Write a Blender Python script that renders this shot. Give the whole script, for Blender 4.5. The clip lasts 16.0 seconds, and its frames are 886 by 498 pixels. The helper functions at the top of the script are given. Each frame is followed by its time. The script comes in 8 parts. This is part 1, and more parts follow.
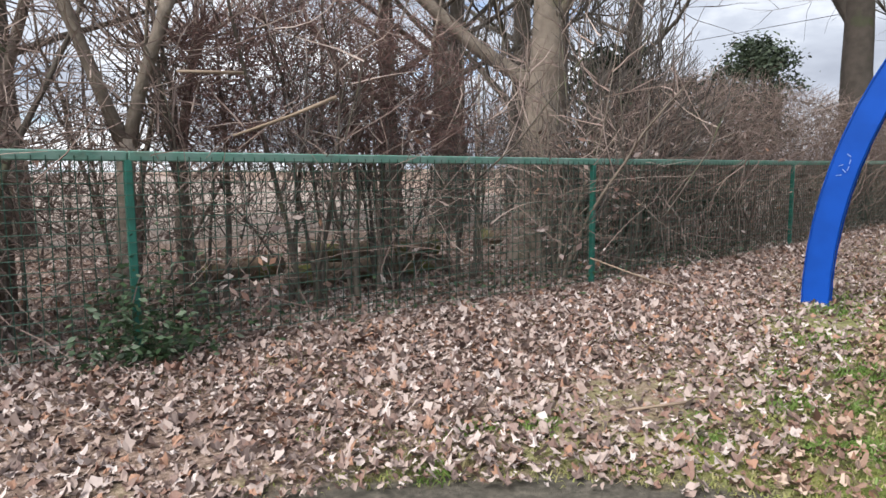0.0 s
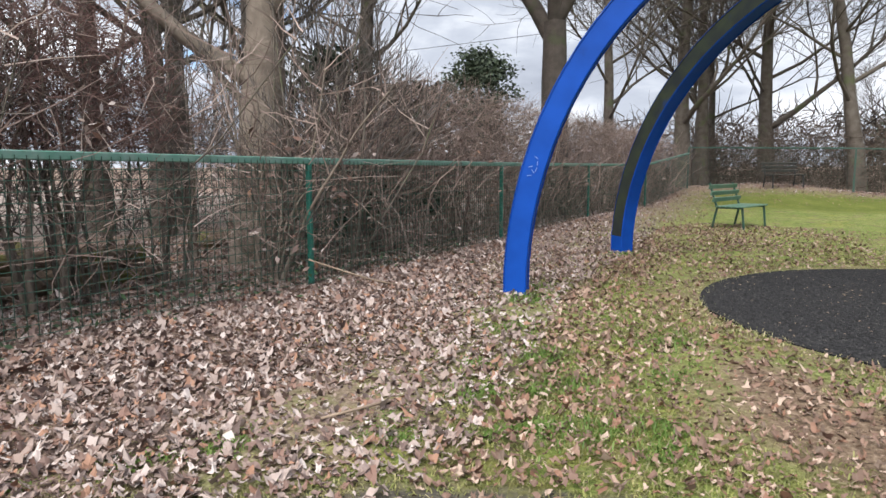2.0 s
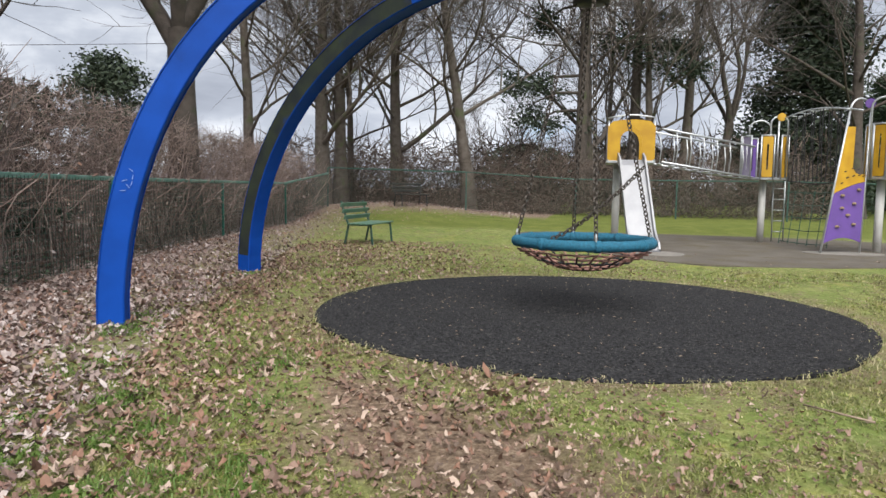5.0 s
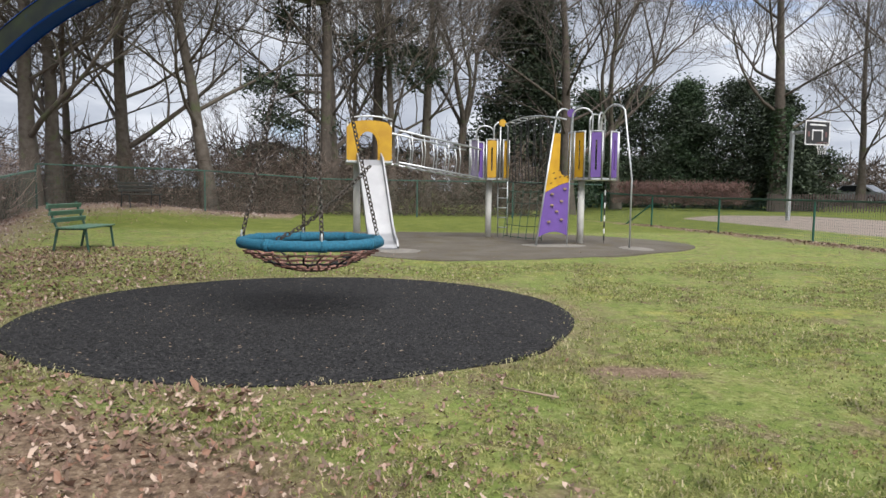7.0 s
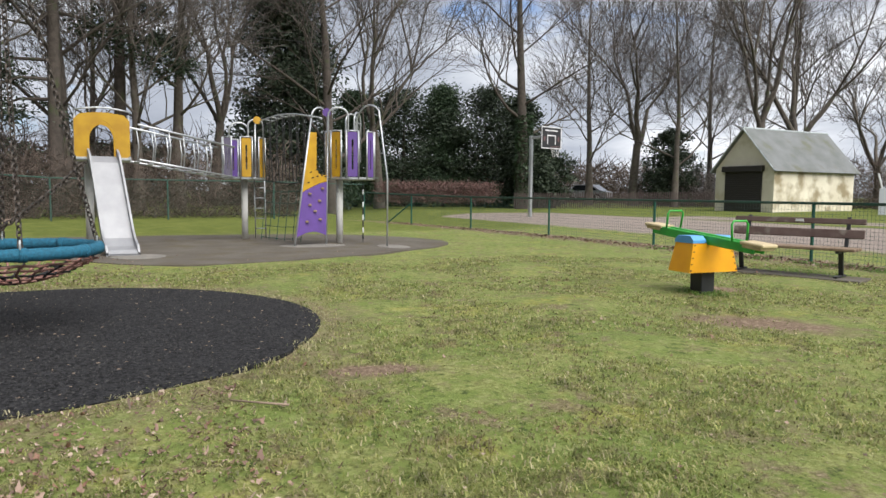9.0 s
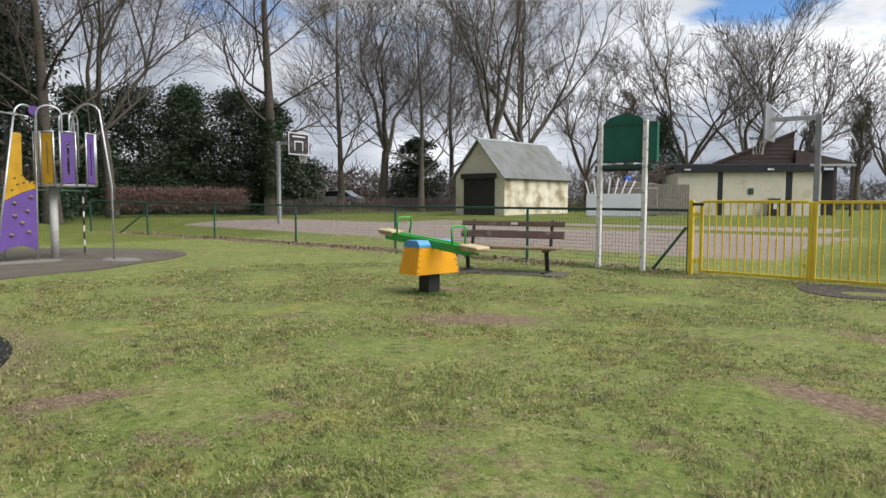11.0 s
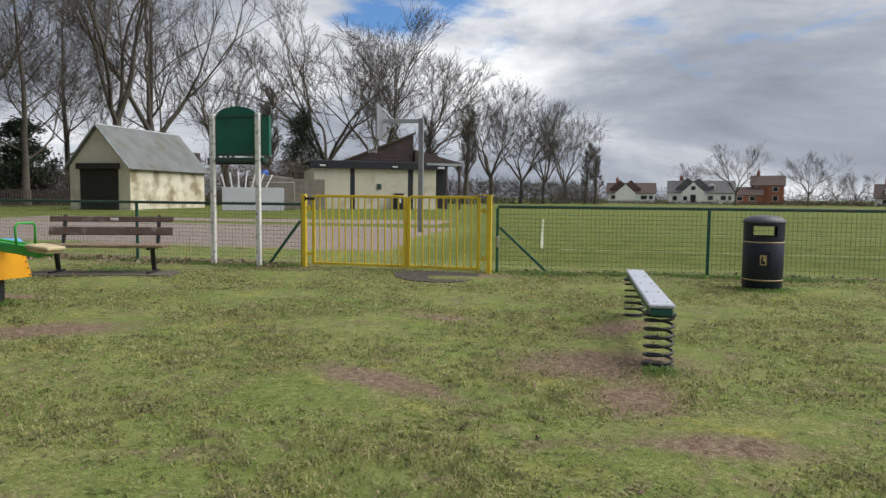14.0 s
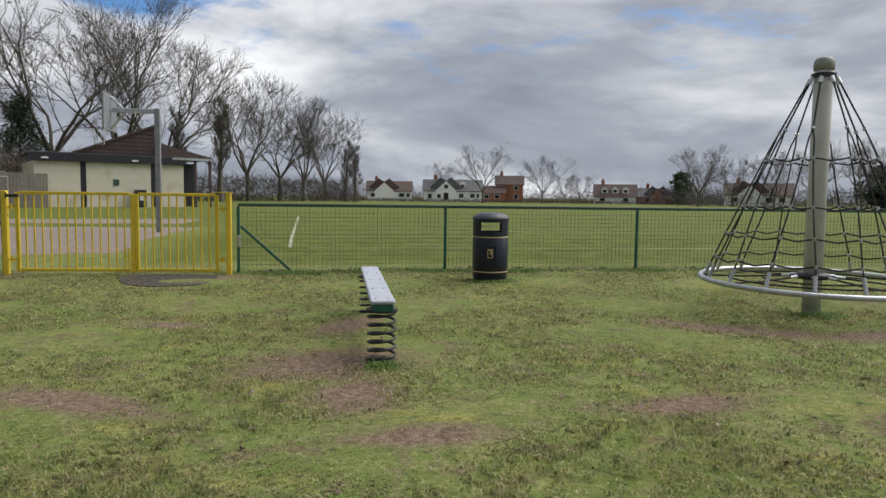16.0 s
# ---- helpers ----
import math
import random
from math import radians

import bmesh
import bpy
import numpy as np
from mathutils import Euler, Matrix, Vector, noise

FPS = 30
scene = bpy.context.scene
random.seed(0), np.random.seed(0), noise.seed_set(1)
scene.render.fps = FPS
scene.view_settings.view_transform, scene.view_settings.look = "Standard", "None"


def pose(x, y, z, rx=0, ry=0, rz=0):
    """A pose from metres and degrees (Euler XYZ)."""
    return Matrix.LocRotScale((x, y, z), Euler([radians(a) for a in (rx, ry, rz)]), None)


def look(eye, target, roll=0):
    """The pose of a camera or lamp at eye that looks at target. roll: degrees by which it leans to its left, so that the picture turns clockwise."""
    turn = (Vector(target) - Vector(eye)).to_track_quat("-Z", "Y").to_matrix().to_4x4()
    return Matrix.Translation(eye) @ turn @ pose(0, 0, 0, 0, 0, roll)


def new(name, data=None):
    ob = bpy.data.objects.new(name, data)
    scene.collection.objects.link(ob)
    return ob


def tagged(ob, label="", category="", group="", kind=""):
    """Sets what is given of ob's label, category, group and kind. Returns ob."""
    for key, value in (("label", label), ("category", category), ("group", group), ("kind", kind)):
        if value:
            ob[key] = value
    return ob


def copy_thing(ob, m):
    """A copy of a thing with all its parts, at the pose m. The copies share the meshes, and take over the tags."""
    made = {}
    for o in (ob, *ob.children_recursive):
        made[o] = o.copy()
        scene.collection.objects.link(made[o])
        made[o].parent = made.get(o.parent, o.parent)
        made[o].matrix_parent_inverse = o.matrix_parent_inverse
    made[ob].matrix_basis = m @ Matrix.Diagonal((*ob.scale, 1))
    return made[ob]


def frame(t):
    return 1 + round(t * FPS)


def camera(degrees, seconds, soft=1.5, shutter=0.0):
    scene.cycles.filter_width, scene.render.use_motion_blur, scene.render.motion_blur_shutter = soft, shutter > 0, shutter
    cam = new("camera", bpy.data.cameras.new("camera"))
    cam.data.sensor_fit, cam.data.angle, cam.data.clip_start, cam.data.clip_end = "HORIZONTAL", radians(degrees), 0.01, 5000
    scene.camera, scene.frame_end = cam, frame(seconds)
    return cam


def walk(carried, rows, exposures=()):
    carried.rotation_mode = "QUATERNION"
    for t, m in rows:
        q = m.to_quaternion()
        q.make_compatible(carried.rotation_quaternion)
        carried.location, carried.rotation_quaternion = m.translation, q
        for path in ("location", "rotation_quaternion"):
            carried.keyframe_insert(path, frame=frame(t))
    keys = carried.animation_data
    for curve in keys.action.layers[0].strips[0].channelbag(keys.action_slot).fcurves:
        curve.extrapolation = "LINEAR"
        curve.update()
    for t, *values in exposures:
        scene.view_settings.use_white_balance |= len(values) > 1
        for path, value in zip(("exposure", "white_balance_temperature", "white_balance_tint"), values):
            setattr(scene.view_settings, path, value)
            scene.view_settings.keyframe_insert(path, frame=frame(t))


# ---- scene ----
cam = camera(66.2, 16.0)
# seconds, x, y, z, heading to the left of +y, pitch, roll
PATH = [
    (0.0, 0.302, -0.693, 1.333, 151.69, -6.74, -0.54),
    (0.5, 0.205, -0.695, 1.337, 146.28, -7.04, -0.38),
    (1.0, 0.111, -0.692, 1.330, 140.96, -7.17, -0.24),
    (1.5, 0.022, -0.667, 1.330, 135.80, -7.15, -0.14),
    (2.0, -0.067, -0.633, 1.330, 130.75, -6.90, -0.12),
    (2.5, -0.141, -0.599, 1.325, 125.71, -6.45, -0.12),
    (3.0, -0.208, -0.563, 1.328, 120.75, -6.03, 0.05),
    (3.5, -0.273, -0.515, 1.330, 115.87, -5.71, 0.04),
    (4.0, -0.351, -0.453, 1.337, 111.12, -5.61, 0.05),
    (4.2, -0.389, -0.450, 1.330, 109.51, -5.53, 0.30),
    (6.3, -0.629, -0.208, 1.294, 88.76, -4.93, 0.58),
    (6.5, -0.630, -0.187, 1.305, 86.72, -4.95, 0.61),
    (7.0, -0.668, -0.125, 1.300, 81.66, -4.89, 0.79),
    (7.5, -0.687, -0.050, 1.302, 77.16, -4.89, 0.73),
    (8.0, -0.697, 0.014, 1.302, 72.23, -4.83, 0.69),
    (8.5, -0.698, 0.083, 1.306, 67.33, -4.81, 0.58),
    (9.0, -0.725, 0.177, 1.292, 62.47, -4.67, 0.55),
    (9.2, -0.722, 0.202, 1.295, 60.40, -4.65, 0.52),
    (11.3, -0.393, 0.425, 1.338, 39.74, -4.08, 0.17),
    (11.5, -0.359, 0.466, 1.336, 38.10, -4.09, 0.17),
    (12.0, -0.316, 0.538, 1.330, 32.89, -4.01, 0.29),
    (12.5, -0.216, 0.593, 1.334, 27.88, -4.05, 0.40),
    (13.0, -0.127, 0.659, 1.338, 22.97, -4.13, 0.44),
    (13.5, -0.052, 0.724, 1.338, 18.09, -4.26, 0.46),
    (14.0, 0.049, 0.794, 1.341, 13.38, -4.41, 0.56),
    (14.5, 0.140, 0.824, 1.344, 8.56, -4.48, 0.62),
    (15.0, 0.199, 0.876, 1.333, 3.58, -4.45, 0.66),
    (15.5, 0.280, 0.895, 1.339, -1.39, -4.41, 0.70),
    (16.0, 0.370, 0.900, 1.352, -6.41, -4.40, 0.75),
]


def view(x, y, z, heading, pitch, roll):
    return pose(x, y, z, 0, 0, heading) @ pose(0, 0, 0, 90 + pitch) @ pose(0, 0, 0, 0, 0, roll)


walk(cam, [(t, view(*r)) for t, *r in PATH], [(0.0, 1.26), (2.0, 1.2), (4.0, 1.04), (8.0, 0.92), (12.0, 0.60), (16.0, 0.34)])

# ---- light ----
SUN_UP, SUN_FROM = radians(50), radians(74)
world = bpy.data.worlds.new("overcast_sky")
scene.world = world
world.use_nodes = True
wn, wl = world.node_tree.nodes, world.node_tree.links
wn.clear()
sky = wn.new("ShaderNodeTexSky")
sky.sky_type, sky.sun_disc, sky.sun_elevation, sky.sun_rotation = "NISHITA", False, SUN_UP, SUN_FROM
sky.air_density, sky.dust_density = 1.2, 2.0
blue = wn.new("ShaderNodeMix")
blue.data_type, blue.blend_type = "RGBA", "MULTIPLY"
blue.inputs["Factor"].default_value = 1.0
blue.inputs["B"].default_value = (0.045, 0.07, 0.105, 1)
wl.new(sky.outputs[0], blue.inputs["A"])
tc = wn.new("ShaderNodeTexCoord")
flat = wn.new("ShaderNodeMapping")
flat.inputs["Scale"].default_value = (1.0, 1.0, 3.2)
flat.inputs["Location"].default_value = (0.35, 0.1, 0.2)
wl.new(tc.outputs["Generated"], flat.inputs["Vector"])


def cloud_noise(scale, detail, rough):
    n = wn.new("ShaderNodeTexNoise")
    n.inputs["Scale"].default_value, n.inputs["Detail"].default_value, n.inputs["Roughness"].default_value = scale, detail, rough
    n.inputs["Distortion"].default_value = 0.25
    wl.new(flat.outputs[0], n.inputs["Vector"])
    return n


shade = wn.new("ShaderNodeValToRGB")
shade.color_ramp.elements[0].position, shade.color_ramp.elements[0].color = 0.34, (0.21, 0.23, 0.275, 1)
shade.color_ramp.elements[1].position, shade.color_ramp.elements[1].color = 0.70, (0.76, 0.77, 0.79, 1)
for stop, tone in ((0.47, (0.30, 0.325, 0.375, 1)), (0.57, (0.47, 0.49, 0.53, 1))):
    shade.color_ramp.elements.new(stop).color = tone


def sky_spot(heading, up, inner, outer, strength):
    """A soft round spot of sky, from strength at its inner angle to nothing at its outer one."""
    w, e = radians(heading), radians(up)
    dot = wn.new("ShaderNodeVectorMath")
    dot.operation = "DOT_PRODUCT"
    dot.inputs[1].default_value = (-math.sin(w) * math.cos(e), math.cos(w) * math.cos(e), math.sin(e))
    wl.new(tc.outputs["Generated"], dot.inputs[0])
    r = wn.new("ShaderNodeMapRange")
    r.interpolation_type = "SMOOTHSTEP"
    r.inputs[1].default_value, r.inputs[2].default_value = math.cos(radians(outer)), math.cos(radians(inner))
    r.inputs[3].default_value, r.inputs[4].default_value = 0.0, strength
    wl.new(dot.outputs["Value"], r.inputs[0])
    return r.outputs[0]


def sky_sum(a, b, sign="ADD"):
    q = wn.new("ShaderNodeMath")
    q.operation = sign
    wl.new(a, q.inputs[0])
    wl.new(b, q.inputs[1])
    return q.outputs[0]


# a sunlit cloud edge beside a small blue gap over the pavilion's trees
billow = sky_sum(cloud_noise(2.3, 7, 0.55).outputs[0], sky_spot(9, 11, 0.5, 10, 0.10))
wl.new(billow, shade.inputs[0])
cover = wn.new("ShaderNodeValToRGB")
cover.color_ramp.elements[0].position, cover.color_ramp.elements[1].position = 0.26, 0.40
wl.new(sky_sum(cloud_noise(3.4, 7, 0.6).outputs[0], sky_spot(17.5, 19.5, 0.5, 9.0, 0.30), "SUBTRACT"), cover.inputs[0])
mixed = wn.new("ShaderNodeMix")
mixed.data_type = "RGBA"
wl.new(cover.outputs[0], mixed.inputs["Factor"])
wl.new(blue.outputs["Result"], mixed.inputs["A"])
wl.new(shade.outputs[0], mixed.inputs["B"])
wbg, wout = wn.new("ShaderNodeBackground"), wn.new("ShaderNodeOutputWorld")
wbg.inputs["Strength"].default_value = 1.0
wl.new(mixed.outputs["Result"], wbg.inputs[0])
wl.new(wbg.outputs[0], wout.inputs[0])

sun = new("sun", bpy.data.lights.new("sun", "SUN"))
sun.data.energy, sun.data.angle, sun.data.color = 3.0, radians(55), (1.0, 0.96, 0.9)
sun.matrix_basis = look((0, 0, 0), (-math.sin(SUN_FROM) * math.cos(SUN_UP), -math.cos(SUN_FROM) * math.cos(SUN_UP), -math.sin(SUN_UP)))
sun.location = (0, 0, 60)


# ---- materials ----
def material(name, colour, rough=0.6, metal=0.0, other=None, scale=6.0, amount=0.5, bump=0.15, bump_scale=60.0, vary=0.0, island=False, stain=None, stain_scale=1.5, stain_at=0.58):
    """Base colour mixed with a second one by noise at two scales, a third as stains, and a fine relief."""
    m = bpy.data.materials.new(name)
    m.use_nodes = True
    n, l = m.node_tree.nodes, m.node_tree.links
    b = n["Principled BSDF"]
    b.inputs["Roughness"].default_value, b.inputs["Metallic"].default_value = rough, metal
    tc = n.new("ShaderNodeTexCoord")

    def noise_at(s, detail=5):
        q = n.new("ShaderNodeTexNoise")
        q.inputs["Scale"].default_value, q.inputs["Detail"].default_value = s, detail
        l.new(tc.outputs["Object"], q.inputs["Vector"])
        return q.outputs[0]

    def mix(fac, a, c):
        q = n.new("ShaderNodeMix")
        q.data_type = "RGBA"
        for sock, val in (("Factor", fac), ("A", a), ("B", c)):
            if isinstance(val, (int, float)):
                q.inputs[sock].default_value = val
            elif isinstance(val, tuple):
                q.inputs[sock].default_value = (*val, 1)
            else:
                l.new(val, q.inputs[sock])
        return q.outputs["Result"]

    other = other or tuple(c * 0.72 for c in colour)
    ramp = n.new("ShaderNodeMapRange")
    ramp.inputs[1].default_value, ramp.inputs[2].default_value, ramp.inputs[4].default_value = 0.35, 0.65, amount * 2 if amount < 0.5 else 1.0
    l.new(noise_at(scale), ramp.inputs[0])
    col = mix(ramp.outputs[0], colour, other)
    if stain:
        r2 = n.new("ShaderNodeMapRange")
        r2.inputs[1].default_value, r2.inputs[2].default_value = stain_at, stain_at + 0.14
        l.new(noise_at(stain_scale, 8), r2.inputs[0])
        col = mix(r2.outputs[0], col, stain)
    if vary:
        if island:
            src = n.new("ShaderNodeNewGeometry").outputs["Random Per Island"]
        else:
            src = n.new("ShaderNodeObjectInfo").outputs["Random"]
        hsv = n.new("ShaderNodeHueSaturation")
        mr = n.new("ShaderNodeMapRange")
        mr.inputs[3].default_value, mr.inputs[4].default_value = 1 - vary, 1 + vary
        l.new(src, mr.inputs[0])
        l.new(mr.outputs[0], hsv.inputs["Value"])
        l.new(col, hsv.inputs["Color"])
        col = hsv.outputs[0]
    l.new(col, b.inputs["Base Color"])
    if bump:
        q = n.new("ShaderNodeBump")
        q.inputs["Strength"].default_value, q.inputs["Distance"].default_value = bump, 0.02
        l.new(noise_at(bump_scale), q.inputs["Height"])
        l.new(q.outputs[0], b.inputs["Normal"])
    return m


def island_ramp(name, colours, rough=0.75, bump=0.0, steps=False):
    """Each loose piece takes one of the colours."""
    m = material(name, colours[0], rough, bump=bump)
    n, l = m.node_tree.nodes, m.node_tree.links
    geo, ramp = n.new("ShaderNodeNewGeometry"), n.new("ShaderNodeValToRGB")
    ramp.color_ramp.interpolation = "CONSTANT" if steps else "LINEAR"
    els = ramp.color_ramp.elements
    n_gaps = len(colours) - (0 if steps else 1)
    els[0].position, els[0].color = 0.0, (*colours[0], 1)
    els[1].position, els[1].color = (len(colours) - 1) / n_gaps, (*colours[-1], 1)
    for i, c in enumerate(colours[1:-1], 1):
        els.new(i / n_gaps).color = (*c, 1)
    l.new(geo.outputs["Random Per Island"], ramp.inputs[0])
    l.new(ramp.outputs[0], n["Principled BSDF"].inputs["Base Color"])
    return m


BLUE = material("blue_paint", (0.005, 0.062, 0.36), 0.5, scale=3, other=(0.004, 0.05, 0.29), bump=0.05, stain=(0.006, 0.03, 0.14), stain_scale=2.2, stain_at=0.62)
PALE_SCRATCH = material("scratched_blue_paint", (0.16, 0.26, 0.55), 0.6, bump=0)
BLUE_DARK = material("near_black_mottled_blue", (0.022, 0.027, 0.03), 0.7, other=(0.035, 0.045, 0.03), scale=4, bump=0.1, stain=(0.012, 0.04, 0.16), stain_scale=1.6, stain_at=0.62)
GREEN_RAIL = material("weathered_green_rail", (0.085, 0.205, 0.165), 0.5, other=(0.15, 0.25, 0.22), scale=9, bump=0.1, stain=(0.10, 0.13, 0.10), stain_scale=5)
GREEN_POST = material("green_coated_steel", (0.016, 0.105, 0.08), 0.45, other=(0.012, 0.075, 0.058), scale=7, bump=0.06)
HEDGE_POST = material("bright_green_coated_steel", (0.02, 0.15, 0.115), 0.45, other=(0.015, 0.10, 0.08), scale=7, bump=0.06)
GREEN_DARK = material("dark_green_steel", (0.02, 0.075, 0.055), 0.5, other=(0.03, 0.055, 0.045), scale=5, bump=0.06)
WIRE = material("green_wire", (0.02, 0.065, 0.045), 0.5, bump=0)
YELLOW = material("yellow_gate_paint", (0.74, 0.55, 0.045), 0.45, other=(0.66, 0.47, 0.03), scale=5, bump=0.08, stain=(0.33, 0.22, 0.05), stain_scale=9, stain_at=0.63)
PANEL_Y = material("yellow_plastic_panel", (0.46, 0.27, 0.012), 0.45, other=(0.37, 0.2, 0.01), scale=4, bump=0.04)
PANEL_P = material("purple_plastic_panel", (0.12, 0.062, 0.27), 0.45, other=(0.10, 0.053, 0.22), scale=4, bump=0.04)
PANEL_G = material("greyed_purple_panel", (0.20, 0.17, 0.27), 0.55, other=(0.26, 0.24, 0.31), scale=6, bump=0.04)
GALV = material("galvanised_steel", (0.52, 0.54, 0.56), 0.38, 0.7, other=(0.42, 0.44, 0.46), scale=12, bump=0.03)
BEAM_STEEL = material("silvery_beam_sheet", (0.50, 0.53, 0.60), 0.4, 0.2, other=(0.42, 0.45, 0.52), scale=6, bump=0.03)
DULL_STEEL = material("dull_zinc_steel", (0.27, 0.28, 0.30), 0.5, 0.3, other=(0.21, 0.22, 0.24), scale=8, bump=0.03)
STAINLESS = material("brushed_steel_slide", (0.31, 0.315, 0.335), 0.5, 0.3, other=(0.26, 0.265, 0.285), scale=3, bump=0.02)
CAP_GREY = material("weathered_grey_cap", (0.30, 0.32, 0.29), 0.6, other=(0.24, 0.26, 0.23), scale=6, bump=0.05)
GREY_PLASTIC = material("grey_painted_post", (0.60, 0.60, 0.585), 0.5, other=(0.53, 0.53, 0.51), scale=4, bump=0.05, stain=(0.36, 0.36, 0.33), stain_scale=3, stain_at=0.62)
BLACK_ROPE = material("black_rope", (0.02, 0.02, 0.022), 0.8, bump=0.3, bump_scale=200)
TEAL_ROPE = material("teal_rope_wrap", (0.011, 0.135, 0.225), 0.75, other=(0.008, 0.085, 0.145), scale=45, bump=0.7, bump_scale=90)
RED_ROPE = material("faded_red_rope", (0.33, 0.19, 0.155), 0.85, other=(0.24, 0.11, 0.09), scale=20, bump=0.3, bump_scale=200)
CHAIN = material("dull_chain_steel", (0.035, 0.032, 0.03), 0.55, 0.3, other=(0.06, 0.045, 0.035), scale=40, bump=0)
BLACK_METAL = material("black_painted_metal", (0.02, 0.021, 0.024), 0.5, bump=0.05)
GREEN_BENCH = material("green_painted_slat", (0.055, 0.135, 0.092), 0.55, other=(0.09, 0.165, 0.122), scale=7, bump=0.15, bump_scale=40, stain=(0.15, 0.18, 0.13), stain_scale=6)
DARK_BENCH = material("dark_stained_slat", (0.028, 0.03, 0.028), 0.65, other=(0.05, 0.05, 0.045), scale=7, bump=0.15)
WOOD_BENCH = material("dark_brown_plank", (0.085, 0.05, 0.045), 0.65, other=(0.12, 0.08, 0.07), scale=6, bump=0.25, bump_scale=35, stain=(0.20, 0.17, 0.15), stain_scale=5)
SEAT_WOOD = material("worn_seat_plank", (0.24, 0.17, 0.11), 0.7, other=(0.15, 0.10, 0.07), scale=8, bump=0.25, bump_scale=35)
PALE_WOOD = material("pale_seat_wood", (0.52, 0.43, 0.26), 0.6, other=(0.43, 0.34, 0.2), scale=7, bump=0.15)
CHALK = material("worn_chalk", (0.42, 0.45, 0.36), 0.9, other=(0.25, 0.30, 0.15), scale=4, bump=0.1)
WHITE_PAINT = material("flaking_white_paint", (0.72, 0.71, 0.70), 0.6, other=(0.62, 0.61, 0.6), scale=8, bump=0.2, bump_scale=30, stain=(0.20, 0.19, 0.17), stain_scale=13, stain_at=0.55)
BRIGHT_GREEN = material("bright_green_paint", (0.035, 0.38, 0.05), 0.42, other=(0.03, 0.30, 0.045), scale=6, bump=0.05)
SKY_BLUE = material("light_blue_paint", (0.10, 0.34, 0.68), 0.42, other=(0.09, 0.29, 0.58), scale=6, bump=0.05)
ORANGE_Y = material("orange_yellow_paint", (0.78, 0.36, 0.006), 0.42, other=(0.70, 0.31, 0.006), scale=4, bump=0.05)
BOARD_GREEN = material("deep_green_board", (0.006, 0.115, 0.075), 0.5, other=(0.005, 0.09, 0.06), scale=3, bump=0.04)
BIN_NAVY = material("navy_plastic", (0.007, 0.010, 0.030), 0.42, other=(0.006, 0.008, 0.022), scale=5, bump=0.08, bump_scale=120)
BIN_LID = material("faded_navy_lid", (0.04, 0.044, 0.065), 0.5, bump=0.1, other=(0.06, 0.064, 0.085), bump_scale=120)
GOLD = material("gold_band", (0.55, 0.40, 0.2), 0.45, bump=0)
CREAM = material("cream_render", (0.64, 0.60, 0.50), 0.85, other=(0.58, 0.54, 0.44), scale=1.3, bump=0.25, bump_scale=18, stain=(0.47, 0.42, 0.3), stain_scale=0.9, stain_at=0.56)
CREAM_DIRTY = material("stained_cream_render", (0.70, 0.665, 0.55), 0.85, other=(0.60, 0.555, 0.44), scale=1.2, bump=0.25, bump_scale=18, stain=(0.29, 0.24, 0.15), stain_scale=0.8, stain_at=0.50)
ROOF_SHEET = material("mossy_roof_sheet", (0.155, 0.165, 0.17), 0.6, other=(0.105, 0.115, 0.11), scale=1.1, bump=0.2, stain=(0.10, 0.105, 0.075), stain_scale=0.9, stain_at=0.55)
ROOF_EDGE = material("pale_metal_edge", (0.42, 0.46, 0.47), 0.45, 0.2, bump=0.02)
SHUTTER = material("dark_roller_shutter", (0.028, 0.024, 0.026), 0.5, bump=0.03)
DARK_TIMBER = material("dark_brown_cladding", (0.055, 0.035, 0.036), 0.7, other=(0.075, 0.05, 0.05), scale=3, bump=0.2)
FASCIA = material("black_fascia", (0.016, 0.017, 0.026), 0.55, bump=0.05)
RED_TILE = material("dark_red_tile", (0.075, 0.045, 0.04), 0.8, other=(0.055, 0.038, 0.035), scale=2, bump=0.2)
SLATE = material("dark_slate", (0.06, 0.062, 0.075), 0.7, other=(0.09, 0.085, 0.09), scale=1.5, bump=0.2)
BRICK_R = material("red_brick_far", (0.33, 0.13, 0.08), 0.85, other=(0.27, 0.11, 0.075), scale=2, bump=0.1)
WHITE_WALL = material("white_render", (0.82, 0.82, 0.81), 0.8, other=(0.77, 0.77, 0.76), scale=0.8, bump=0.05)
GLASS_DARK = material("dark_window_glass", (0.02, 0.022, 0.028), 0.08, bump=0)
CONCRETE = material("worn_concrete", (0.125, 0.113, 0.097), 0.85, other=(0.095, 0.083, 0.07), scale=1.2, bump=0.3, bump_scale=40, stain=(0.10, 0.085, 0.06), stain_scale=1.7, stain_at=0.52)
BLACK_EARTH = material("dark_trodden_mud", (0.035, 0.029, 0.025), 0.95, other=(0.065, 0.052, 0.043), scale=7, bump=0.6, bump_scale=30, stain=(0.09, 0.075, 0.06), stain_scale=4)
CONCRETE_PALE = material("pale_concrete", (0.21, 0.195, 0.175), 0.85, scale=3, bump=0.25)
RUBBER = material("black_rubber_crumb", (0.004, 0.004, 0.005), 0.9, other=(0.045, 0.045, 0.048), scale=38, amount=0.5, bump=1.0, bump_scale=70, stain=(0.024, 0.024, 0.026), stain_scale=2.4, stain_at=0.6)
for rough_thing in (RUBBER, CONCRETE, BLUE, BLUE_DARK):
    rough_thing.node_tree.nodes["Principled BSDF"].inputs["Specular IOR Level"].default_value = 0.15
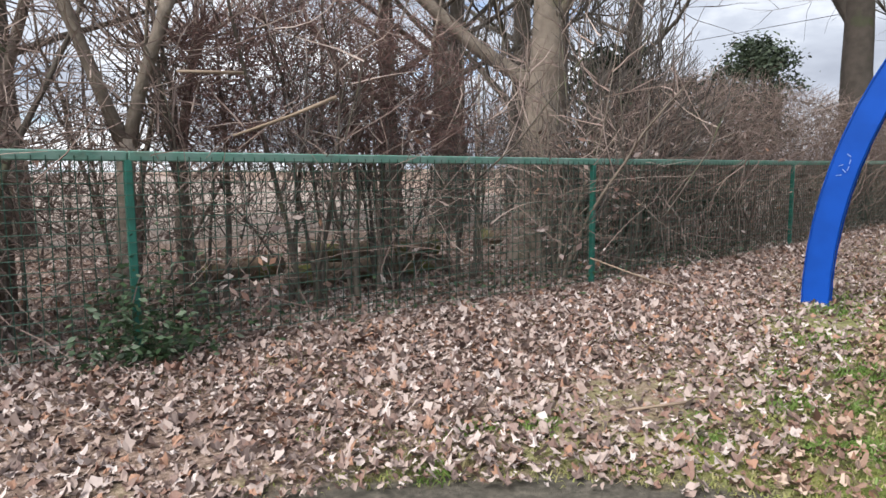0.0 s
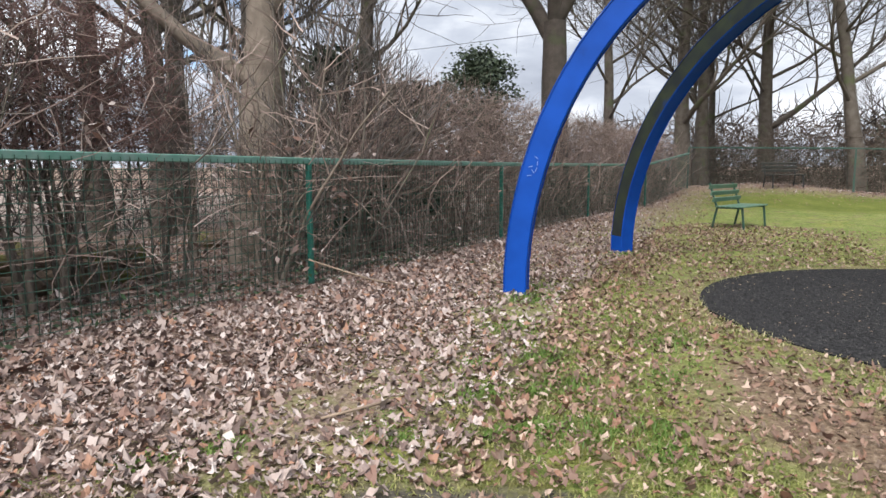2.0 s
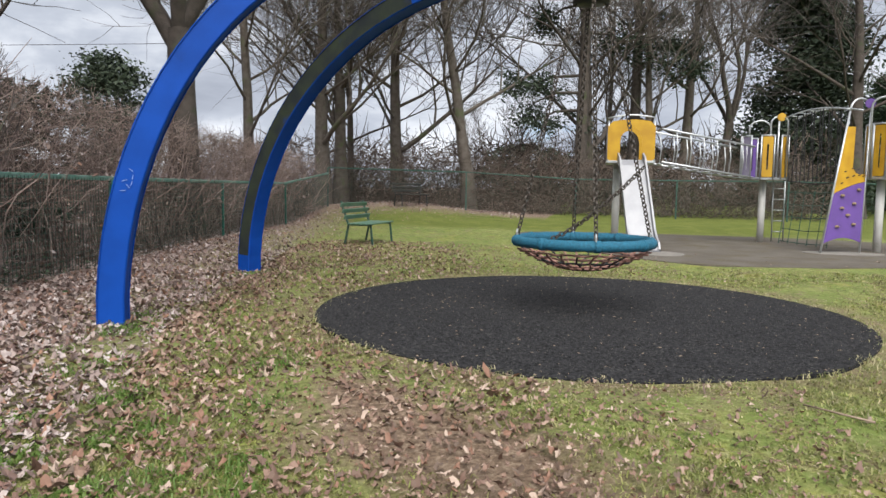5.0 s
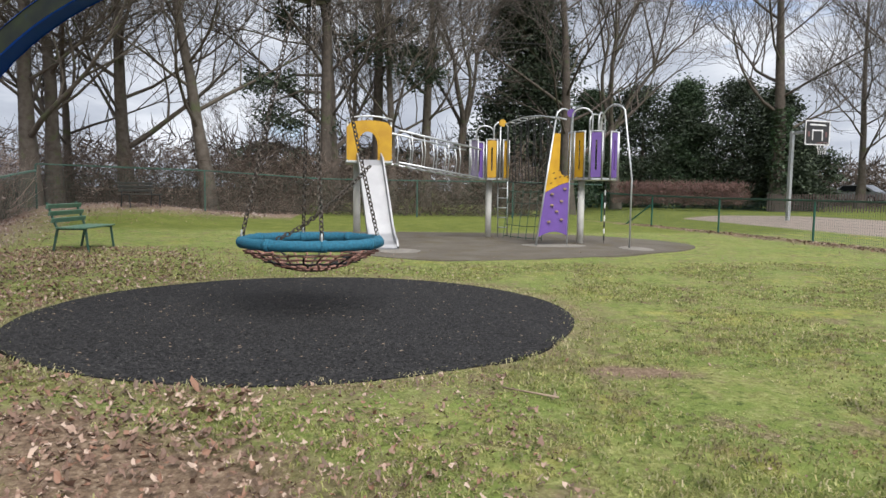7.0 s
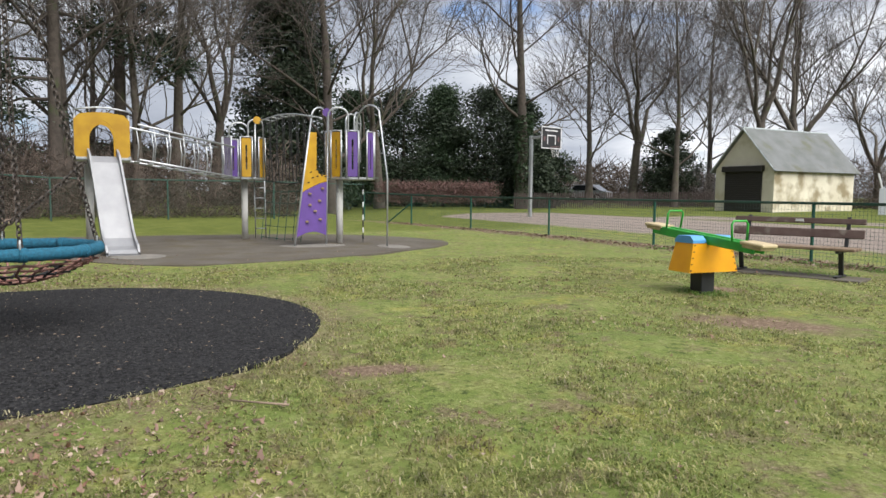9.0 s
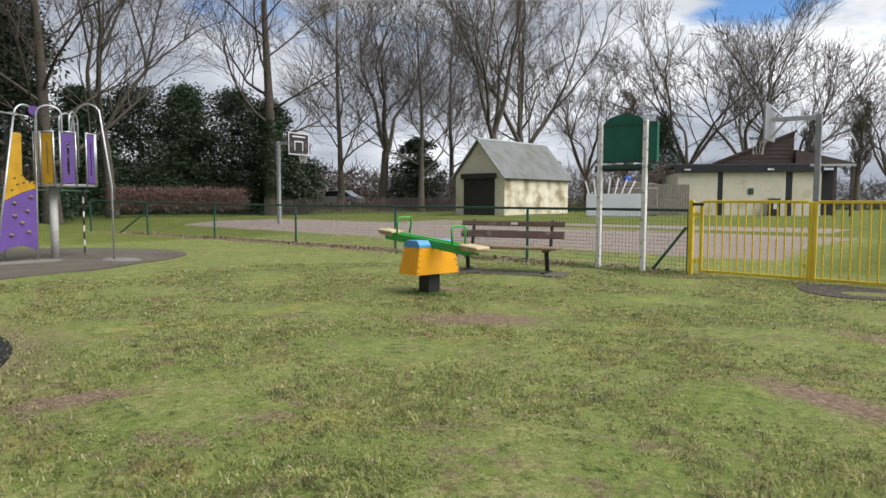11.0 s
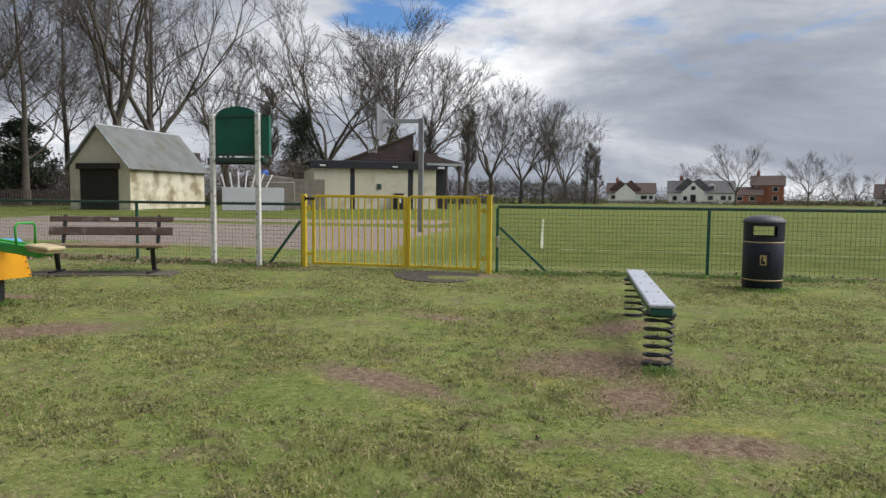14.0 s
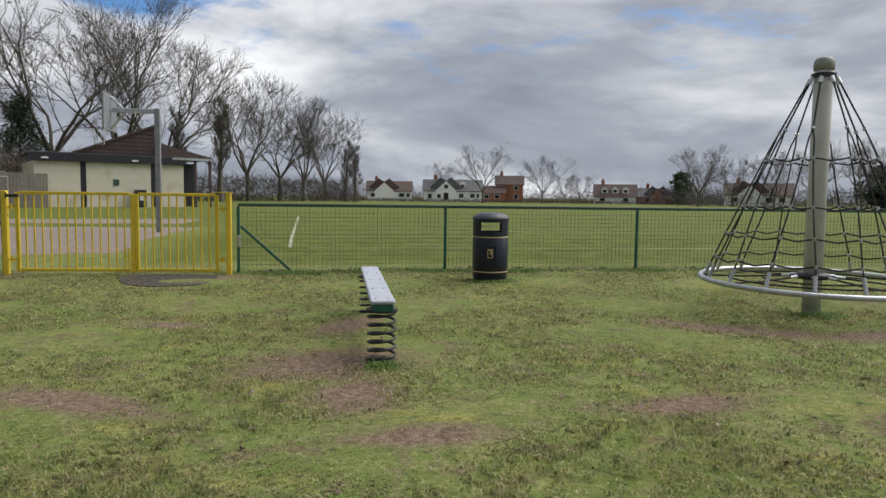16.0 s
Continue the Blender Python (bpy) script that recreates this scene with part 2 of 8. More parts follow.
BARK = material("grey_brown_bark", (0.078, 0.064, 0.053), 0.9, other=(0.125, 0.108, 0.092), scale=5, bump=0.8, bump_scale=22, stain=(0.085, 0.095, 0.05), stain_scale=2.5, stain_at=0.55)
BARK_DARK = material("dark_bark", (0.055, 0.045, 0.038), 0.9, other=(0.085, 0.07, 0.06), scale=5, bump=0.8, bump_scale=22, stain=(0.06, 0.07, 0.035), stain_scale=2.0, stain_at=0.56)
BARK_PALE = material("pale_bark", (0.21, 0.175, 0.145), 0.9, other=(0.14, 0.115, 0.095), scale=6, bump=0.7, bump_scale=25, stain=(0.10, 0.09, 0.06), stain_scale=3)
LOG_BARK = material("mossy_log_bark", (0.17, 0.125, 0.09), 0.9, other=(0.09, 0.065, 0.05), scale=6, bump=0.7, bump_scale=25, stain=(0.14, 0.14, 0.04), stain_scale=3, stain_at=0.52)
PALE_STICK = material("bleached_stick", (0.29, 0.22, 0.165), 0.8, other=(0.20, 0.15, 0.11), scale=12, bump=0.2)
TWIG = island_ramp("bare_twigs", [(0.06, 0.052, 0.048), (0.095, 0.082, 0.075), (0.14, 0.12, 0.108)], 0.9)
HEDGE_TWIG = island_ramp("hedge_twigs", [(0.12, 0.088, 0.08), (0.22, 0.17, 0.152), (0.30, 0.24, 0.212), (0.42, 0.35, 0.31), (0.15, 0.11, 0.098)], 0.9)
RED_TWIG = island_ramp("reddish_hedge_twigs", [(0.12, 0.068, 0.064), (0.18, 0.105, 0.094), (0.10, 0.066, 0.062)], 0.9)
SCRUB_TWIG = island_ramp("brown_scrub_twigs", [(0.045, 0.034, 0.027), (0.08, 0.06, 0.05), (0.13, 0.10, 0.082), (0.06, 0.045, 0.036)], 0.9)
HEDGE_DARK = island_ramp("russet_hedge_twigs", [(0.10, 0.07, 0.061), (0.18, 0.13, 0.115), (0.235, 0.175, 0.155), (0.34, 0.27, 0.24), (0.125, 0.087, 0.077)], 0.9)
EVERGREEN = island_ramp("evergreen_foliage", [(0.014, 0.024, 0.014), (0.027, 0.045, 0.024), (0.048, 0.068, 0.038)], 0.7)
EVERGREEN_L = island_ramp("conifer_foliage", [(0.022, 0.045, 0.022), (0.04, 0.075, 0.035), (0.065, 0.10, 0.05)], 0.7)
IVY = island_ramp("ivy_leaves", [(0.018, 0.035, 0.016), (0.03, 0.065, 0.025), (0.06, 0.10, 0.05)], 0.45)
LEAF = island_ramp("dead_leaves", [(0.15, 0.095, 0.079), (0.238, 0.176, 0.153), (0.317, 0.257, 0.237), (0.185, 0.126, 0.11), (0.37, 0.31, 0.293), (0.255, 0.14, 0.093), (0.22, 0.167, 0.153), (0.29, 0.23, 0.209), (0.097, 0.068, 0.061), (0.44, 0.383, 0.367), (0.264, 0.203, 0.181), (0.167, 0.095, 0.074), (0.123, 0.083, 0.074)], 0.7, steps=True)
LEAF_BROWN = island_ramp("scattered_brown_leaves", [(0.12, 0.072, 0.052), (0.20, 0.125, 0.092), (0.28, 0.195, 0.15), (0.15, 0.09, 0.068), (0.38, 0.29, 0.235), (0.19, 0.10, 0.066), (0.11, 0.075, 0.055)], 0.7, steps=True)
GRASS = island_ramp("grass_blades", [(0.178, 0.205, 0.058), (0.242, 0.272, 0.082), (0.305, 0.325, 0.11), (0.41, 0.37, 0.185), (0.20, 0.24, 0.07), (0.54, 0.47, 0.32)], 0.6)
GRASS_TUFT = island_ramp("lush_grass_blades", [(0.10, 0.18, 0.036), (0.15, 0.25, 0.055), (0.21, 0.31, 0.08)], 0.55)


def mottle(mat, brown):
    """Patches a hand to a stride wide: darker and paler sward, and browned thatch."""
    nt = mat.node_tree
    n, l = nt.nodes, nt.links
    sock = n["Principled BSDF"].inputs["Base Color"]
    src, tc = sock.links[0].from_socket, n.new("ShaderNodeTexCoord")

    def patch(scale, lo, hi, a, b):
        q, r = n.new("ShaderNodeTexNoise"), n.new("ShaderNodeMapRange")
        q.inputs["Scale"].default_value, q.inputs["Detail"].default_value, q.inputs["Roughness"].default_value = scale, 5, 0.66
        l.new(tc.outputs["Object"], q.inputs["Vector"])
        r.inputs[1].default_value, r.inputs[2].default_value, r.inputs[3].default_value, r.inputs[4].default_value = lo, hi, a, b
        l.new(q.outputs[0], r.inputs[0])
        return r.outputs[0]

    hsv, mx = n.new("ShaderNodeHueSaturation"), n.new("ShaderNodeMix")
    mx.data_type = "RGBA"
    mx.inputs["B"].default_value = (*brown, 1)
    l.new(patch(2.3, 0.52, 0.64, 0.0, 0.8), mx.inputs["Factor"])
    l.new(src, mx.inputs["A"])
    l.new(mx.outputs["Result"], hsv.inputs["Color"])
    l.new(patch(6.5, 0.36, 0.62, 0.48, 1.42), hsv.inputs["Value"])
    l.new(hsv.outputs[0], sock)


mottle(GRASS, (0.23, 0.185, 0.105))
for leafy in (GRASS, GRASS_TUFT):
    # thin blades let light through
    nt = leafy.node_tree
    bs = nt.nodes["Principled BSDF"]
    through_light, blend = nt.nodes.new("ShaderNodeBsdfTranslucent"), nt.nodes.new("ShaderNodeMixShader")
    blend.inputs[0].default_value = 0.5
    nt.links.new(bs.inputs["Base Color"].links[0].from_socket, through_light.inputs["Color"])
    nt.links.new(bs.outputs[0], blend.inputs[1])
    nt.links.new(through_light.outputs[0], blend.inputs[2])
    nt.links.new(blend.outputs[0], nt.nodes["Material Output"].inputs["Surface"])
CRUMB = island_ramp("rubber_crumbs", [(0.006, 0.006, 0.007), (0.018, 0.018, 0.02), (0.03, 0.03, 0.032), (0.01, 0.01, 0.011), (0.045, 0.045, 0.046), (0.008, 0.008, 0.009), (0.022, 0.022, 0.023), (0.014, 0.014, 0.015), (0.035, 0.034, 0.033), (0.07, 0.068, 0.066)], 0.9, steps=True)
STRAW = island_ramp("dry_straw_blades", [(0.24, 0.22, 0.11), (0.40, 0.35, 0.22), (0.17, 0.19, 0.065), (0.30, 0.27, 0.15), (0.14, 0.17, 0.05)], 0.7)
CAR_PAINT = material("pale_car_paint", (0.42, 0.44, 0.47), 0.25, 0.3, bump=0)
TYRE = material("tyre", (0.015, 0.015, 0.016), 0.8, bump=0)
FENCE_WOOD = material("grey_fence_boards", (0.17, 0.15, 0.13), 0.85, other=(0.23, 0.21, 0.19), scale=4, bump=0.2)
TARP = material("blue_tarp", (0.02, 0.10, 0.5), 0.5, bump=0.1)
PALE_BOARD = material("pale_grey_board", (0.50, 0.52, 0.56), 0.6, other=(0.45, 0.47, 0.51), scale=1.2, bump=0.04)
WHITE_METAL = material("white_coated_metal", (0.72, 0.72, 0.74), 0.4, bump=0.02)
RED_MARK = material("faded_red_marking", (0.14, 0.075, 0.075), 0.5, bump=0)
BLACK_PRINT = material("black_print", (0.015, 0.015, 0.016), 0.5, bump=0)


def ground_material():
    """Turf, bare earth, leaf mould, court grit and pitch, blended by the masks on the sheet and broken up by noise."""
    m = bpy.data.materials.new("park_ground")
    m.use_nodes = True
    n, l = m.node_tree.nodes, m.node_tree.links
    b = n["Principled BSDF"]
    b.inputs["Roughness"].default_value = 0.95
    b.inputs["Specular IOR Level"].default_value = 0.15
    tc = n.new("ShaderNodeTexCoord")

    def noise_at(s, detail=6, rough=0.6):
        q = n.new("ShaderNodeTexNoise")
        q.inputs["Scale"].default_value, q.inputs["Detail"].default_value, q.inputs["Roughness"].default_value = s, detail, rough
        l.new(tc.outputs["Object"], q.inputs["Vector"])
        return q.outputs[0]

    def ramp(src, stops):
        q = n.new("ShaderNodeValToRGB")
        els = q.color_ramp.elements
        els[0].position, els[0].color = stops[0][0], (*stops[0][1], 1)
        els[1].position, els[1].color = stops[-1][0], (*stops[-1][1], 1)
        for p, c in stops[1:-1]:
            els.new(p).color = (*c, 1)
        l.new(src, q.inputs[0])
        return q.outputs[0]

    def mix(fac, a, c):
        q = n.new("ShaderNodeMix")
        q.data_type = "RGBA"
        l.new(fac, q.inputs["Factor"]), l.new(a, q.inputs["A"]), l.new(c, q.inputs["B"])
        return q.outputs["Result"]

    def mask(name, edge=0.5, soft=0.25, scale=5.0, strength=0.9):
        a = n.new("ShaderNodeAttribute")
        a.attribute_name = name
        add = n.new("ShaderNodeMath")
        add.operation = "MULTIPLY_ADD"
        l.new(noise_at(scale), add.inputs[0])
        add.inputs[1].default_value = strength
        l.new(a.outputs["Fac"], add.inputs[2])
        r = n.new("ShaderNodeMapRange")
        r.inputs[1].default_value, r.inputs[2].default_value = edge + strength / 2 - soft, edge + strength / 2 + soft
        l.new(add.outputs[0], r.inputs[0])
        return r.outputs[0]

    fine = noise_at(24, 10, 0.82)
    turf = ramp(fine, [(0.34, (0.062, 0.066, 0.020)), (0.45, (0.160, 0.178, 0.056)), (0.55, (0.25, 0.268, 0.097)), (0.67, (0.41, 0.385, 0.22))])
    lush = ramp(fine, [(0.34, (0.045, 0.06, 0.015)), (0.47, (0.13, 0.17, 0.044)), (0.60, (0.222, 0.275, 0.088)), (0.70, (0.31, 0.34, 0.14))])
    mossy = ramp(fine, [(0.36, (0.09, 0.092, 0.022)), (0.5, (0.245, 0.245, 0.058)), (0.66, (0.40, 0.375, 0.15))])
    turf = mix(ramp(noise_at(0.75, 6, 0.62), [(0.44, (0, 0, 0)), (0.58, (1, 1, 1))]), turf, lush)
    turf = mix(ramp(noise_at(1.15, 7, 0.66), [(0.54, (0, 0, 0)), (0.64, (0.8, 0.8, 0.8))]), turf, mossy)
    thatch = ramp(noise_at(34, 8, 0.8), [(0.38, (0.05, 0.037, 0.024)), (0.5, (0.15, 0.115, 0.072)), (0.62, (0.31, 0.25, 0.175))])
    turf = mix(ramp(noise_at(2.1, 9, 0.74), [(0.51, (0, 0, 0)), (0.60, (0.85, 0.85, 0.85))]), turf, thatch)
    clump = ramp(noise_at(9.0, 9, 0.75), [(0.40, (0.035, 0.056, 0.014)), (0.50, (0.15, 0.195, 0.05))])
    turf = mix(ramp(noise_at(4.6, 9, 0.76), [(0.44, (0.9, 0.9, 0.9)), (0.51, (0, 0, 0))]), turf, clump)
    straw = ramp(noise_at(40, 8, 0.8), [(0.4, (0.15, 0.16, 0.05)), (0.6, (0.42, 0.39, 0.22))])
    turf = mix(ramp(noise_at(5.3, 9, 0.76), [(0.56, (0, 0, 0)), (0.63, (0.6, 0.6, 0.6))]), turf, straw)
    earth = ramp(noise_at(22, 10, 0.76), [(0.34, (0.068, 0.047, 0.034)), (0.5, (0.185, 0.132, 0.093)), (0.66, (0.34, 0.265, 0.195))])
    mould = ramp(noise_at(30, 8, 0.75), [(0.36, (0.08, 0.058, 0.048)), (0.5, (0.20, 0.143, 0.116)), (0.64, (0.38, 0.295, 0.25))])
    grit = ramp(noise_at(9, 8, 0.7), [(0.3, (0.20, 0.165, 0.145)), (0.6, (0.28, 0.235, 0.21)), (0.75, (0.34, 0.29, 0.26))])
    pitch = ramp(noise_at(1.6, 9, 0.72), [(0.3, (0.078, 0.102, 0.024)), (0.5, (0.115, 0.138, 0.032)), (0.7, (0.165, 0.18, 0.05))])
    tar = ramp(noise_at(26, 6), [(0.3, (0.05, 0.046, 0.04)), (0.5, (0.085, 0.078, 0.066)), (0.7, (0.14, 0.125, 0.105))])
    col = mix(mask("pitch", 0.5, 0.3, 1.0, 0.3), turf, pitch)
    col = mix(mask("bare", 0.5, 0.24, 4.0, 1.0), col, earth)
    col = mix(mask("litter", 0.58, 0.26, 2.6, 1.1), col, mould)
    col = mix(mask("court", 0.5, 0.12, 3.0, 0.5), col, grit)
    col = mix(mask("tar", 0.5, 0.1, 7.0, 0.6), col, tar)
    l.new(col, b.inputs["Base Color"])
    bump = n.new("ShaderNodeBump")
    bump.inputs["Strength"].default_value, bump.inputs["Distance"].default_value = 0.7, 0.03
    l.new(noise_at(45, 8, 0.7), bump.inputs["Height"])
    l.new(bump.outputs[0], b.inputs["Normal"])
    return m


GROUND = ground_material()


# ---- mesh building ----
class Build:
    """Gathers vertices and faces of one mesh."""

    def __init__(self):
        self.v, self.f = [], []

    def add(self, verts, faces):
        k = len(self.v)
        self.v.extend(verts)
        self.f.extend([tuple(i + k for i in f) for f in faces])
        return self

    def box(self, centre, size, turn=None, bevel=0.0):
        x, y, z = (s / 2 for s in size)
        if bevel:
            b = min(bevel, x * 0.9, y * 0.9, z * 0.9)
            vs = []
            for zz, inset in ((-z, b), (-z + b, 0), (z - b, 0), (z, b)):
                for px, py in ((-x + inset, -y + b), (-x + b, -y + inset), (x - b, -y + inset), (x - inset, -y + b), (x - inset, y - b), (x - b, y - inset), (-x + b, y - inset), (-x + inset, y - b)):
                    vs.append(Vector((px, py, zz)))
            fs = [tuple(range(7, -1, -1)), tuple(range(24, 32))]
            for r in range(3):
                for i in range(8):
                    j = (i + 1) % 8
                    fs.append((r * 8 + i, r * 8 + j, r * 8 + 8 + j, r * 8 + 8 + i))
        else:
            vs = [Vector((sx * x, sy * y, sz * z)) for sz in (-1, 1) for sy in (-1, 1) for sx in (-1, 1)]
            fs = [(0, 2, 3, 1), (4, 5, 7, 6), (0, 1, 5, 4), (2, 6, 7, 3), (0, 4, 6, 2), (1, 3, 7, 5)]
        c = Vector(centre)
        return self.add([(turn @ p if turn else p) + c for p in vs], fs)

    def tube(self, points, radius, sides=8, closed=False, caps=True):
        pts = [Vector(p) for p in points]
        n = len(pts)
        rad = radius if isinstance(radius, (list, tuple)) else [radius] * n
        side, vs = None, []
        for i, p in enumerate(pts):
            a = pts[i - 1] if i or closed else p
            c = pts[(i + 1) % n] if i < n - 1 or closed else p
            t = (c - a).normalized() if (c - a).length > 1e-9 else Vector((0, 0, 1))
            if side is None:
                side = t.orthogonal().normalized()
            side = side - t * side.dot(t)
            side = side.normalized() if side.length > 1e-6 else t.orthogonal().normalized()
            up = t.cross(side)
            for k in range(sides):
                w = 2 * math.pi * k / sides
                vs.append(p + (side * math.cos(w) + up * math.sin(w)) * rad[i])
        fs = []
        for i in range(n if closed else n - 1):
            j = (i + 1) % n
            for k in range(sides):
                q = (k + 1) % sides
                fs.append((i * sides + k, i * sides + q, j * sides + q, j * sides + k))
        if caps and not closed:
            fs += [tuple(range(sides - 1, -1, -1)), tuple(range((n - 1) * sides, n * sides))]
        return self.add(vs, fs)

    def lathe(self, profile, sides=24, centre=(0, 0, 0), cap=True):
        c = Vector(centre)
        vs = [c + Vector((r * math.cos(2 * math.pi * k / sides), r * math.sin(2 * math.pi * k / sides), z)) for r, z in profile for k in range(sides)]
        fs = []
        for i in range(len(profile) - 1):
            for k in range(sides):
                q = (k + 1) % sides
                fs.append((i * sides + k, i * sides + q, (i + 1) * sides + q, (i + 1) * sides + k))
        if cap:
            fs += [tuple(range(sides - 1, -1, -1)), tuple(range((len(profile) - 1) * sides, len(profile) * sides))]
        return self.add(vs, fs)

    def plate(self, outline, thick, m=None):
        """An outline in x and z, thickened along y by thick, then set by m."""
        n = len(outline)
        vs = [Vector((x, -thick / 2, z)) for x, z in outline] + [Vector((x, thick / 2, z)) for x, z in outline]
        fs = [tuple(range(n)), tuple(range(2 * n - 1, n - 1, -1))] + [(i, i + n, (i + 1) % n + n, (i + 1) % n) for i in range(n)]
        return self.add([m @ p for p in vs] if m else vs, fs)

    def ring_plate(self, outer, inner, thick, m=None):
        """A plate with one hole: outer and inner are outlines in x and z with as many points."""
        n = len(outer)
        vs = [Vector((x, y, z)) for y in (-thick / 2, thick / 2) for loop in (outer, inner) for x, z in loop]
        fs = []
        for i in range(n):
            j = (i + 1) % n
            fs += [(i, j, n + j, n + i), (2 * n + j, 2 * n + i, 3 * n + i, 3 * n + j), (i, 2 * n + i, 2 * n + j, j), (n + j, 3 * n + j, 3 * n + i, n + i)]
        return self.add([m @ p for p in vs] if m else vs, fs)

    def mesh(self, name, mat, smooth=False):
        me = bpy.data.meshes.new(name)
        me.from_pydata([tuple(p) for p in self.v], [], self.f)
        me.materials.append(mat)
        if smooth:
            me.polygons.foreach_set("use_smooth", [True] * len(me.polygons))
        me.update()
        return me


def part(name, build, mat, parent, label="", smooth=False):
    ob = new(name, build.mesh(name, mat, smooth))
    ob.parent = parent
    return tagged(ob, label)


def thing(name, m, label, category, group="", kind=""):
    ob = new(name)
    ob.empty_display_size = 0.2
    ob.matrix_basis = m
    return tagged(ob, label, category, group, kind)


def single(name, build, mat, m, label, category, group="", kind="", smooth=False):
    ob = new(name, build.mesh(name, mat, smooth))
    ob.matrix_basis = m
    return tagged(ob, label, category, group, kind)


def smoothstep(a, b, x):
    k = np.clip((x - a) / (b - a), 0, 1)
    return k * k * (3 - 2 * k)


def height(x, y):
    """The lie of the land: flat in the playground, banked up along the hedge and higher beyond the fences."""
    bank = 0.09 * smoothstep(1.7, 0.1, off_line(x, y, HEDGE_LINE)) * smoothstep(4.0, 0.0, y)
    mound = 0.5 * np.exp(-((x + 26.6) ** 2 / 9.0 + (y + 8.2) ** 2 / 12.0))
    return (bank + mound + 0.3 * smoothstep(13.4, 18.5, y) + 0.2 * smoothstep(22, 38, y) * smoothstep(4, -6, x)
            + (0.2 * smoothstep(20, 28, -x) + 0.3 * smoothstep(32, 42, -x)) * smoothstep(14, 8, y))


def level(x, y):
    return float(height(np.float64(x), np.float64(y)))


# ---- fence lines ----
HEDGE_LINE = [(4.6, -4.75), (0.0, -5.45), (-4.4, -6.15), (-9.3, -7.3), (-14.8, -8.7), (-20.0, -9.6), (-25.2, -10.3)]
BACK_LINE = [(-25.2, -10.3), (-27.1, -5.25), (-28.0, -1.0), (-28.5, 2.85), (-28.2, 6.8), (-27.5, 10.4)]
COURT_LINE = [(-27.5, 10.4), (-25.4, 11.6), (-22.2, 12.5), (-17.8, 12.75), (-13.5, 12.85), (-9.25, 12.85), (-5.55, 12.75)]
FIELD_LINE = [(-1.82, 12.85), (1.8, 13.3), (5.5, 13.4), (9.2, 13.5), (12.9, 13.6), (16.6, 13.7), (20.3, 13.8)]


def off_line(x, y, line):
    """Signed distance to a line of points, positive on its right hand as one walks along it."""
    best = np.full(np.shape(x), 1e9)
    sign = np.ones(np.shape(x))
    for (ax, ay), (bx, by) in zip(line, line[1:]):
        dx, dy = bx - ax, by - ay
        k = np.clip(((x - ax) * dx + (y - ay) * dy) / (dx * dx + dy * dy), 0, 1)
        d = np.hypot(x - ax - k * dx, y - ay - k * dy)
        s = np.where((x - ax) * dy - (y - ay) * dx > 0, 1.0, -1.0)
        near = d < best
        best, sign = np.where(near, d, best), np.where(near, s, sign)
    return best * sign


# bare patches: x, y, radius along and across, turn
BARE = [(-3.75, -1.0, 1.1, 0.5, 60), (-4.4, -1.7, 0.5, 0.3, 40), (-5.3, 6.25, 0.75, 0.32, 20), (-1.5, 5.4, 0.7, 0.2, -25), (0.05, 6.35, 0.65, 0.42, 10), (0.3, 5.5, 0.3, 0.45, 0), (0.7, 4.6, 0.45, 0.16, 5), (2.5, 5.1, 0.5, 0.2, 10),
        (-2.2, 12.1, 0.8, 0.3, 0), (0.2, 8.0, 0.5, 0.25, 60), (-1.65, 8.1, 0.4, 0.16, 0), (4.3, 7.6, 1.0, 0.28, -30), (5.6, 7.1, 0.8, 0.25, 0), (-7.3, 8.0, 0.35, 0.22, 0), (-5.3, 2.0, 0.4, 0.18, 70), (-3.0, 0.9, 0.4, 0.2, 10), (-2.6, 2.0, 0.35, 0.15, 30)]
PAD_X, PAD_Y, PAD_R = -7.95, -0.50, 2.79


TAR_X, TAR_Y, TAR_R = 0.2, -0.4, 3.06


def patches(x, y):
    out = np.zeros(np.shape(x))
    for px, py, a, b, turn in BARE:
        w = radians(turn)
        u = (x - px) * math.cos(w) + (y - py) * math.sin(w)
        v = -(x - px) * math.sin(w) + (y - py) * math.cos(w)
        out = np.maximum(out, 1.2 - 0.65 * np.hypot(u / a, v / b))
    rim = np.hypot(x - PAD_X, y - PAD_Y) - PAD_R
    out = np.maximum(out, 0.55 - 0.6 * np.abs(rim - 0.1))
    return np.clip(out, 0, 1)


def litter_mask(x, y):
    d = off_line(x, y, HEDGE_LINE)
    wide = 2.35 - 0.055 * np.clip(-x, 0, 30) + 0.75 * smoothstep(-6.5, -2.0, x)
    a = np.where(d > 0, np.clip(0.5 + (wide - d) / 3.6, 0, 1), 1.0)
    far = np.clip(0.5 + (1.7 - off_line(x, y, BACK_LINE)) / 3.0, 0, 1)
    strip = np.clip(0.62 - np.abs(np.abs(off_line(x, y, COURT_LINE)) - 0.2) * 0.42, 0, 1) * (x < -5)
    strip2 = np.clip(0.5 - np.abs(off_line(x, y, FIELD_LINE) + 0.1) * 1.0, 0, 1) * (x > -2) * (x < 9)
    return np.maximum.reduce([a * (y < 4) * (x > -26), 0.85 * far * (x < -22) * (y < -2), strip, strip2])


# ---- ground ----
def axis(lo, hi, step, far):
    out = list(np.arange(lo, hi + 1e-6, step))
    s, a, b = step, lo, hi
    while b < far:
        s *= 1.22
        a, b = a - s, b + s
        out = [a] + out + [b]
    return np.array(out)


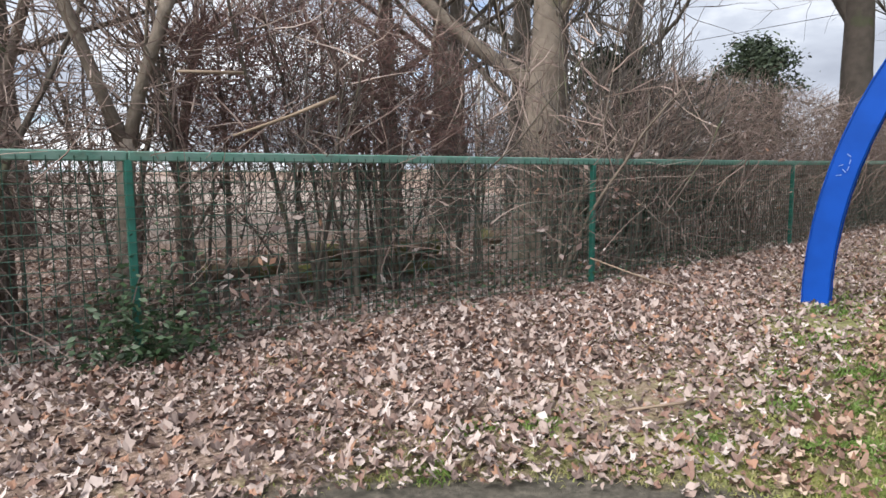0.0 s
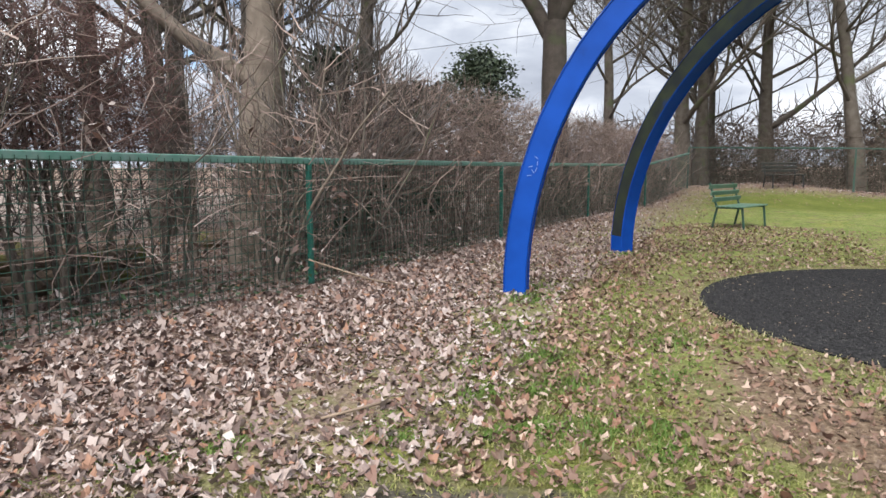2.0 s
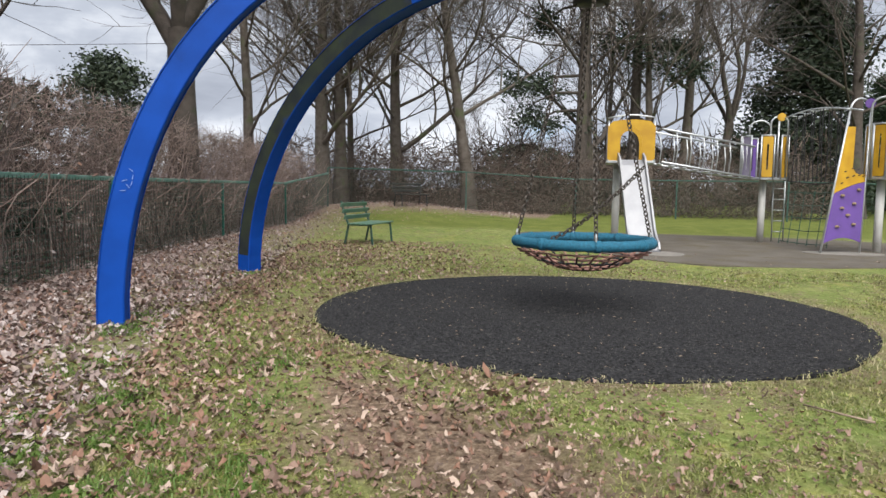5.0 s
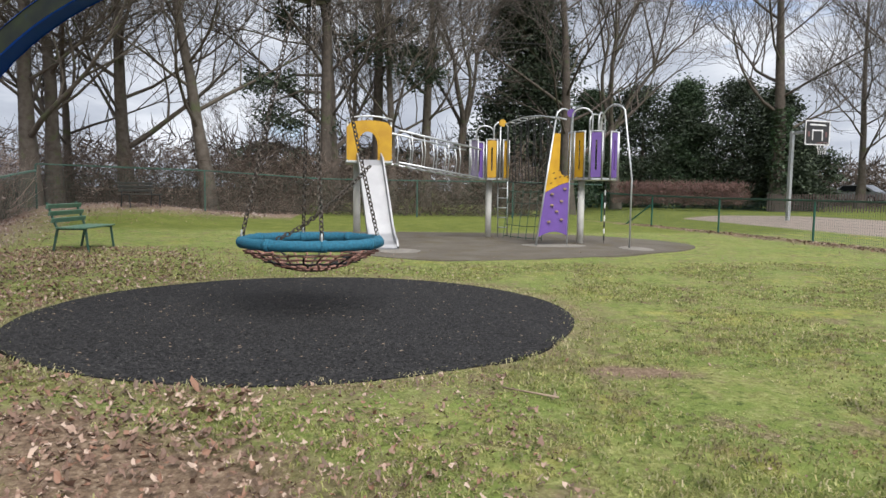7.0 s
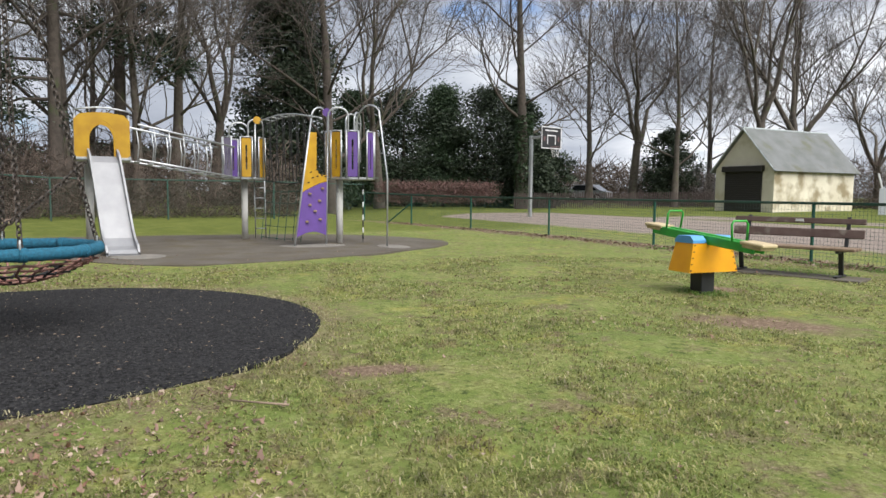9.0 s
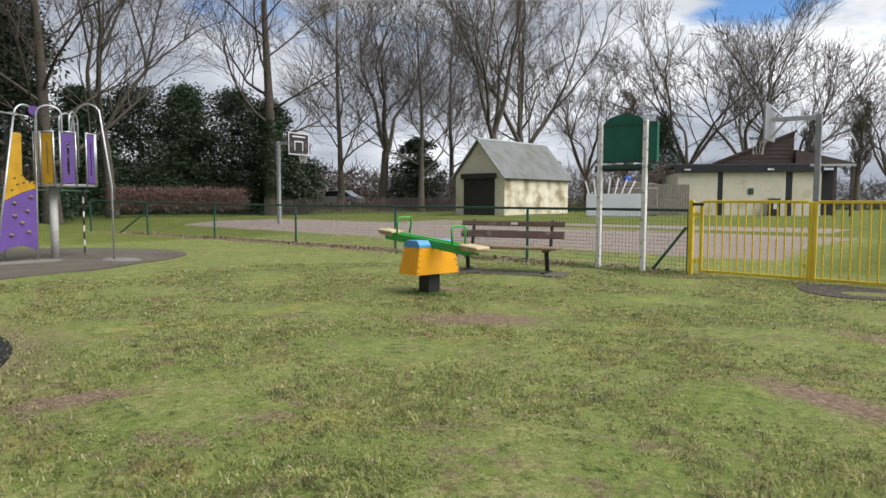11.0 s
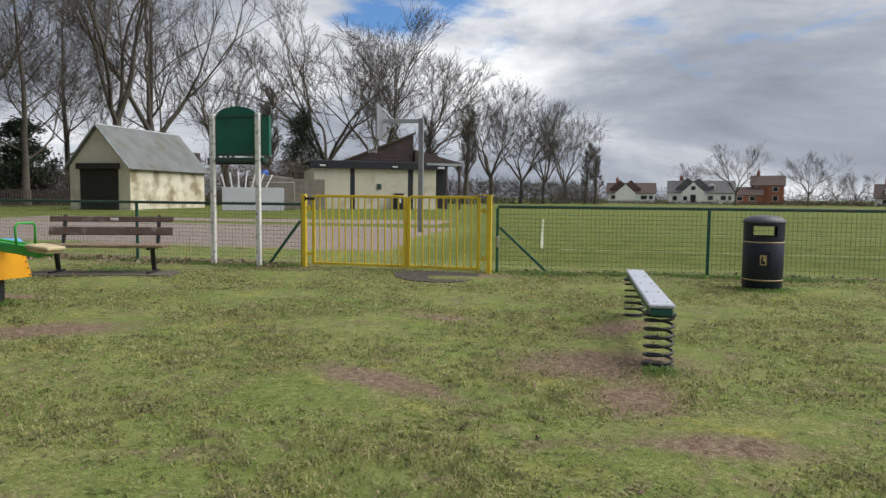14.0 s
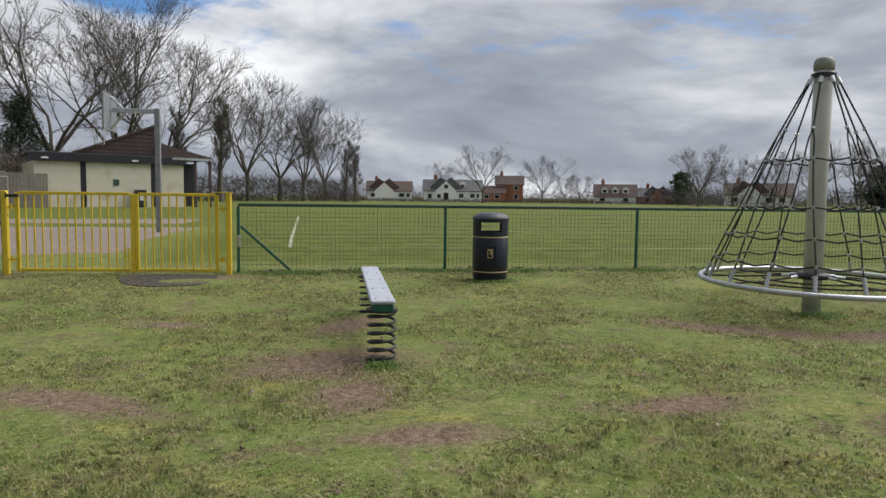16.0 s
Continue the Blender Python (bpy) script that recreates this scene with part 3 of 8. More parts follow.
def build_ground():
    gx, gy = axis(-24.0, 10.0, 0.15, 900), axis(-10.0, 17.0, 0.15, 900)
    X, Y = np.meshgrid(gx, gy)
    Z = height(X, Y)
    near = smoothstep(40, 15, np.hypot(X, Y))
    Z = Z + near * 0.012 * (np.sin(X * 2.3 + np.cos(Y * 1.7)) + np.sin(Y * 2.9 + np.cos(X * 1.3))) - 0.02 * np.clip(patches(X, Y) - 0.5, 0, 1)
    Z = Z + 0.05 * np.clip(litter_mask(X, Y) - 0.5, 0, 1) * near
    Z = np.where(np.hypot(X - PAD_X, Y - PAD_Y) < PAD_R + 0.3, np.minimum(Z, 0.004), Z)
    Z = np.where((X < -12.6) & (X > -22) & (Y > -3) & (Y < 9), np.minimum(Z, 0.008), Z)
    nx, ny = len(gx), len(gy)
    idx = np.arange(nx * ny).reshape(ny, nx)
    faces = np.stack([idx[:-1, :-1], idx[:-1, 1:], idx[1:, 1:], idx[1:, :-1]], -1).reshape(-1, 4)
    me = bpy.data.meshes.new("ground")
    me.from_pydata(np.stack([X, Y, Z], -1).reshape(-1, 3).tolist(), [], faces.tolist())
    me.materials.append(GROUND)
    me.polygons.foreach_set("use_smooth", [True] * len(me.polygons))
    court = np.clip(0.5 + np.minimum.reduce([Y - 15.2 + 0.02 * X, 22.3 - Y, X + 31, -4.7 - X]) * 0.9, 0, 1)
    yard = np.clip(0.5 + (-13.0 - Y) * 0.6, 0, 1) * (X > -18)
    drive = np.clip(0.5 + (1.4 - np.abs(Y - 27.0 - 0.1 * X)) * 0.7, 0, 1) * (X < -6) * (X > -24)
    pitch = np.clip(0.5 + np.maximum.reduce([np.minimum(Y - 14.2, X + 4.0), Y - 22.6, -21.8 - X]) * 0.5, 0, 1)
    tar = np.clip(0.5 + (TAR_R - np.hypot(X - TAR_X, Y - TAR_Y)) * 1.6, 0, 1)
    for name, val in (("litter", litter_mask(X, Y)), ("bare", patches(X, Y)), ("court", np.maximum.reduce([court, 0.9 * drive, yard])), ("pitch", pitch), ("tar", tar)):
        a = me.attributes.new(name, "FLOAT", "POINT")
        a.data.foreach_set("value", np.asarray(val, dtype=np.float32).reshape(-1))
    tagged(new("ground", me), "rough winter turf with bare earth and leaf litter", "ground", kind="structure")


build_ground()


def outline_slab(name, pts, z0, z1, mat, label, category="pavement"):
    b = Build()
    n = len(pts)
    b.add([(x, y, z0) for x, y in pts] + [(x, y, z1) for x, y in pts], [tuple(range(n - 1, -1, -1)), tuple(range(n, 2 * n))] + [(i, (i + 1) % n, (i + 1) % n + n, i + n) for i in range(n)])
    return tagged(new(name, b.mesh(name, mat)), label, category, kind="structure")


def smooth_loop(pts, times=3):
    for _ in range(times):
        out = []
        for (ax, ay), (bx, by) in zip(pts, pts[1:] + pts[:1]):
            out += [(0.75 * ax + 0.25 * bx, 0.75 * ay + 0.25 * by), (0.25 * ax + 0.75 * bx, 0.25 * ay + 0.75 * by)]
        pts = out
    return pts


def wavy_circle(x, y, r, n=120, amp=0.03):
    rnd = random.Random(4)
    ph = [rnd.uniform(0, 6.28) for _ in range(5)]
    return [(x + (r + amp * sum(math.sin(k * (3 + 2 * j) + p) for j, p in enumerate(ph))) * math.cos(k), y + (r + amp * sum(math.sin(k * (3 + 2 * j) + p) for j, p in enumerate(ph))) * math.sin(k)) for k in (2 * math.pi * i / n for i in range(n))]


outline_slab("pavement_swing_pad", wavy_circle(PAD_X, PAD_Y, PAD_R, amp=0.006), -0.1, 0.012, RUBBER, "round black rubber crumb safety surface under the swing")
outline_slab("pavement_play_apron", smooth_loop([(-21.7, -2.6), (-21.6, 3.2), (-21.0, 6.7), (-18.3, 8.7), (-15.9, 8.6), (-14.0, 5.7), (-12.9, 2.4), (-13.4, 0.7), (-15.6, -0.6), (-18.5, -2.4)]), -0.1, 0.02, CONCRETE, "worn brown concrete apron under the climbing unit")
for cx, cy, sx, sy, turn in ((-15.0, 1.0, 0.55, 0.5, 0), (-15.6, 6.6, 0.6, 0.35, 20), (-16.5, 4.9, 0.5, 0.8, 20)):
    q = [(cx + sx * math.cos(w), cy + sy * math.sin(w)) for w in (2 * math.pi * i / 24 for i in range(24))]
    outline_slab("pavement_patch", q, 0.0, 0.026, CONCRETE_PALE, "pale concrete patch at the foot of the climbing unit")


# ---- fences ----
def fence_run(name, line, z_top, label, rail_mat, post_mat, gap_v, gap_h, wire=0.0022, rail_w=0.055, rail_h=0.055, post_w=0.05, mesh_low=0.06, first=True, last=True, flip=1, rise=()):
    """rise: how much higher than z_top the rail stands at the first posts."""
    rise = dict(enumerate(rise))
    whole = thing(name, pose(0, 0, 0), label, "fence")
    for i, (x, y) in enumerate(line):
        if (i == 0 and not first) or (i == len(line) - 1 and not last):
            continue
        z = level(x, y)
        w = math.atan2(line[min(i + 1, len(line) - 1)][1] - line[max(i - 1, 0)][1], line[min(i + 1, len(line) - 1)][0] - line[max(i - 1, 0)][0])
        high = z_top + rise.get(i, 0.0)
        part("post", Build().box((x, y, z + high / 2 - 0.12), (post_w, post_w, high + 0.2), Matrix.Rotation(w, 3, "Z"), 0.006), post_mat, whole)
    for i, ((ax, ay), (bx, by)) in enumerate(zip(line, line[1:])):
        za, zb = level(ax, ay) + rise.get(i, 0.0), level(bx, by) + rise.get(i + 1, 0.0)
        a, c = Vector((ax, ay, za)), Vector((bx, by, zb))
        n = (c - a).length
        side = Vector((-(by - ay), bx - ax, 0)).normalized() * flip
        turn = (c - a).to_track_quat("X", "Z").to_matrix()
        part("rail", Build().box((a + c) / 2 + Vector((0, 0, z_top)), (n - 0.006, rail_w, rail_h), turn, 0.008), rail_mat, whole)
        b = Build()
        for k in range(1, int(n / gap_v)):
            p = a.lerp(c, k * gap_v / n) + side * 0.03
            b.tube([p + Vector((0, 0, mesh_low)), p + Vector((0, 0, z_top))], wire, 3, caps=False)
        for k in range(int((z_top - mesh_low) / gap_h)):
            h = Vector((0, 0, mesh_low + k * gap_h))
            b.tube([a + side * 0.034 + h, c + side * 0.034 + h], wire, 3, caps=False)
        part("wire_mesh", b, WIRE, whole)
    return whole


fence_run("hedge_fence", HEDGE_LINE, 1.28, "green wire mesh fence with flat top rail beside the hedge", GREEN_RAIL, HEDGE_POST, 0.075, 0.075, 0.0036, 0.05, 0.065, 0.05, last=False, flip=-1, rise=(0.12, 0.06, 0.02))
fence_run("back_fence", BACK_LINE, 1.5, "dark green wire mesh fence in front of scrub", GREEN_DARK, GREEN_DARK, 0.10, 0.10, 0.0025, 0.05, 0.05, 0.06, last=False)
court_fence = fence_run("court_fence", COURT_LINE, 1.17, "green wire mesh fence beside the ball court", GREEN_DARK, GREEN_POST, 0.075, 0.075, 0.0029)
field_fence = fence_run("field_fence", FIELD_LINE, 1.17, "green wire mesh fence beside the playing field", GREEN_DARK, GREEN_POST, 0.075, 0.075, 0.0029)


def strut(whole, foot, top):
    part("strut", Build().box((Vector(foot) + Vector(top)) / 2, ((Vector(top) - Vector(foot)).length, 0.045, 0.045), (Vector(top) - Vector(foot)).to_track_quat("X", "Z").to_matrix(), 0.005), GREEN_POST, whole)


strut(court_fence, (-6.25, 12.78, 0.02), (-5.6, 12.76, 0.85))
strut(field_fence, (-0.95, 12.98, 0.02), (-1.78, 12.87, 0.8))
strut(court_fence, (-26.4, 11.0, 0.08), (-25.45, 11.55, 0.85))
part("latch_box", Build().box((-1.8, 12.78, 0.55), (0.05, 0.06, 0.2), None, 0.008), GALV, field_fence, "grey metal latch box")


def gate():
    whole = thing("double_gate", pose(-5.45, 12.62, 0, 0, 0, -1.0), "yellow painted steel double gate, closed, paint chipped", "gate")
    wide, mid, top = 3.53, 2.02, 1.36
    for x in (0.0, wide):
        part("gate_post", Build().box((x, 0, top / 2 - 0.05), (0.085, 0.085, top + 0.1), None, 0.008), YELLOW, whole)
    for lo, hi in ((0.19, mid - 0.035), (mid + 0.035, wide - 0.19)):
        for x in (lo, hi):
            part("stile", Build().box((x, 0, 0.69), (0.06, 0.045, 1.29), None, 0.006), YELLOW, whole)
        for z in (0.075, top - 0.03):
            part("gate_rail", Build().box(((lo + hi) / 2, 0, z), (hi - lo - 0.065, 0.04, 0.05), None, 0.006), YELLOW, whole)
        n = 14 if hi - lo > 1.6 else 10
        for k in range(1, n):
            x = lo + (hi - lo) * k / n
            part("bar", Build().tube([(x, 0, 0.1), (x, 0, top - 0.05)], 0.015, 8), YELLOW, whole)
    part("post_cap", Build().box((wide - 0.09, 0, top + 0.012), (0.3, 0.11, 0.02)), YELLOW, whole)
    for x, z in ((0.1, 0.25), (0.1, 1.1), (wide - 0.1, 0.25), (wide - 0.1, 1.1)):
        part("hinge", Build().tube([(x, -0.01, z - 0.05), (x, -0.01, z + 0.05)], 0.02, 8).box((x, 0, z), (0.16, 0.02, 0.03)), YELLOW, whole)
    part("latch", Build().box((0.14, -0.05, 1.28), (0.2, 0.03, 0.05), None, 0.006).tube([(0.05, -0.06, 1.24), (0.05, -0.06, 1.33)], 0.012), BLACK_METAL, whole, "dark latch")
    part("drop_bolt", Build().tube([(mid - 0.09, -0.04, 0.06), (mid - 0.09, -0.04, 0.45)], 0.012).box((mid - 0.09, -0.04, 0.3), (0.06, 0.03, 0.04)), YELLOW, whole)


gate()
outline_slab("pavement_gate_mat", smooth_loop([(-3.5, 12.5), (-2.05, 12.45), (-1.95, 11.6), (-2.1, 11.05), (-2.7, 10.95), (-3.15, 11.2), (-3.45, 11.8)], 2), -0.05, 0.018, BLACK_EARTH, "dark trodden mud where the gate opens")


# ---- basket swing ----
HUB = Vector((-7.97, -0.46, 3.62))


def bow(foot, rise, reach, dark):
    f = Vector((*foot, 0))
    way = Vector((HUB.x - f.x, HUB.y - f.y, 0))
    span = way.length
    way.normalize()
    out = way.cross(Vector((0, 0, 1)))
    prof = [(reach * (1 - math.cos(w)), rise * math.sin(w)) for w in (math.pi / 2 * k / 22 for k in range(23))]
    prof += [(reach + (span - 0.1 - reach) * k / 8, rise - 0.02 * k / 8) for k in range(1, 9)]
    prof[0] = (0, -0.3)
    vs, fs = [], []
    wide, deep = 0.125, 0.12
    for i, (s, z) in enumerate(prof):
        a, c = prof[max(i - 1, 0)], prof[min(i + 1, len(prof) - 1)]
        t = Vector((c[0] - a[0], c[1] - a[1])).normalized() if i else Vector((0, 1))
        p = f + way * s + Vector((0, 0, z))
        nrm = (way * -t.y + Vector((0, 0, t.x)))
        e = 0.012
        for du, dv in ((-1, -1), (1, -1), (1, 1), (-1, 1)):
            u, v = (wide - e) * du, deep * dv
            v2, u2 = (deep - e) * dv, wide * du
            first, second = (p + out * u + nrm * v, p + out * u2 + nrm * v2)
            vs += [first, second] if du * dv > 0 else [second, first]
    n = len(prof)
    for i in range(n - 1):
        for k in range(8):
            q = (k + 1) % 8
            fs.append((i * 8 + k, i * 8 + 8 + k, i * 8 + 8 + q, i * 8 + q))
    fs += [tuple(range(7, -1, -1)), tuple(range((n - 1) * 8, n * 8))]
    b = Build()
    b.add(vs, fs)
    me = b.mesh("bow_post", BLUE)
    me.materials.append(BLUE_DARK)
    # one side face takes a near-black colour mottled with green and blue
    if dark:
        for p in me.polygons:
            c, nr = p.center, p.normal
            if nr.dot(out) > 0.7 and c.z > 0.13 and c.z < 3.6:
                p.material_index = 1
    return me


swing_frame = thing("swing_frame", pose(0, 0, 0), "two tall blue curved steel bow posts carrying a basket swing", "swing frame")
for foot, rise, reach, dark, text in (((-5.94, -4.68), 3.75, 2.9, False, "bright blue bow post"), ((-9.82, -5.38), 3.75, 4.2, True, "blue bow post, one side mottled near black")):
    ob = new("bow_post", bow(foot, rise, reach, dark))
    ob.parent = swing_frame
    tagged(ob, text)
for k, (dx, z) in enumerate(((0.0, 1.42), (0.03, 1.36), (-0.03, 1.33), (0.01, 1.28), (0.035, 1.30), (-0.02, 1.24))):
    f, way = Vector((-5.94, -4.68, 0)), (Vector((HUB.x, HUB.y, 0)) - Vector((-5.94, -4.68, 0))).normalized()
    side = way.cross(Vector((0, 0, 1)))
    p = f + way * (2.9 * (1 - math.sqrt(max(0.0, 1 - (z / 3.75) ** 2))) + dx) + side * 0.127 + Vector((0, 0, z))
    part("scratch", Build().box(p, (0.045, 0.003, 0.006), Matrix.Rotation(math.atan2(way.y, way.x), 3, "Z") @ Matrix.Rotation(0.7 + 1.1 * k, 3, "Y")), PALE_SCRATCH, swing_frame, "pale scratch in the blue paint")
part("hub_plate", Build().lathe([(0.05, 0.12), (0.24, 0.10), (0.26, 0.0), (0.24, -0.12), (0.12, -0.16), (0.12, -0.3), (0.19, -0.32), (0.19, -0.38), (0.05, -0.40)], 20, HUB), BLACK_METAL, swing_frame, "black round hub", True)


def chain_links(b, p0, p1, length=0.066, wire=0.0085, wide=0.021):
    p0, p1 = Vector(p0), Vector(p1)
    n = int((p1 - p0).length / (length * 0.72))
    d = (p1 - p0).normalized()
    s0 = d.orthogonal().normalized()
    for i in range(n):
        c = p0.lerp(p1, (i + 0.5) / n)
        s = s0 if i % 2 else d.cross(s0)
        loop = [c + d * (length / 2 - wide) * sg + s * wide * math.cos(a) + d * wide * math.sin(a) for sg, angs in ((1, (0, 1.05, 2.1, 3.14)), (-1, (3.14, 4.19, 5.24, 6.28))) for a in angs]
        b.tube(loop, wire, 4, closed=True)
    return b


def basket():
    whole = thing("basket_swing", pose(HUB.x, HUB.y, 0.0), "round nest swing with teal rope-wrapped rim and net, on chains", "swing")
    R, z = 0.71, 0.75
    ring = [(R * math.cos(w), R * math.sin(w), z) for w in (2 * math.pi * k / 48 for k in range(48))]
    rim = Build()
    rim.tube(ring, [0.053 + 0.005 * (k % 2) for k in range(48)], 12, closed=True)
    rim_ob = part("rim", rim, TEAL_ROPE, whole, "teal rope-wrapped rim", True)
    for k in range(8):
        w = 2 * math.pi * k / 8 + 0.2
        part("binding", Build().tube([(R * math.cos(w + d), R * math.sin(w + d), z) for d in (-0.045, 0, 0.045)], 0.063, 12), TEAL_ROPE, rim_ob, "", True)
    red, dark = Build(), Build()

    def bowl(r):
        return z - 0.06 - 0.25 * (1 - (r / R) ** 2)

    for k in range(24):
        w = 2 * math.pi * k / 24
        (dark if k % 3 == 0 else red).tube([(r * math.cos(w + 0.12 * math.sin(r * 9)), r * math.sin(w + 0.12 * math.sin(r * 9)), bowl(r)) for r in (0.1, 0.22, 0.36, 0.5, 0.62, 0.67)], 0.011, 6)
    for r, b in ((0.14, dark), (0.26, red), (0.37, red), (0.47, dark), (0.57, red), (0.65, red)):
        b.tube([(r * (1 + 0.08 * (-1) ** k) * math.cos(2 * math.pi * k / 32), r * (1 + 0.08 * (-1) ** k) * math.sin(2 * math.pi * k / 32), bowl(r)) for k in range(32)], 0.011, 6, closed=True)
    part("net_strand", red, RED_ROPE, whole, "faded red net ropes", True)
    part("net_strand", dark, BLACK_ROPE, whole, "dark net ropes", True)
    top = HUB.z - 0.36
    for k in range(4):
        w = math.pi / 2 * k + 0.18
        b = chain_links(Build(), (R * math.cos(w), R * math.sin(w), z + 0.05), (0.16 * math.cos(w), 0.16 * math.sin(w), top))
        part("chain", b, CHAIN, whole, "dull steel chain")
        part("shackle", Build().tube([(R * math.cos(w) + 0.03 * c, R * math.sin(w), z + 0.06 + s) for c, s in ((-1, -0.05), (-1, 0.03), (0, 0.06), (1, 0.03), (1, -0.05))], 0.009, 6), GALV, whole)
    slack = Build()
    for a, c in (((0.62, -0.3), (-0.25, 0.62)),):
        pts = [Vector((a[0] + (c[0] - a[0]) * u, a[1] + (c[1] - a[1]) * u, z + 0.06 + 0.75 * u ** 1.3)) for u in (0, 0.2, 0.4, 0.6, 0.8, 1)]
        for p, q in zip(pts, pts[1:]):
            chain_links(slack, p, q)
    part("safety_chain", slack, CHAIN, whole, "slack dull safety chain")


basket()


# ---- climbing unit ----
def rounded(x0, x1, z0, z1, r=0.05, n=4):
    out = []
    for cx, cz, a in ((x1 - r, z1 - r, 0), (x0 + r, z1 - r, 90), (x0 + r, z0 + r, 180), (x1 - r, z0 + r, 270)):
        out += [(cx + r * math.cos(radians(a + 90 * k / n)), cz + r * math.sin(radians(a + 90 * k / n))) for k in range(n + 1)]
    return out


def slotted_panel(name, parent, m, wide, z0, z1, mat, label=""):
    outer = rounded(-wide / 2, wide / 2, z0, z1, 0.03)
    inner = rounded(-0.022, 0.022, z0 + 0.18, z1 - 0.18, 0.02)
    part(name, Build().ring_plate(outer, inner, 0.022, m), mat, parent, label)


def hoop(parent, a, c, z0, z1, r=0.021, mat=None, name="hoop"):
    a, c = Vector(a), Vector(c)
    half = (c - a).length / 2
    mid, way = (a + c) / 2, (c - a).normalized()
    pts = [a + Vector((0, 0, z0))] + [mid + way * -half * math.cos(w) + Vector((0, 0, z1 - half * 0.8 + half * 0.8 * math.sin(w))) for w in (math.pi * k / 10 for k in range(11))] + [c + Vector((0, 0, z0))]
    part(name, Build().tube(pts, r, 8), mat or GALV, parent, "", True)


def pod(parent, x, y, z, sides, top, r=0.55, turn=0.0, post=0.0):
    """A round platform on one post, with slotted panels and tube uprights round it. sides: (angle, material) for each panel."""
    part("platform", Build().lathe([(r, -0.05), (r + 0.02, -0.04), (r + 0.02, 0.0), (r - 0.05, 0.01)], 16, (x, y, z)), GALV, parent, "grey metal deck")
    part("column", Build().lathe([(0.085, 0.0), (0.085, z - 0.03)], 16, (x, y + post, 0.02)), GREY_PLASTIC, parent, "grey round column", True)
    for ang, mat in sides:
        w = radians(ang + turn)
        m = Matrix.Translation((x + r * math.cos(w), y + r * math.sin(w), 0)) @ Matrix.Rotation(w + math.pi / 2, 4, "Z")
        slotted_panel("side_panel", parent, m, 0.24, z + 0.02, z + top, mat)
        for s in (-0.15, 0.15):
            p = m @ Vector((s, 0, 0))
            part("upright", Build().tube([(p.x, p.y, z - 0.04), (p.x, p.y, z + top + 0.03)], 0.019, 8), GALV, parent, "", True)
        part("panel_rail", Build().tube([m @ Vector((-0.16, 0, z + top + 0.03)), m @ Vector((0.16, 0, z + top + 0.03))], 0.017, 8), GALV, parent, "", True)


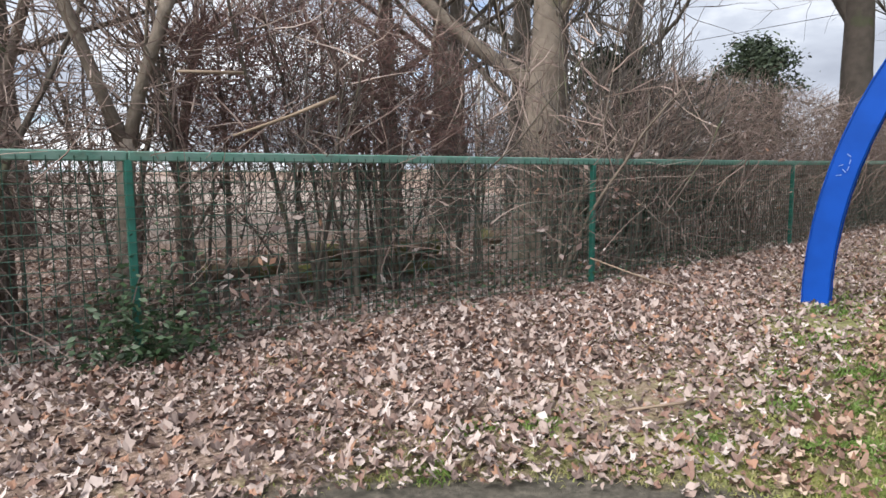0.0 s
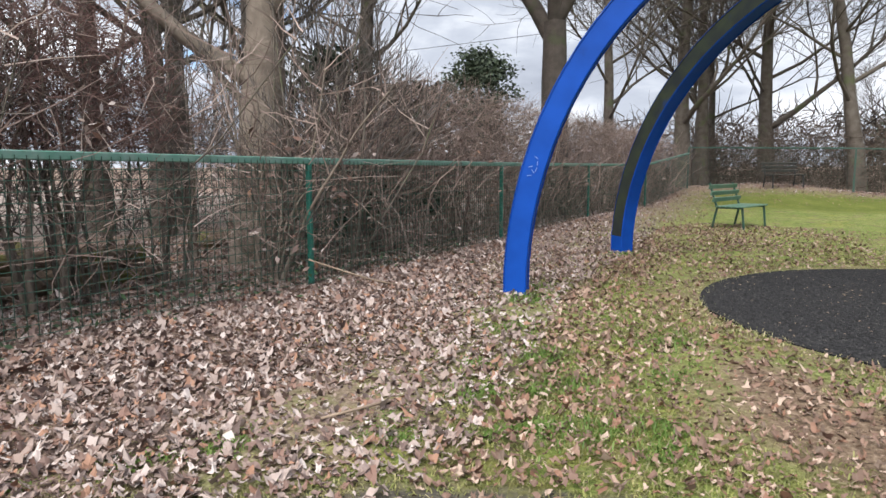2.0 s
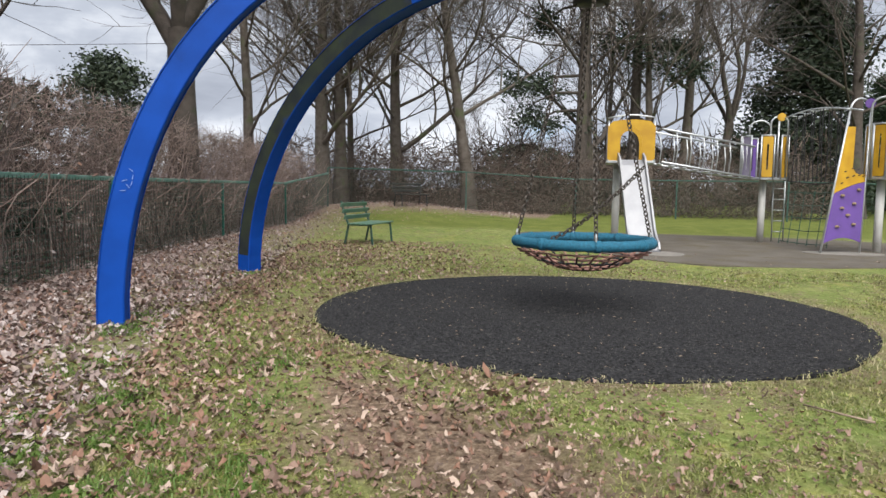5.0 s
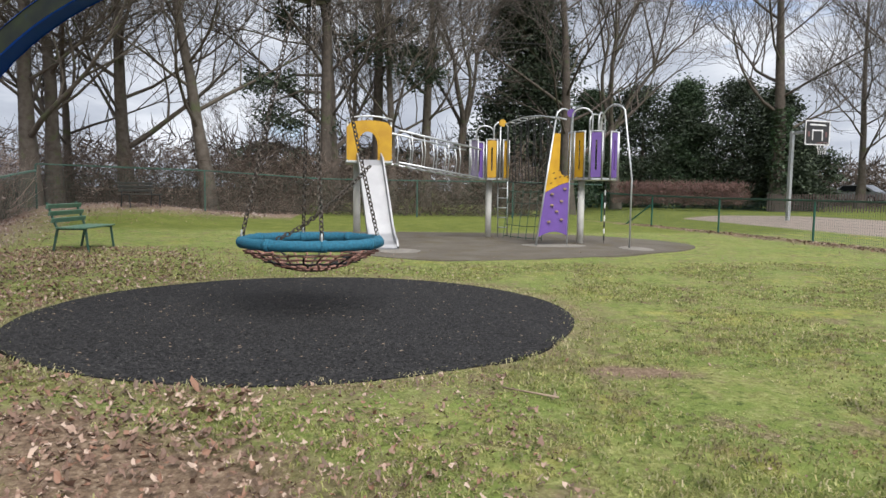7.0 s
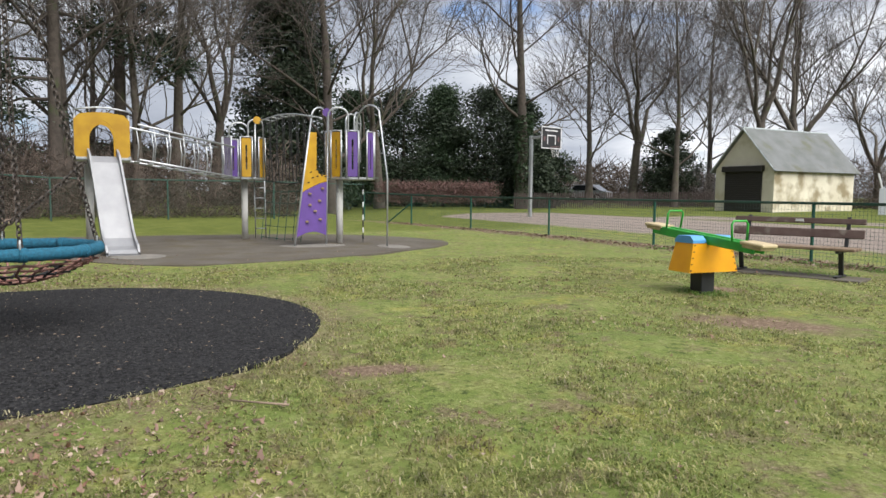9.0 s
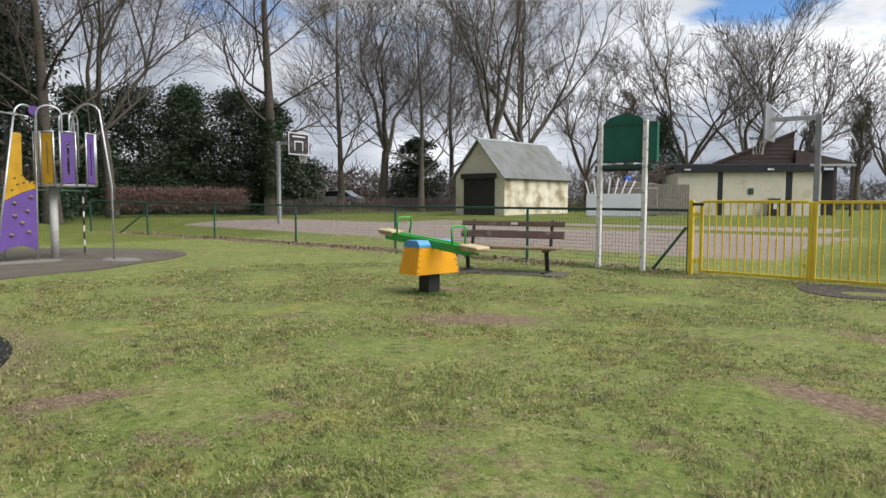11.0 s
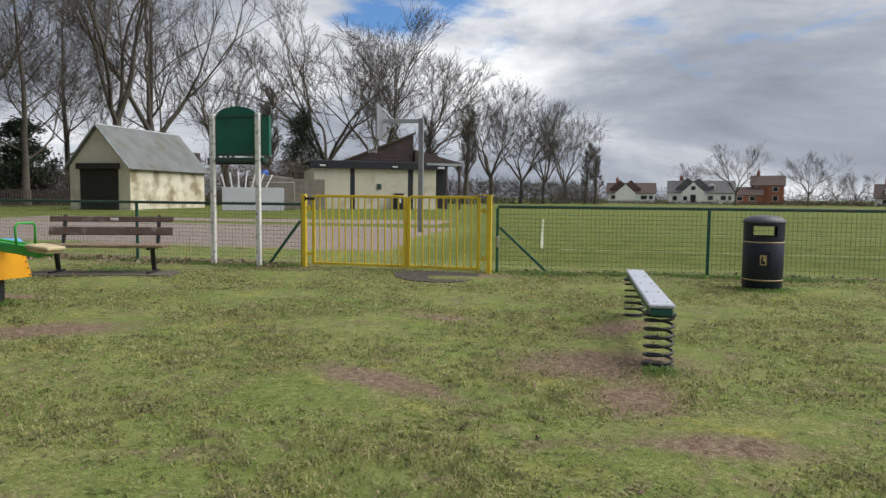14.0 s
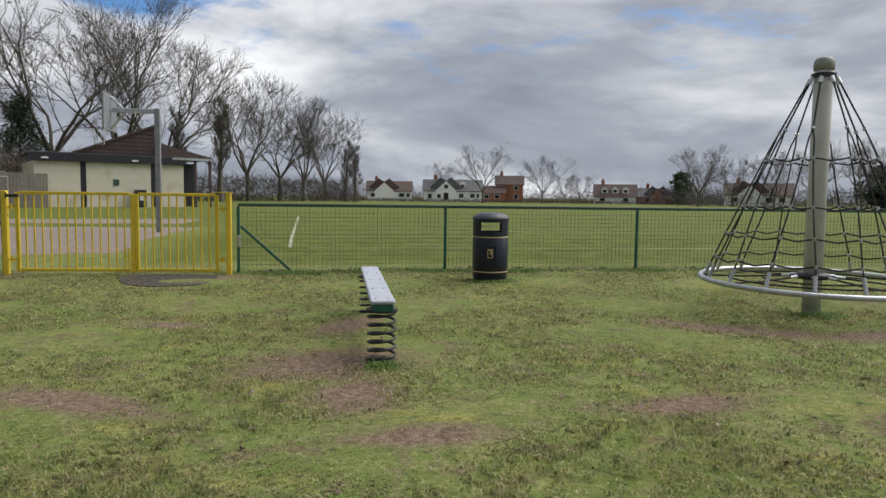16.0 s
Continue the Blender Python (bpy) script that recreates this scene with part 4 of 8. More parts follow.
def climbing_unit():
    u = thing("climbing_unit", pose(0, 0, 0), "steel climbing unit with yellow and purple panels, slide and rope bridge", "playground equipment")
    # slide tower
    tx, ty, tz = -17.75, 0.48, 2.0
    part("platform", Build().box((tx, ty, tz - 0.03), (1.1, 1.12, 0.06), None, 0.01), GALV, u, "grey metal deck")
    for dx, dy in ((0.5, 0.52), (0.5, -0.52), (-0.5, 0.52), (-0.5, -0.52)):
        part("upright", Build().tube([(tx + dx, ty + dy, tz - 0.05), (tx + dx, ty + dy, tz + 0.93)], 0.025, 8), GALV, u, "", True)
    part("column", Build().lathe([(0.09, 0.0), (0.09, tz - 0.05)], 16, (tx - 0.25, ty - 0.28, 0.02)), GREY_PLASTIC, u, "grey round column", True)
    n = 28
    for dx, hole in ((0.52, True), (-0.52, False)):
        outer, inner = [], []
        for k in range(n):
            w = 2 * math.pi * k / n
            cx, sx = math.cos(w), math.sin(w)
            q = 1 / max(abs(cx), abs(sx))
            ox, oz = 0.54 * cx * q, tz + 0.42 + 0.47 * sx * q
            oz += 0.07 * math.cos(ox * 2.9) if sx > 0 and abs(cx) * q < 1.01 and sx * q > 0.99 else 0
            outer.append((ox, oz))
            inner.append((0.25 * (cx if sx > 0 else cx * q), tz + 0.42 + (0.36 * sx if sx > 0 else 0.42 * sx * q)))
        m = Matrix.Translation((tx + dx, ty, 0)) @ Matrix.Rotation(math.pi / 2, 4, "Z")
        part("entry_panel", Build().ring_plate(outer, inner, 0.025, m), PANEL_Y, u, "yellow panel with an arched opening")
    part("top_bar", Build().tube([(tx + 0.55, ty + 0.55 * s, tz + 0.98 + 0.08 * math.cos(s * 1.5)) for s in (-1, -0.6, -0.2, 0.2, 0.6, 1)], 0.018, 8), GALV, u, "", True)
    part("side_panel", Build().box((tx, ty - 0.54, tz + 0.47), (0.9, 0.02, 0.9), None, 0.006), PANEL_G, u)
    # slide: chute profile swept down, veering a little to one side
    prof = [(tx + 0.55, tz + 0.02), (tx + 0.8, tz - 0.12), (tx + 1.6, 0.86), (tx + 2.0, 0.34), (tx + 2.2, 0.19), (tx + 2.42, 0.13), (tx + 2.5, 0.06)]

    def veer(x):
        return ty + 0.27 * (x - tx - 0.55) / 1.95

    bed = Build()
    for (ax, az), (bx, bz) in zip(prof, prof[1:]):
        ya, yb = veer(ax), veer(bx)
        bed.add([(ax, ya - 0.26, az), (ax, ya + 0.26, az), (bx, yb + 0.26, bz), (bx, yb - 0.26, bz), (ax, ya - 0.26, az - 0.03), (ax, ya + 0.26, az - 0.03), (bx, yb + 0.26, bz - 0.03), (bx, yb - 0.26, bz - 0.03)],
                [(0, 3, 2, 1), (7, 4, 5, 6), (0, 4, 7, 3), (1, 2, 6, 5)])
    part("slide_bed", bed, STAINLESS, u, "polished steel slide bed")
    for s in (-1, 1):
        b = Build()
        k = [0.16, 0.17, 0.17, 0.16, 0.14, 0.1, 0.03]
        for i in range(len(prof) - 1):
            (ax, az), (bx, bz) = prof[i], prof[i + 1]
            ya, yb = veer(ax) + s * 0.262, veer(bx) + s * 0.262
            oa, ob = ya + s * 0.04, yb + s * 0.04
            b.add([(ax, ya, az - 0.05), (bx, yb, bz - 0.05), (bx, yb, bz + k[i + 1]), (ax, ya, az + k[i]), (ax, oa, az - 0.05), (bx, ob, bz - 0.05), (bx, ob, bz + k[i + 1]), (ax, oa, az + k[i])],
                  [(0, 1, 2, 3), (7, 6, 5, 4), (3, 2, 6, 7), (0, 4, 5, 1)])
        part("slide_cheek", b, STAINLESS, u)
    # sloping bridge with bars
    ax, ay, bx, by = -17.72, 1.04, -19.3, 3.42
    for side in (-0.3, 0.3):
        for dz, r in ((0.0, 0.026), (0.78, 0.024)):
            part("bridge_rail", Build().tube([(ax + side * 0.83, ay + side * 0.55, 1.98 + dz), (bx + side * 0.83, by + side * 0.55, 1.66 + dz)], r, 8), GALV, u, "", True)
        for k in range(1, 7):
            v = k / 7
            p = Vector((ax + side * 0.83 + (bx - ax) * v, ay + side * 0.55 + (by - ay) * v, 1.98 - 0.32 * v))
            low, high = 0.0, 0.78
            part("bridge_bar", Build().tube([p + Vector((0, 0, low)), p + Vector((0, 0.04, (low + high) / 2)), p + Vector((0, 0, high))], 0.014, 8), GALV, u, "", True)
    for k in range(8):
        v = (k + 0.5) / 8
        part("bridge_tread", Build().box((ax + (bx - ax) * v, ay + (by - ay) * v, 1.96 - 0.32 * v), (0.56, 0.12, 0.03), None, 0.006), GALV, u)
    # two pods
    A, B = (-19.43, 3.9, 1.66), (-17.1, 5.77, 1.66)
    pod(u, *A, [(-5, PANEL_Y), (45, PANEL_Y), (-60, PANEL_G), (-100, PANEL_G), (200, PANEL_P)], 1.02)
    pod(u, B[0], B[1] + 0.28, B[2], [(-84, PANEL_Y), (-54, PANEL_Y), (-14, PANEL_P), (36, PANEL_P), (75, PANEL_Y), (215, PANEL_Y)], 1.1, 0.6, 0.0, -0.28)
    hoop(u, (A[0] + 0.45, A[1] + 0.02, 0), (A[0] + 0.42, A[1] + 0.42, 0), A[2], A[2] + 1.52)
    hoop(u, (A[0] + 0.1, A[1] - 0.4, 0), (A[0] + 0.1, A[1] + 0.1, 0), A[2] + 1.0, A[2] + 1.45)
    part("disc", Build().plate([(0.1 * math.cos(w), A[2] + 1.5 + 0.1 * math.sin(w)) for w in (2 * math.pi * k / 20 for k in range(20))], 0.03, Matrix.Translation((A[0] + 0.46, A[1] + 0.25, 0)) @ Matrix.Rotation(math.pi / 2, 4, "Z")), PANEL_Y, u, "yellow disc")
    part("disc", Build().plate([(0.1 * math.cos(w), B[2] + 1.56 + 0.1 * math.sin(w)) for w in (2 * math.pi * k / 20 for k in range(20))], 0.03, Matrix.Translation((B[0] + 0.3, B[1] - 0.42, 0)) @ Matrix.Rotation(math.pi / 2.6, 4, "Z")), PANEL_P, u, "purple disc")
    part("pole", Build().tube([(A[0] + 0.46, A[1] + 0.2, A[2]), (A[0] + 0.46, A[1] + 0.2, A[2] + 1.4)], 0.022, 8), GALV, u, "", True)
    # arched overhead ladder with hanging ropes between the pods
    a, c = Vector((A[0] + 0.3, A[1] + 0.42, 0)), Vector((B[0] - 0.2, B[1] - 0.5, 0))
    across = Vector((c.y - a.y, -(c.x - a.x), 0)).normalized() * 0.16

    def crest(v):
        return A[2] + 1.36 + 0.24 * math.sin(math.pi * (0.12 + 0.72 * v))

    for s in (-1, 1):
        part("overhead_rail", Build().tube([a.lerp(c, v) + across * s + Vector((0, 0, crest(v))) for v in (k / 10 for k in range(11))], 0.02, 8), GALV, u, "", True)
    for k in range(1, 8):
        p = a.lerp(c, k / 8) + Vector((0, 0, crest(k / 8)))
        part("overhead_rung", Build().tube([p - across, p + across], 0.014, 8), GALV, u, "", True)
        q = p.copy()
        q.z = 1.55
        part("hanging_rope", Build().tube([p, p.lerp(q, 0.5) + Vector((0.02, 0.02, 0)), q], 0.013, 6), BLACK_ROPE, u)
        part("hanging_rope", Build().tube([p + across, p.lerp(q, 0.5) + across, q + across * 0.6], 0.013, 6), BLACK_ROPE, u)
    part("foot_rope", Build().tube([a + Vector((0, 0, 1.6)), a.lerp(c, 0.5) + Vector((0, 0, 1.5)), c + Vector((0, 0, 1.6))], 0.012, 6), BLACK_ROPE, u)
    # climbing net below
    for k in range(6):
        p = a.lerp(c, 0.06 + 0.72 * k / 5)
        part("net_rope", Build().tube([p + Vector((0, 0, 1.35)), p + Vector((0.15, -0.1, 0.7)), p + Vector((0.28, -0.2, 0.05))], 0.010, 6), GREEN_DARK, u)
    for z in (0.12, 0.42, 0.72, 1.02, 1.32):
        v = (1.35 - z) / 1.3
        off = Vector((0.28 * v, -0.2 * v, z))
        part("net_rope", Build().tube([a.lerp(c, 0.06) + off, a.lerp(c, 0.42) + off - Vector((0, 0, 0.03)), a.lerp(c, 0.78) + off], 0.010, 6), GREEN_DARK, u)
    # ladder at the first pod
    for s in (0, 0.28):
        part("ladder_side", Build().tube([(A[0] - 0.3, A[1] + 0.35 + s, 0.02), (A[0] - 0.2, A[1] + 0.3 + s, 1.64)], 0.017, 8), GALV, u, "", True)
    for k in range(5):
        z = 0.28 + 0.28 * k
        part("ladder_rung", Build().tube([(A[0] - 0.29, A[1] + 0.35, z), (A[0] - 0.29, A[1] + 0.62, z)], 0.014, 8), GALV, u, "", True)
    # leaning climbing wall between two feet and the second pod
    f0, f1 = Vector((-16.37, 4.42, 0.03)), Vector((-16.72, 5.3, 0.03))
    t0, t1 = Vector((-16.75, 4.95, 3.05)), Vector((-16.95, 5.42, 3.05))

    def wall(uu, z):
        a0, b0 = f0.lerp(t0, z / 3.05), f1.lerp(t1, z / 3.05)
        return a0.lerp(b0, uu)

    face = (f1 - f0).cross(t0 - f0).normalized() * -0.012
    if face.x < 0:
        face = -face

    def sheet(rows):
        b = Build()
        lo, hi = [r[0] for r in rows], [r[1] for r in rows]
        n = len(rows)
        vs = [p + face for p in lo] + [p + face for p in hi] + [p - face for p in lo] + [p - face for p in hi]
        fs = [(i, n + i, n + i + 1, i + 1) for i in range(n - 1)] + [(2 * n + i + 1, 3 * n + i + 1, 3 * n + i, 2 * n + i) for i in range(n - 1)]
        fs += [(0, 2 * n, 3 * n, n), (n - 1, 2 * n - 1, 4 * n - 1, 3 * n - 1)] + [(i, i + 1, 2 * n + i + 1, 2 * n + i) for i in range(n - 1)] + [(n + i + 1, n + i, 3 * n + i, 3 * n + i + 1) for i in range(n - 1)]
        return b.add(vs, fs)

    us = [k / 8 for k in range(9)]
    split = [1.26 + 0.28 * math.sin(min(k * 1.35, 1.35)) for k in us]
    part("wall_panel", sheet([(wall(k, 0.2 + 0.12 * math.sin(k * 3)), wall(k, s)) for k, s in zip(us, split)]), PANEL_P, u, "purple climbing wall panel")
    part("wall_panel", sheet([(wall(k, s + 0.01), wall(k, 2.72 if k < 0.45 else 1.95 - 0.25 * min(1, (k - 0.4) * 4))) for k, s in zip(us, split)]), PANEL_Y, u, "yellow climbing wall panel with dark slots")
    for k, z in ((0.3, 0.55), (0.75, 0.6), (0.35, 0.95), (0.7, 1.05), (0.3, 1.22), (0.8, 1.35), (0.55, 0.8)):
        part("hand_hold", Build().lathe([(0.055, 0.0), (0.05, 0.03), (0.025, 0.045)], 8, wall(k, z) + face), SEAT_WOOD, u)
    for k, z in ((0.2, 1.5), (0.35, 1.62), (0.55, 1.66), (0.75, 1.68), (0.25, 1.75), (0.5, 1.82), (0.7, 1.8), (0.9, 1.66)):
        part("slot_mark", Build().box(wall(k, z) + face * 1.2, (0.012, 0.07, 0.022), Matrix.Rotation(0.4, 3, "X")), BLACK_PRINT, u)
    for f, t in ((f0, t0), (f1, t1)):
        part("wall_tube", Build().tube([f, f.lerp(t, 0.5), t], 0.022, 8), GALV, u, "", True)
    top = [t0.lerp(t1, (1 - math.cos(w)) / 2) + Vector((0, 0, 0.28 * math.sin(w))) for w in (math.pi * k / 10 for k in range(11))]
    part("wall_hoop", Build().tube(top, 0.022, 8), GALV, u, "", True)
    hoop(u, (B[0] + 0.35, B[1] - 0.4, 0), (B[0] + 0.5, B[1] + 0.05, 0), B[2], B[2] + 1.68)
    hoop(u, (B[0] + 0.1, B[1] + 0.52, 0), (B[0] + 0.52, B[1] + 0.2, 0), B[2] + 0.4, B[2] + 1.6)
    hoop(u, (B[0] + 0.05, B[1] + 0.15, 0), (B[0] - 0.2, B[1] + 0.55, 0), B[2] + 0.4, B[2] + 1.6)
    part("hand_bar", Build().tube([(B[0] + 0.1, B[1] + 0.5, B[2] + 1.35), (B[0] + 0.52, B[1] + 0.2, B[2] + 1.35)], 0.016, 8), GALV, u, "", True)
    # tall bent pole and the chequered chain
    e = Vector((-15.75, 6.5, 0.03))
    s = Vector((B[0] + 0.45, B[1] + 0.25, 0))
    pts = [s + Vector((0, 0, B[2] + 1.0))] + [s.lerp(e, 0.02 + 0.42 * (1 - math.cos(w)) / 2 * 2) + Vector((0, 0, B[2] + 1.2 + 0.52 * math.sin(w))) for w in (math.pi * k / 12 for k in range(10))] + [e + Vector((0, 0, 1.6)), e]
    part("slide_pole", Build().tube(pts, 0.021, 8), GALV, u, "tall bent steel pole", True)
    for k in range(9):
        part("chain_bead", Build().lathe([(0.01, 0), (0.02, 0.02), (0.02, 0.12), (0.01, 0.14)], 8, (B[0] + 0.2, B[1] + 0.55, 0.12 + 0.16 * k)), WHITE_METAL if k % 2 else BLACK_METAL, u)
    part("chain_line", Build().tube([(B[0] + 0.2, B[1] + 0.55, 0.05), (B[0] + 0.2, B[1] + 0.55, 1.62)], 0.008, 6), CHAIN, u)


climbing_unit()


# ---- benches ----
def green_bench(m, mat, label, long=1.45):
    w = thing("park_bench", m, label, "bench", "park benches")
    for i in range(5):
        part("seat_slat", Build().box((0, 0.04 + 0.095 * i, 0.43), (long, 0.075, 0.028), None, 0.006), mat, w)
    lean = Matrix.Rotation(radians(-14), 3, "X")
    for i in range(3):
        part("back_slat", Build().box((0, -0.04 - 0.035 * i, 0.56 + 0.125 * i), (long, 0.026, 0.085), lean, 0.006), mat, w)
    for x in (-long / 2 + 0.12, long / 2 - 0.12):
        frame_parts = (((x, 0.42, 0.41), (x, 0.46, -0.02)), ((x, 0.0, 0.42), (x, -0.08, -0.02)), ((x, -0.02, 0.41), (x, 0.44, 0.405)), ((x, -0.01, 0.42), (x, -0.15, 0.88)))
        for name, (p, q) in zip(("leg", "leg", "seat_bearer", "back_support"), frame_parts):
            d = Vector(q) - Vector(p)
            part(name, Build().box((Vector(p) + Vector(q)) / 2, (0.035, 0.035, d.length), d.to_track_quat("Z", "X").to_matrix(), 0.005), GREEN_DARK if mat is GREEN_BENCH else BLACK_METAL, w)
    return w


green_bench(pose(-15.6, -5.66, 0, 0, 0, -3) @ Matrix.Diagonal((1.05, 1.25, 1.1, 1)), GREEN_BENCH, "weathered green slatted park bench on the grass by the hedge")
green_bench(pose(-25.9, -7.3, level(-25.9, -7.3), 0, 0, -40), DARK_BENCH, "dark slatted park bench in the leafy far corner", 1.4)


def brown_bench():
    w = thing("memorial_bench", pose(-8.05, 10.45, 0, 0, 0, 17.5), "long bench with dark brown planks on bent steel legs", "bench", "park benches")
    for i, z in enumerate((0.70, 0.90)):
        part("back_plank", Build().box((0, 0.33 + 0.05 * i, z), (2.05, 0.04, 0.14 if i == 0 else 0.09), Matrix.Rotation(radians(-12), 3, "X"), 0.008), WOOD_BENCH, w)
    for i in range(3):
        part("seat_plank", Build().box((0, -0.14 + 0.15 * i, 0.475), (2.05, 0.135, 0.045), None, 0.008), SEAT_WOOD, w, "worn brown seat plank")
    for x in (-0.78, 0.78):
        for name, p, q, t in (("leg", (x, 0.02, 0.45), (x, 0.10, 0.04), 0.07), ("foot", (x, -0.22, 0.035), (x, 0.28, 0.035), 0.06), ("seat_bearer", (x, -0.2, 0.435), (x, 0.3, 0.435), 0.05), ("back_support", (x, 0.28, 0.44), (x, 0.41, 0.97), 0.055)):
            d = Vector(q) - Vector(p)
            part(name, Build().box((Vector(p) + Vector(q)) / 2, (t, 0.045, d.length), d.to_track_quat("Z", "Y").to_matrix(), 0.006), BLACK_METAL, w)
    part("plaque", Build().box((0.05, 0.345, 0.905), (0.13, 0.006, 0.045)), WHITE_METAL, w, "small white plaque")
    slab = Build().box((-8.05, 10.45, 0.0), (2.3, 0.65, 0.05), Matrix.Rotation(radians(17.5), 3, "Z"), 0.01)
    tagged(new("pavement_bench_base", slab.mesh("pavement_bench_base", CONCRETE)), "thin concrete strip under the long bench", "pavement", kind="structure")


brown_bench()


# ---- seesaw ----
def seesaw():
    w = thing("seesaw", pose(-7.12, 7.42, 0, 0, 0, -6), "small seesaw with green beam, yellow box and pale wood seats", "seesaw")
    part("pedestal", Build().box((0, 0, 0.16), (0.22, 0.22, 0.40), None, 0.01), BLACK_METAL, w, "dark steel pedestal")
    z0, z1 = 0.30, 0.68
    lo, hi = (0.20, 0.40), (0.165, 0.32)
    vs = [(sx * lo[0], sy * lo[1], z0) for sx, sy in ((-1, -1), (1, -1), (1, 1), (-1, 1))] + [(sx * hi[0], sy * hi[1], z1) for sx, sy in ((-1, -1), (1, -1), (1, 1), (-1, 1))]
    part("housing", Build().add(vs, [(3, 2, 1, 0), (4, 5, 6, 7), (0, 1, 5, 4), (1, 2, 6, 5), (2, 3, 7, 6), (3, 0, 4, 7)]), ORANGE_Y, w, "orange-yellow tapered housing")
    for sy in (-1, 1):
        for k in range(5):
            v = k / 4
            x, y, z = lo[0] + (hi[0] - lo[0]) * v + 0.003, sy * (lo[1] + (hi[1] - lo[1]) * v - 0.025), z0 + (z1 - z0) * (0.08 + 0.84 * v)
            part("bolt", Build().lathe([(0.012, -0.006), (0.012, 0.006)], 8, (x, y, z)), BLACK_METAL, w)
    cap = [(-0.31, 0.0), (0.31, 0.0), (0.31, 0.03), (0.2, 0.075), (-0.2, 0.075), (-0.31, 0.03)]
    for y in (-0.225, 0.225):
        part("cap", Build().plate([(x * 0.56, z * 1.25) for x, z in cap], 0.21, Matrix.Translation((0, y, z1))), SKY_BLUE, w, "light blue cap")
    tilt = Matrix.Translation((0, 0, 0.735)) @ Matrix.Rotation(radians(4.7), 4, "Y")
    half = 0.93
    for y in (-0.075, 0.075):
        b = Build().box((0, y, 0), (2 * half, 0.05, 0.12), None, 0.01)
        b.v = [tilt @ Vector(p) for p in b.v]
        part("beam", b, BRIGHT_GREEN, w, "bright green beam")
    for s in (-1, 1):
        b = Build().box((s * (half - 0.02), 0, 0.055), (0.36, 0.25, 0.045), None, 0.012).box((s * (half - 0.02), 0, 0.015), (0.30, 0.23, 0.035), None, 0.01)
        b.v = [tilt @ Vector(p) for p in b.v]
        part("seat", b, PALE_WOOD, w, "pale wooden seat")
        x = s * (half - 0.34)
        pts = [(x + s * 0.02, -0.12, 0.05), (x, -0.13, 0.26), (x, -0.10, 0.3), (x, 0.10, 0.3), (x, 0.13, 0.26), (x + s * 0.02, 0.12, 0.05)]
        part("handle", Build().tube([tilt @ Vector(p) for p in pts], 0.014, 8), BRIGHT_GREEN, w, "green tube handle", True)


seesaw()


# ---- notice board ----
def notice_board():
    w = thing("notice_board", pose(-7.2, 12.42, 0, 0, 0, 2.5), "green arched notice board on two flaking white posts", "notice board")
    for x in (0.0, 0.92):
        part("post", Build().box((x, -0.05, 1.40), (0.085, 0.085, 2.9), None, 0.008), WHITE_PAINT, w, "flaking white painted post")
    z0, z1 = 2.07, 2.82
    arch = [(-0.1, z0), (1.12, z0), (1.12, z1)] + [(0.46 + 0.4 * math.cos(a), z1 + 0.17 * math.sin(a)) for a in (math.pi * k / 14 for k in range(15))] + [(-0.1, z1)]
    part("board", Build().plate(arch, 0.09, Matrix.Translation((0, 0.05, 0))), BOARD_GREEN, w, "deep green board with a round top")
    part("board_frame", Build().box((0.51, -0.002, z0 + 0.02), (1.22, 0.02, 0.04)).box((0.51, -0.002, z1 - 0.02), (1.22, 0.02, 0.025)).box((0.05, -0.002, 2.44), (0.02, 0.016, 0.7)), GREEN_DARK, w)
    part("tray", Build().box((0.46, 0.06, 1.99), (1.15, 0.2, 0.09), None, 0.01), GREEN_DARK, w, "dark green tray under the board")
    part("crossbar", Build().box((0.46, 0.02, 1.925), (1.2, 0.05, 0.035)), BLACK_METAL, w)


notice_board()


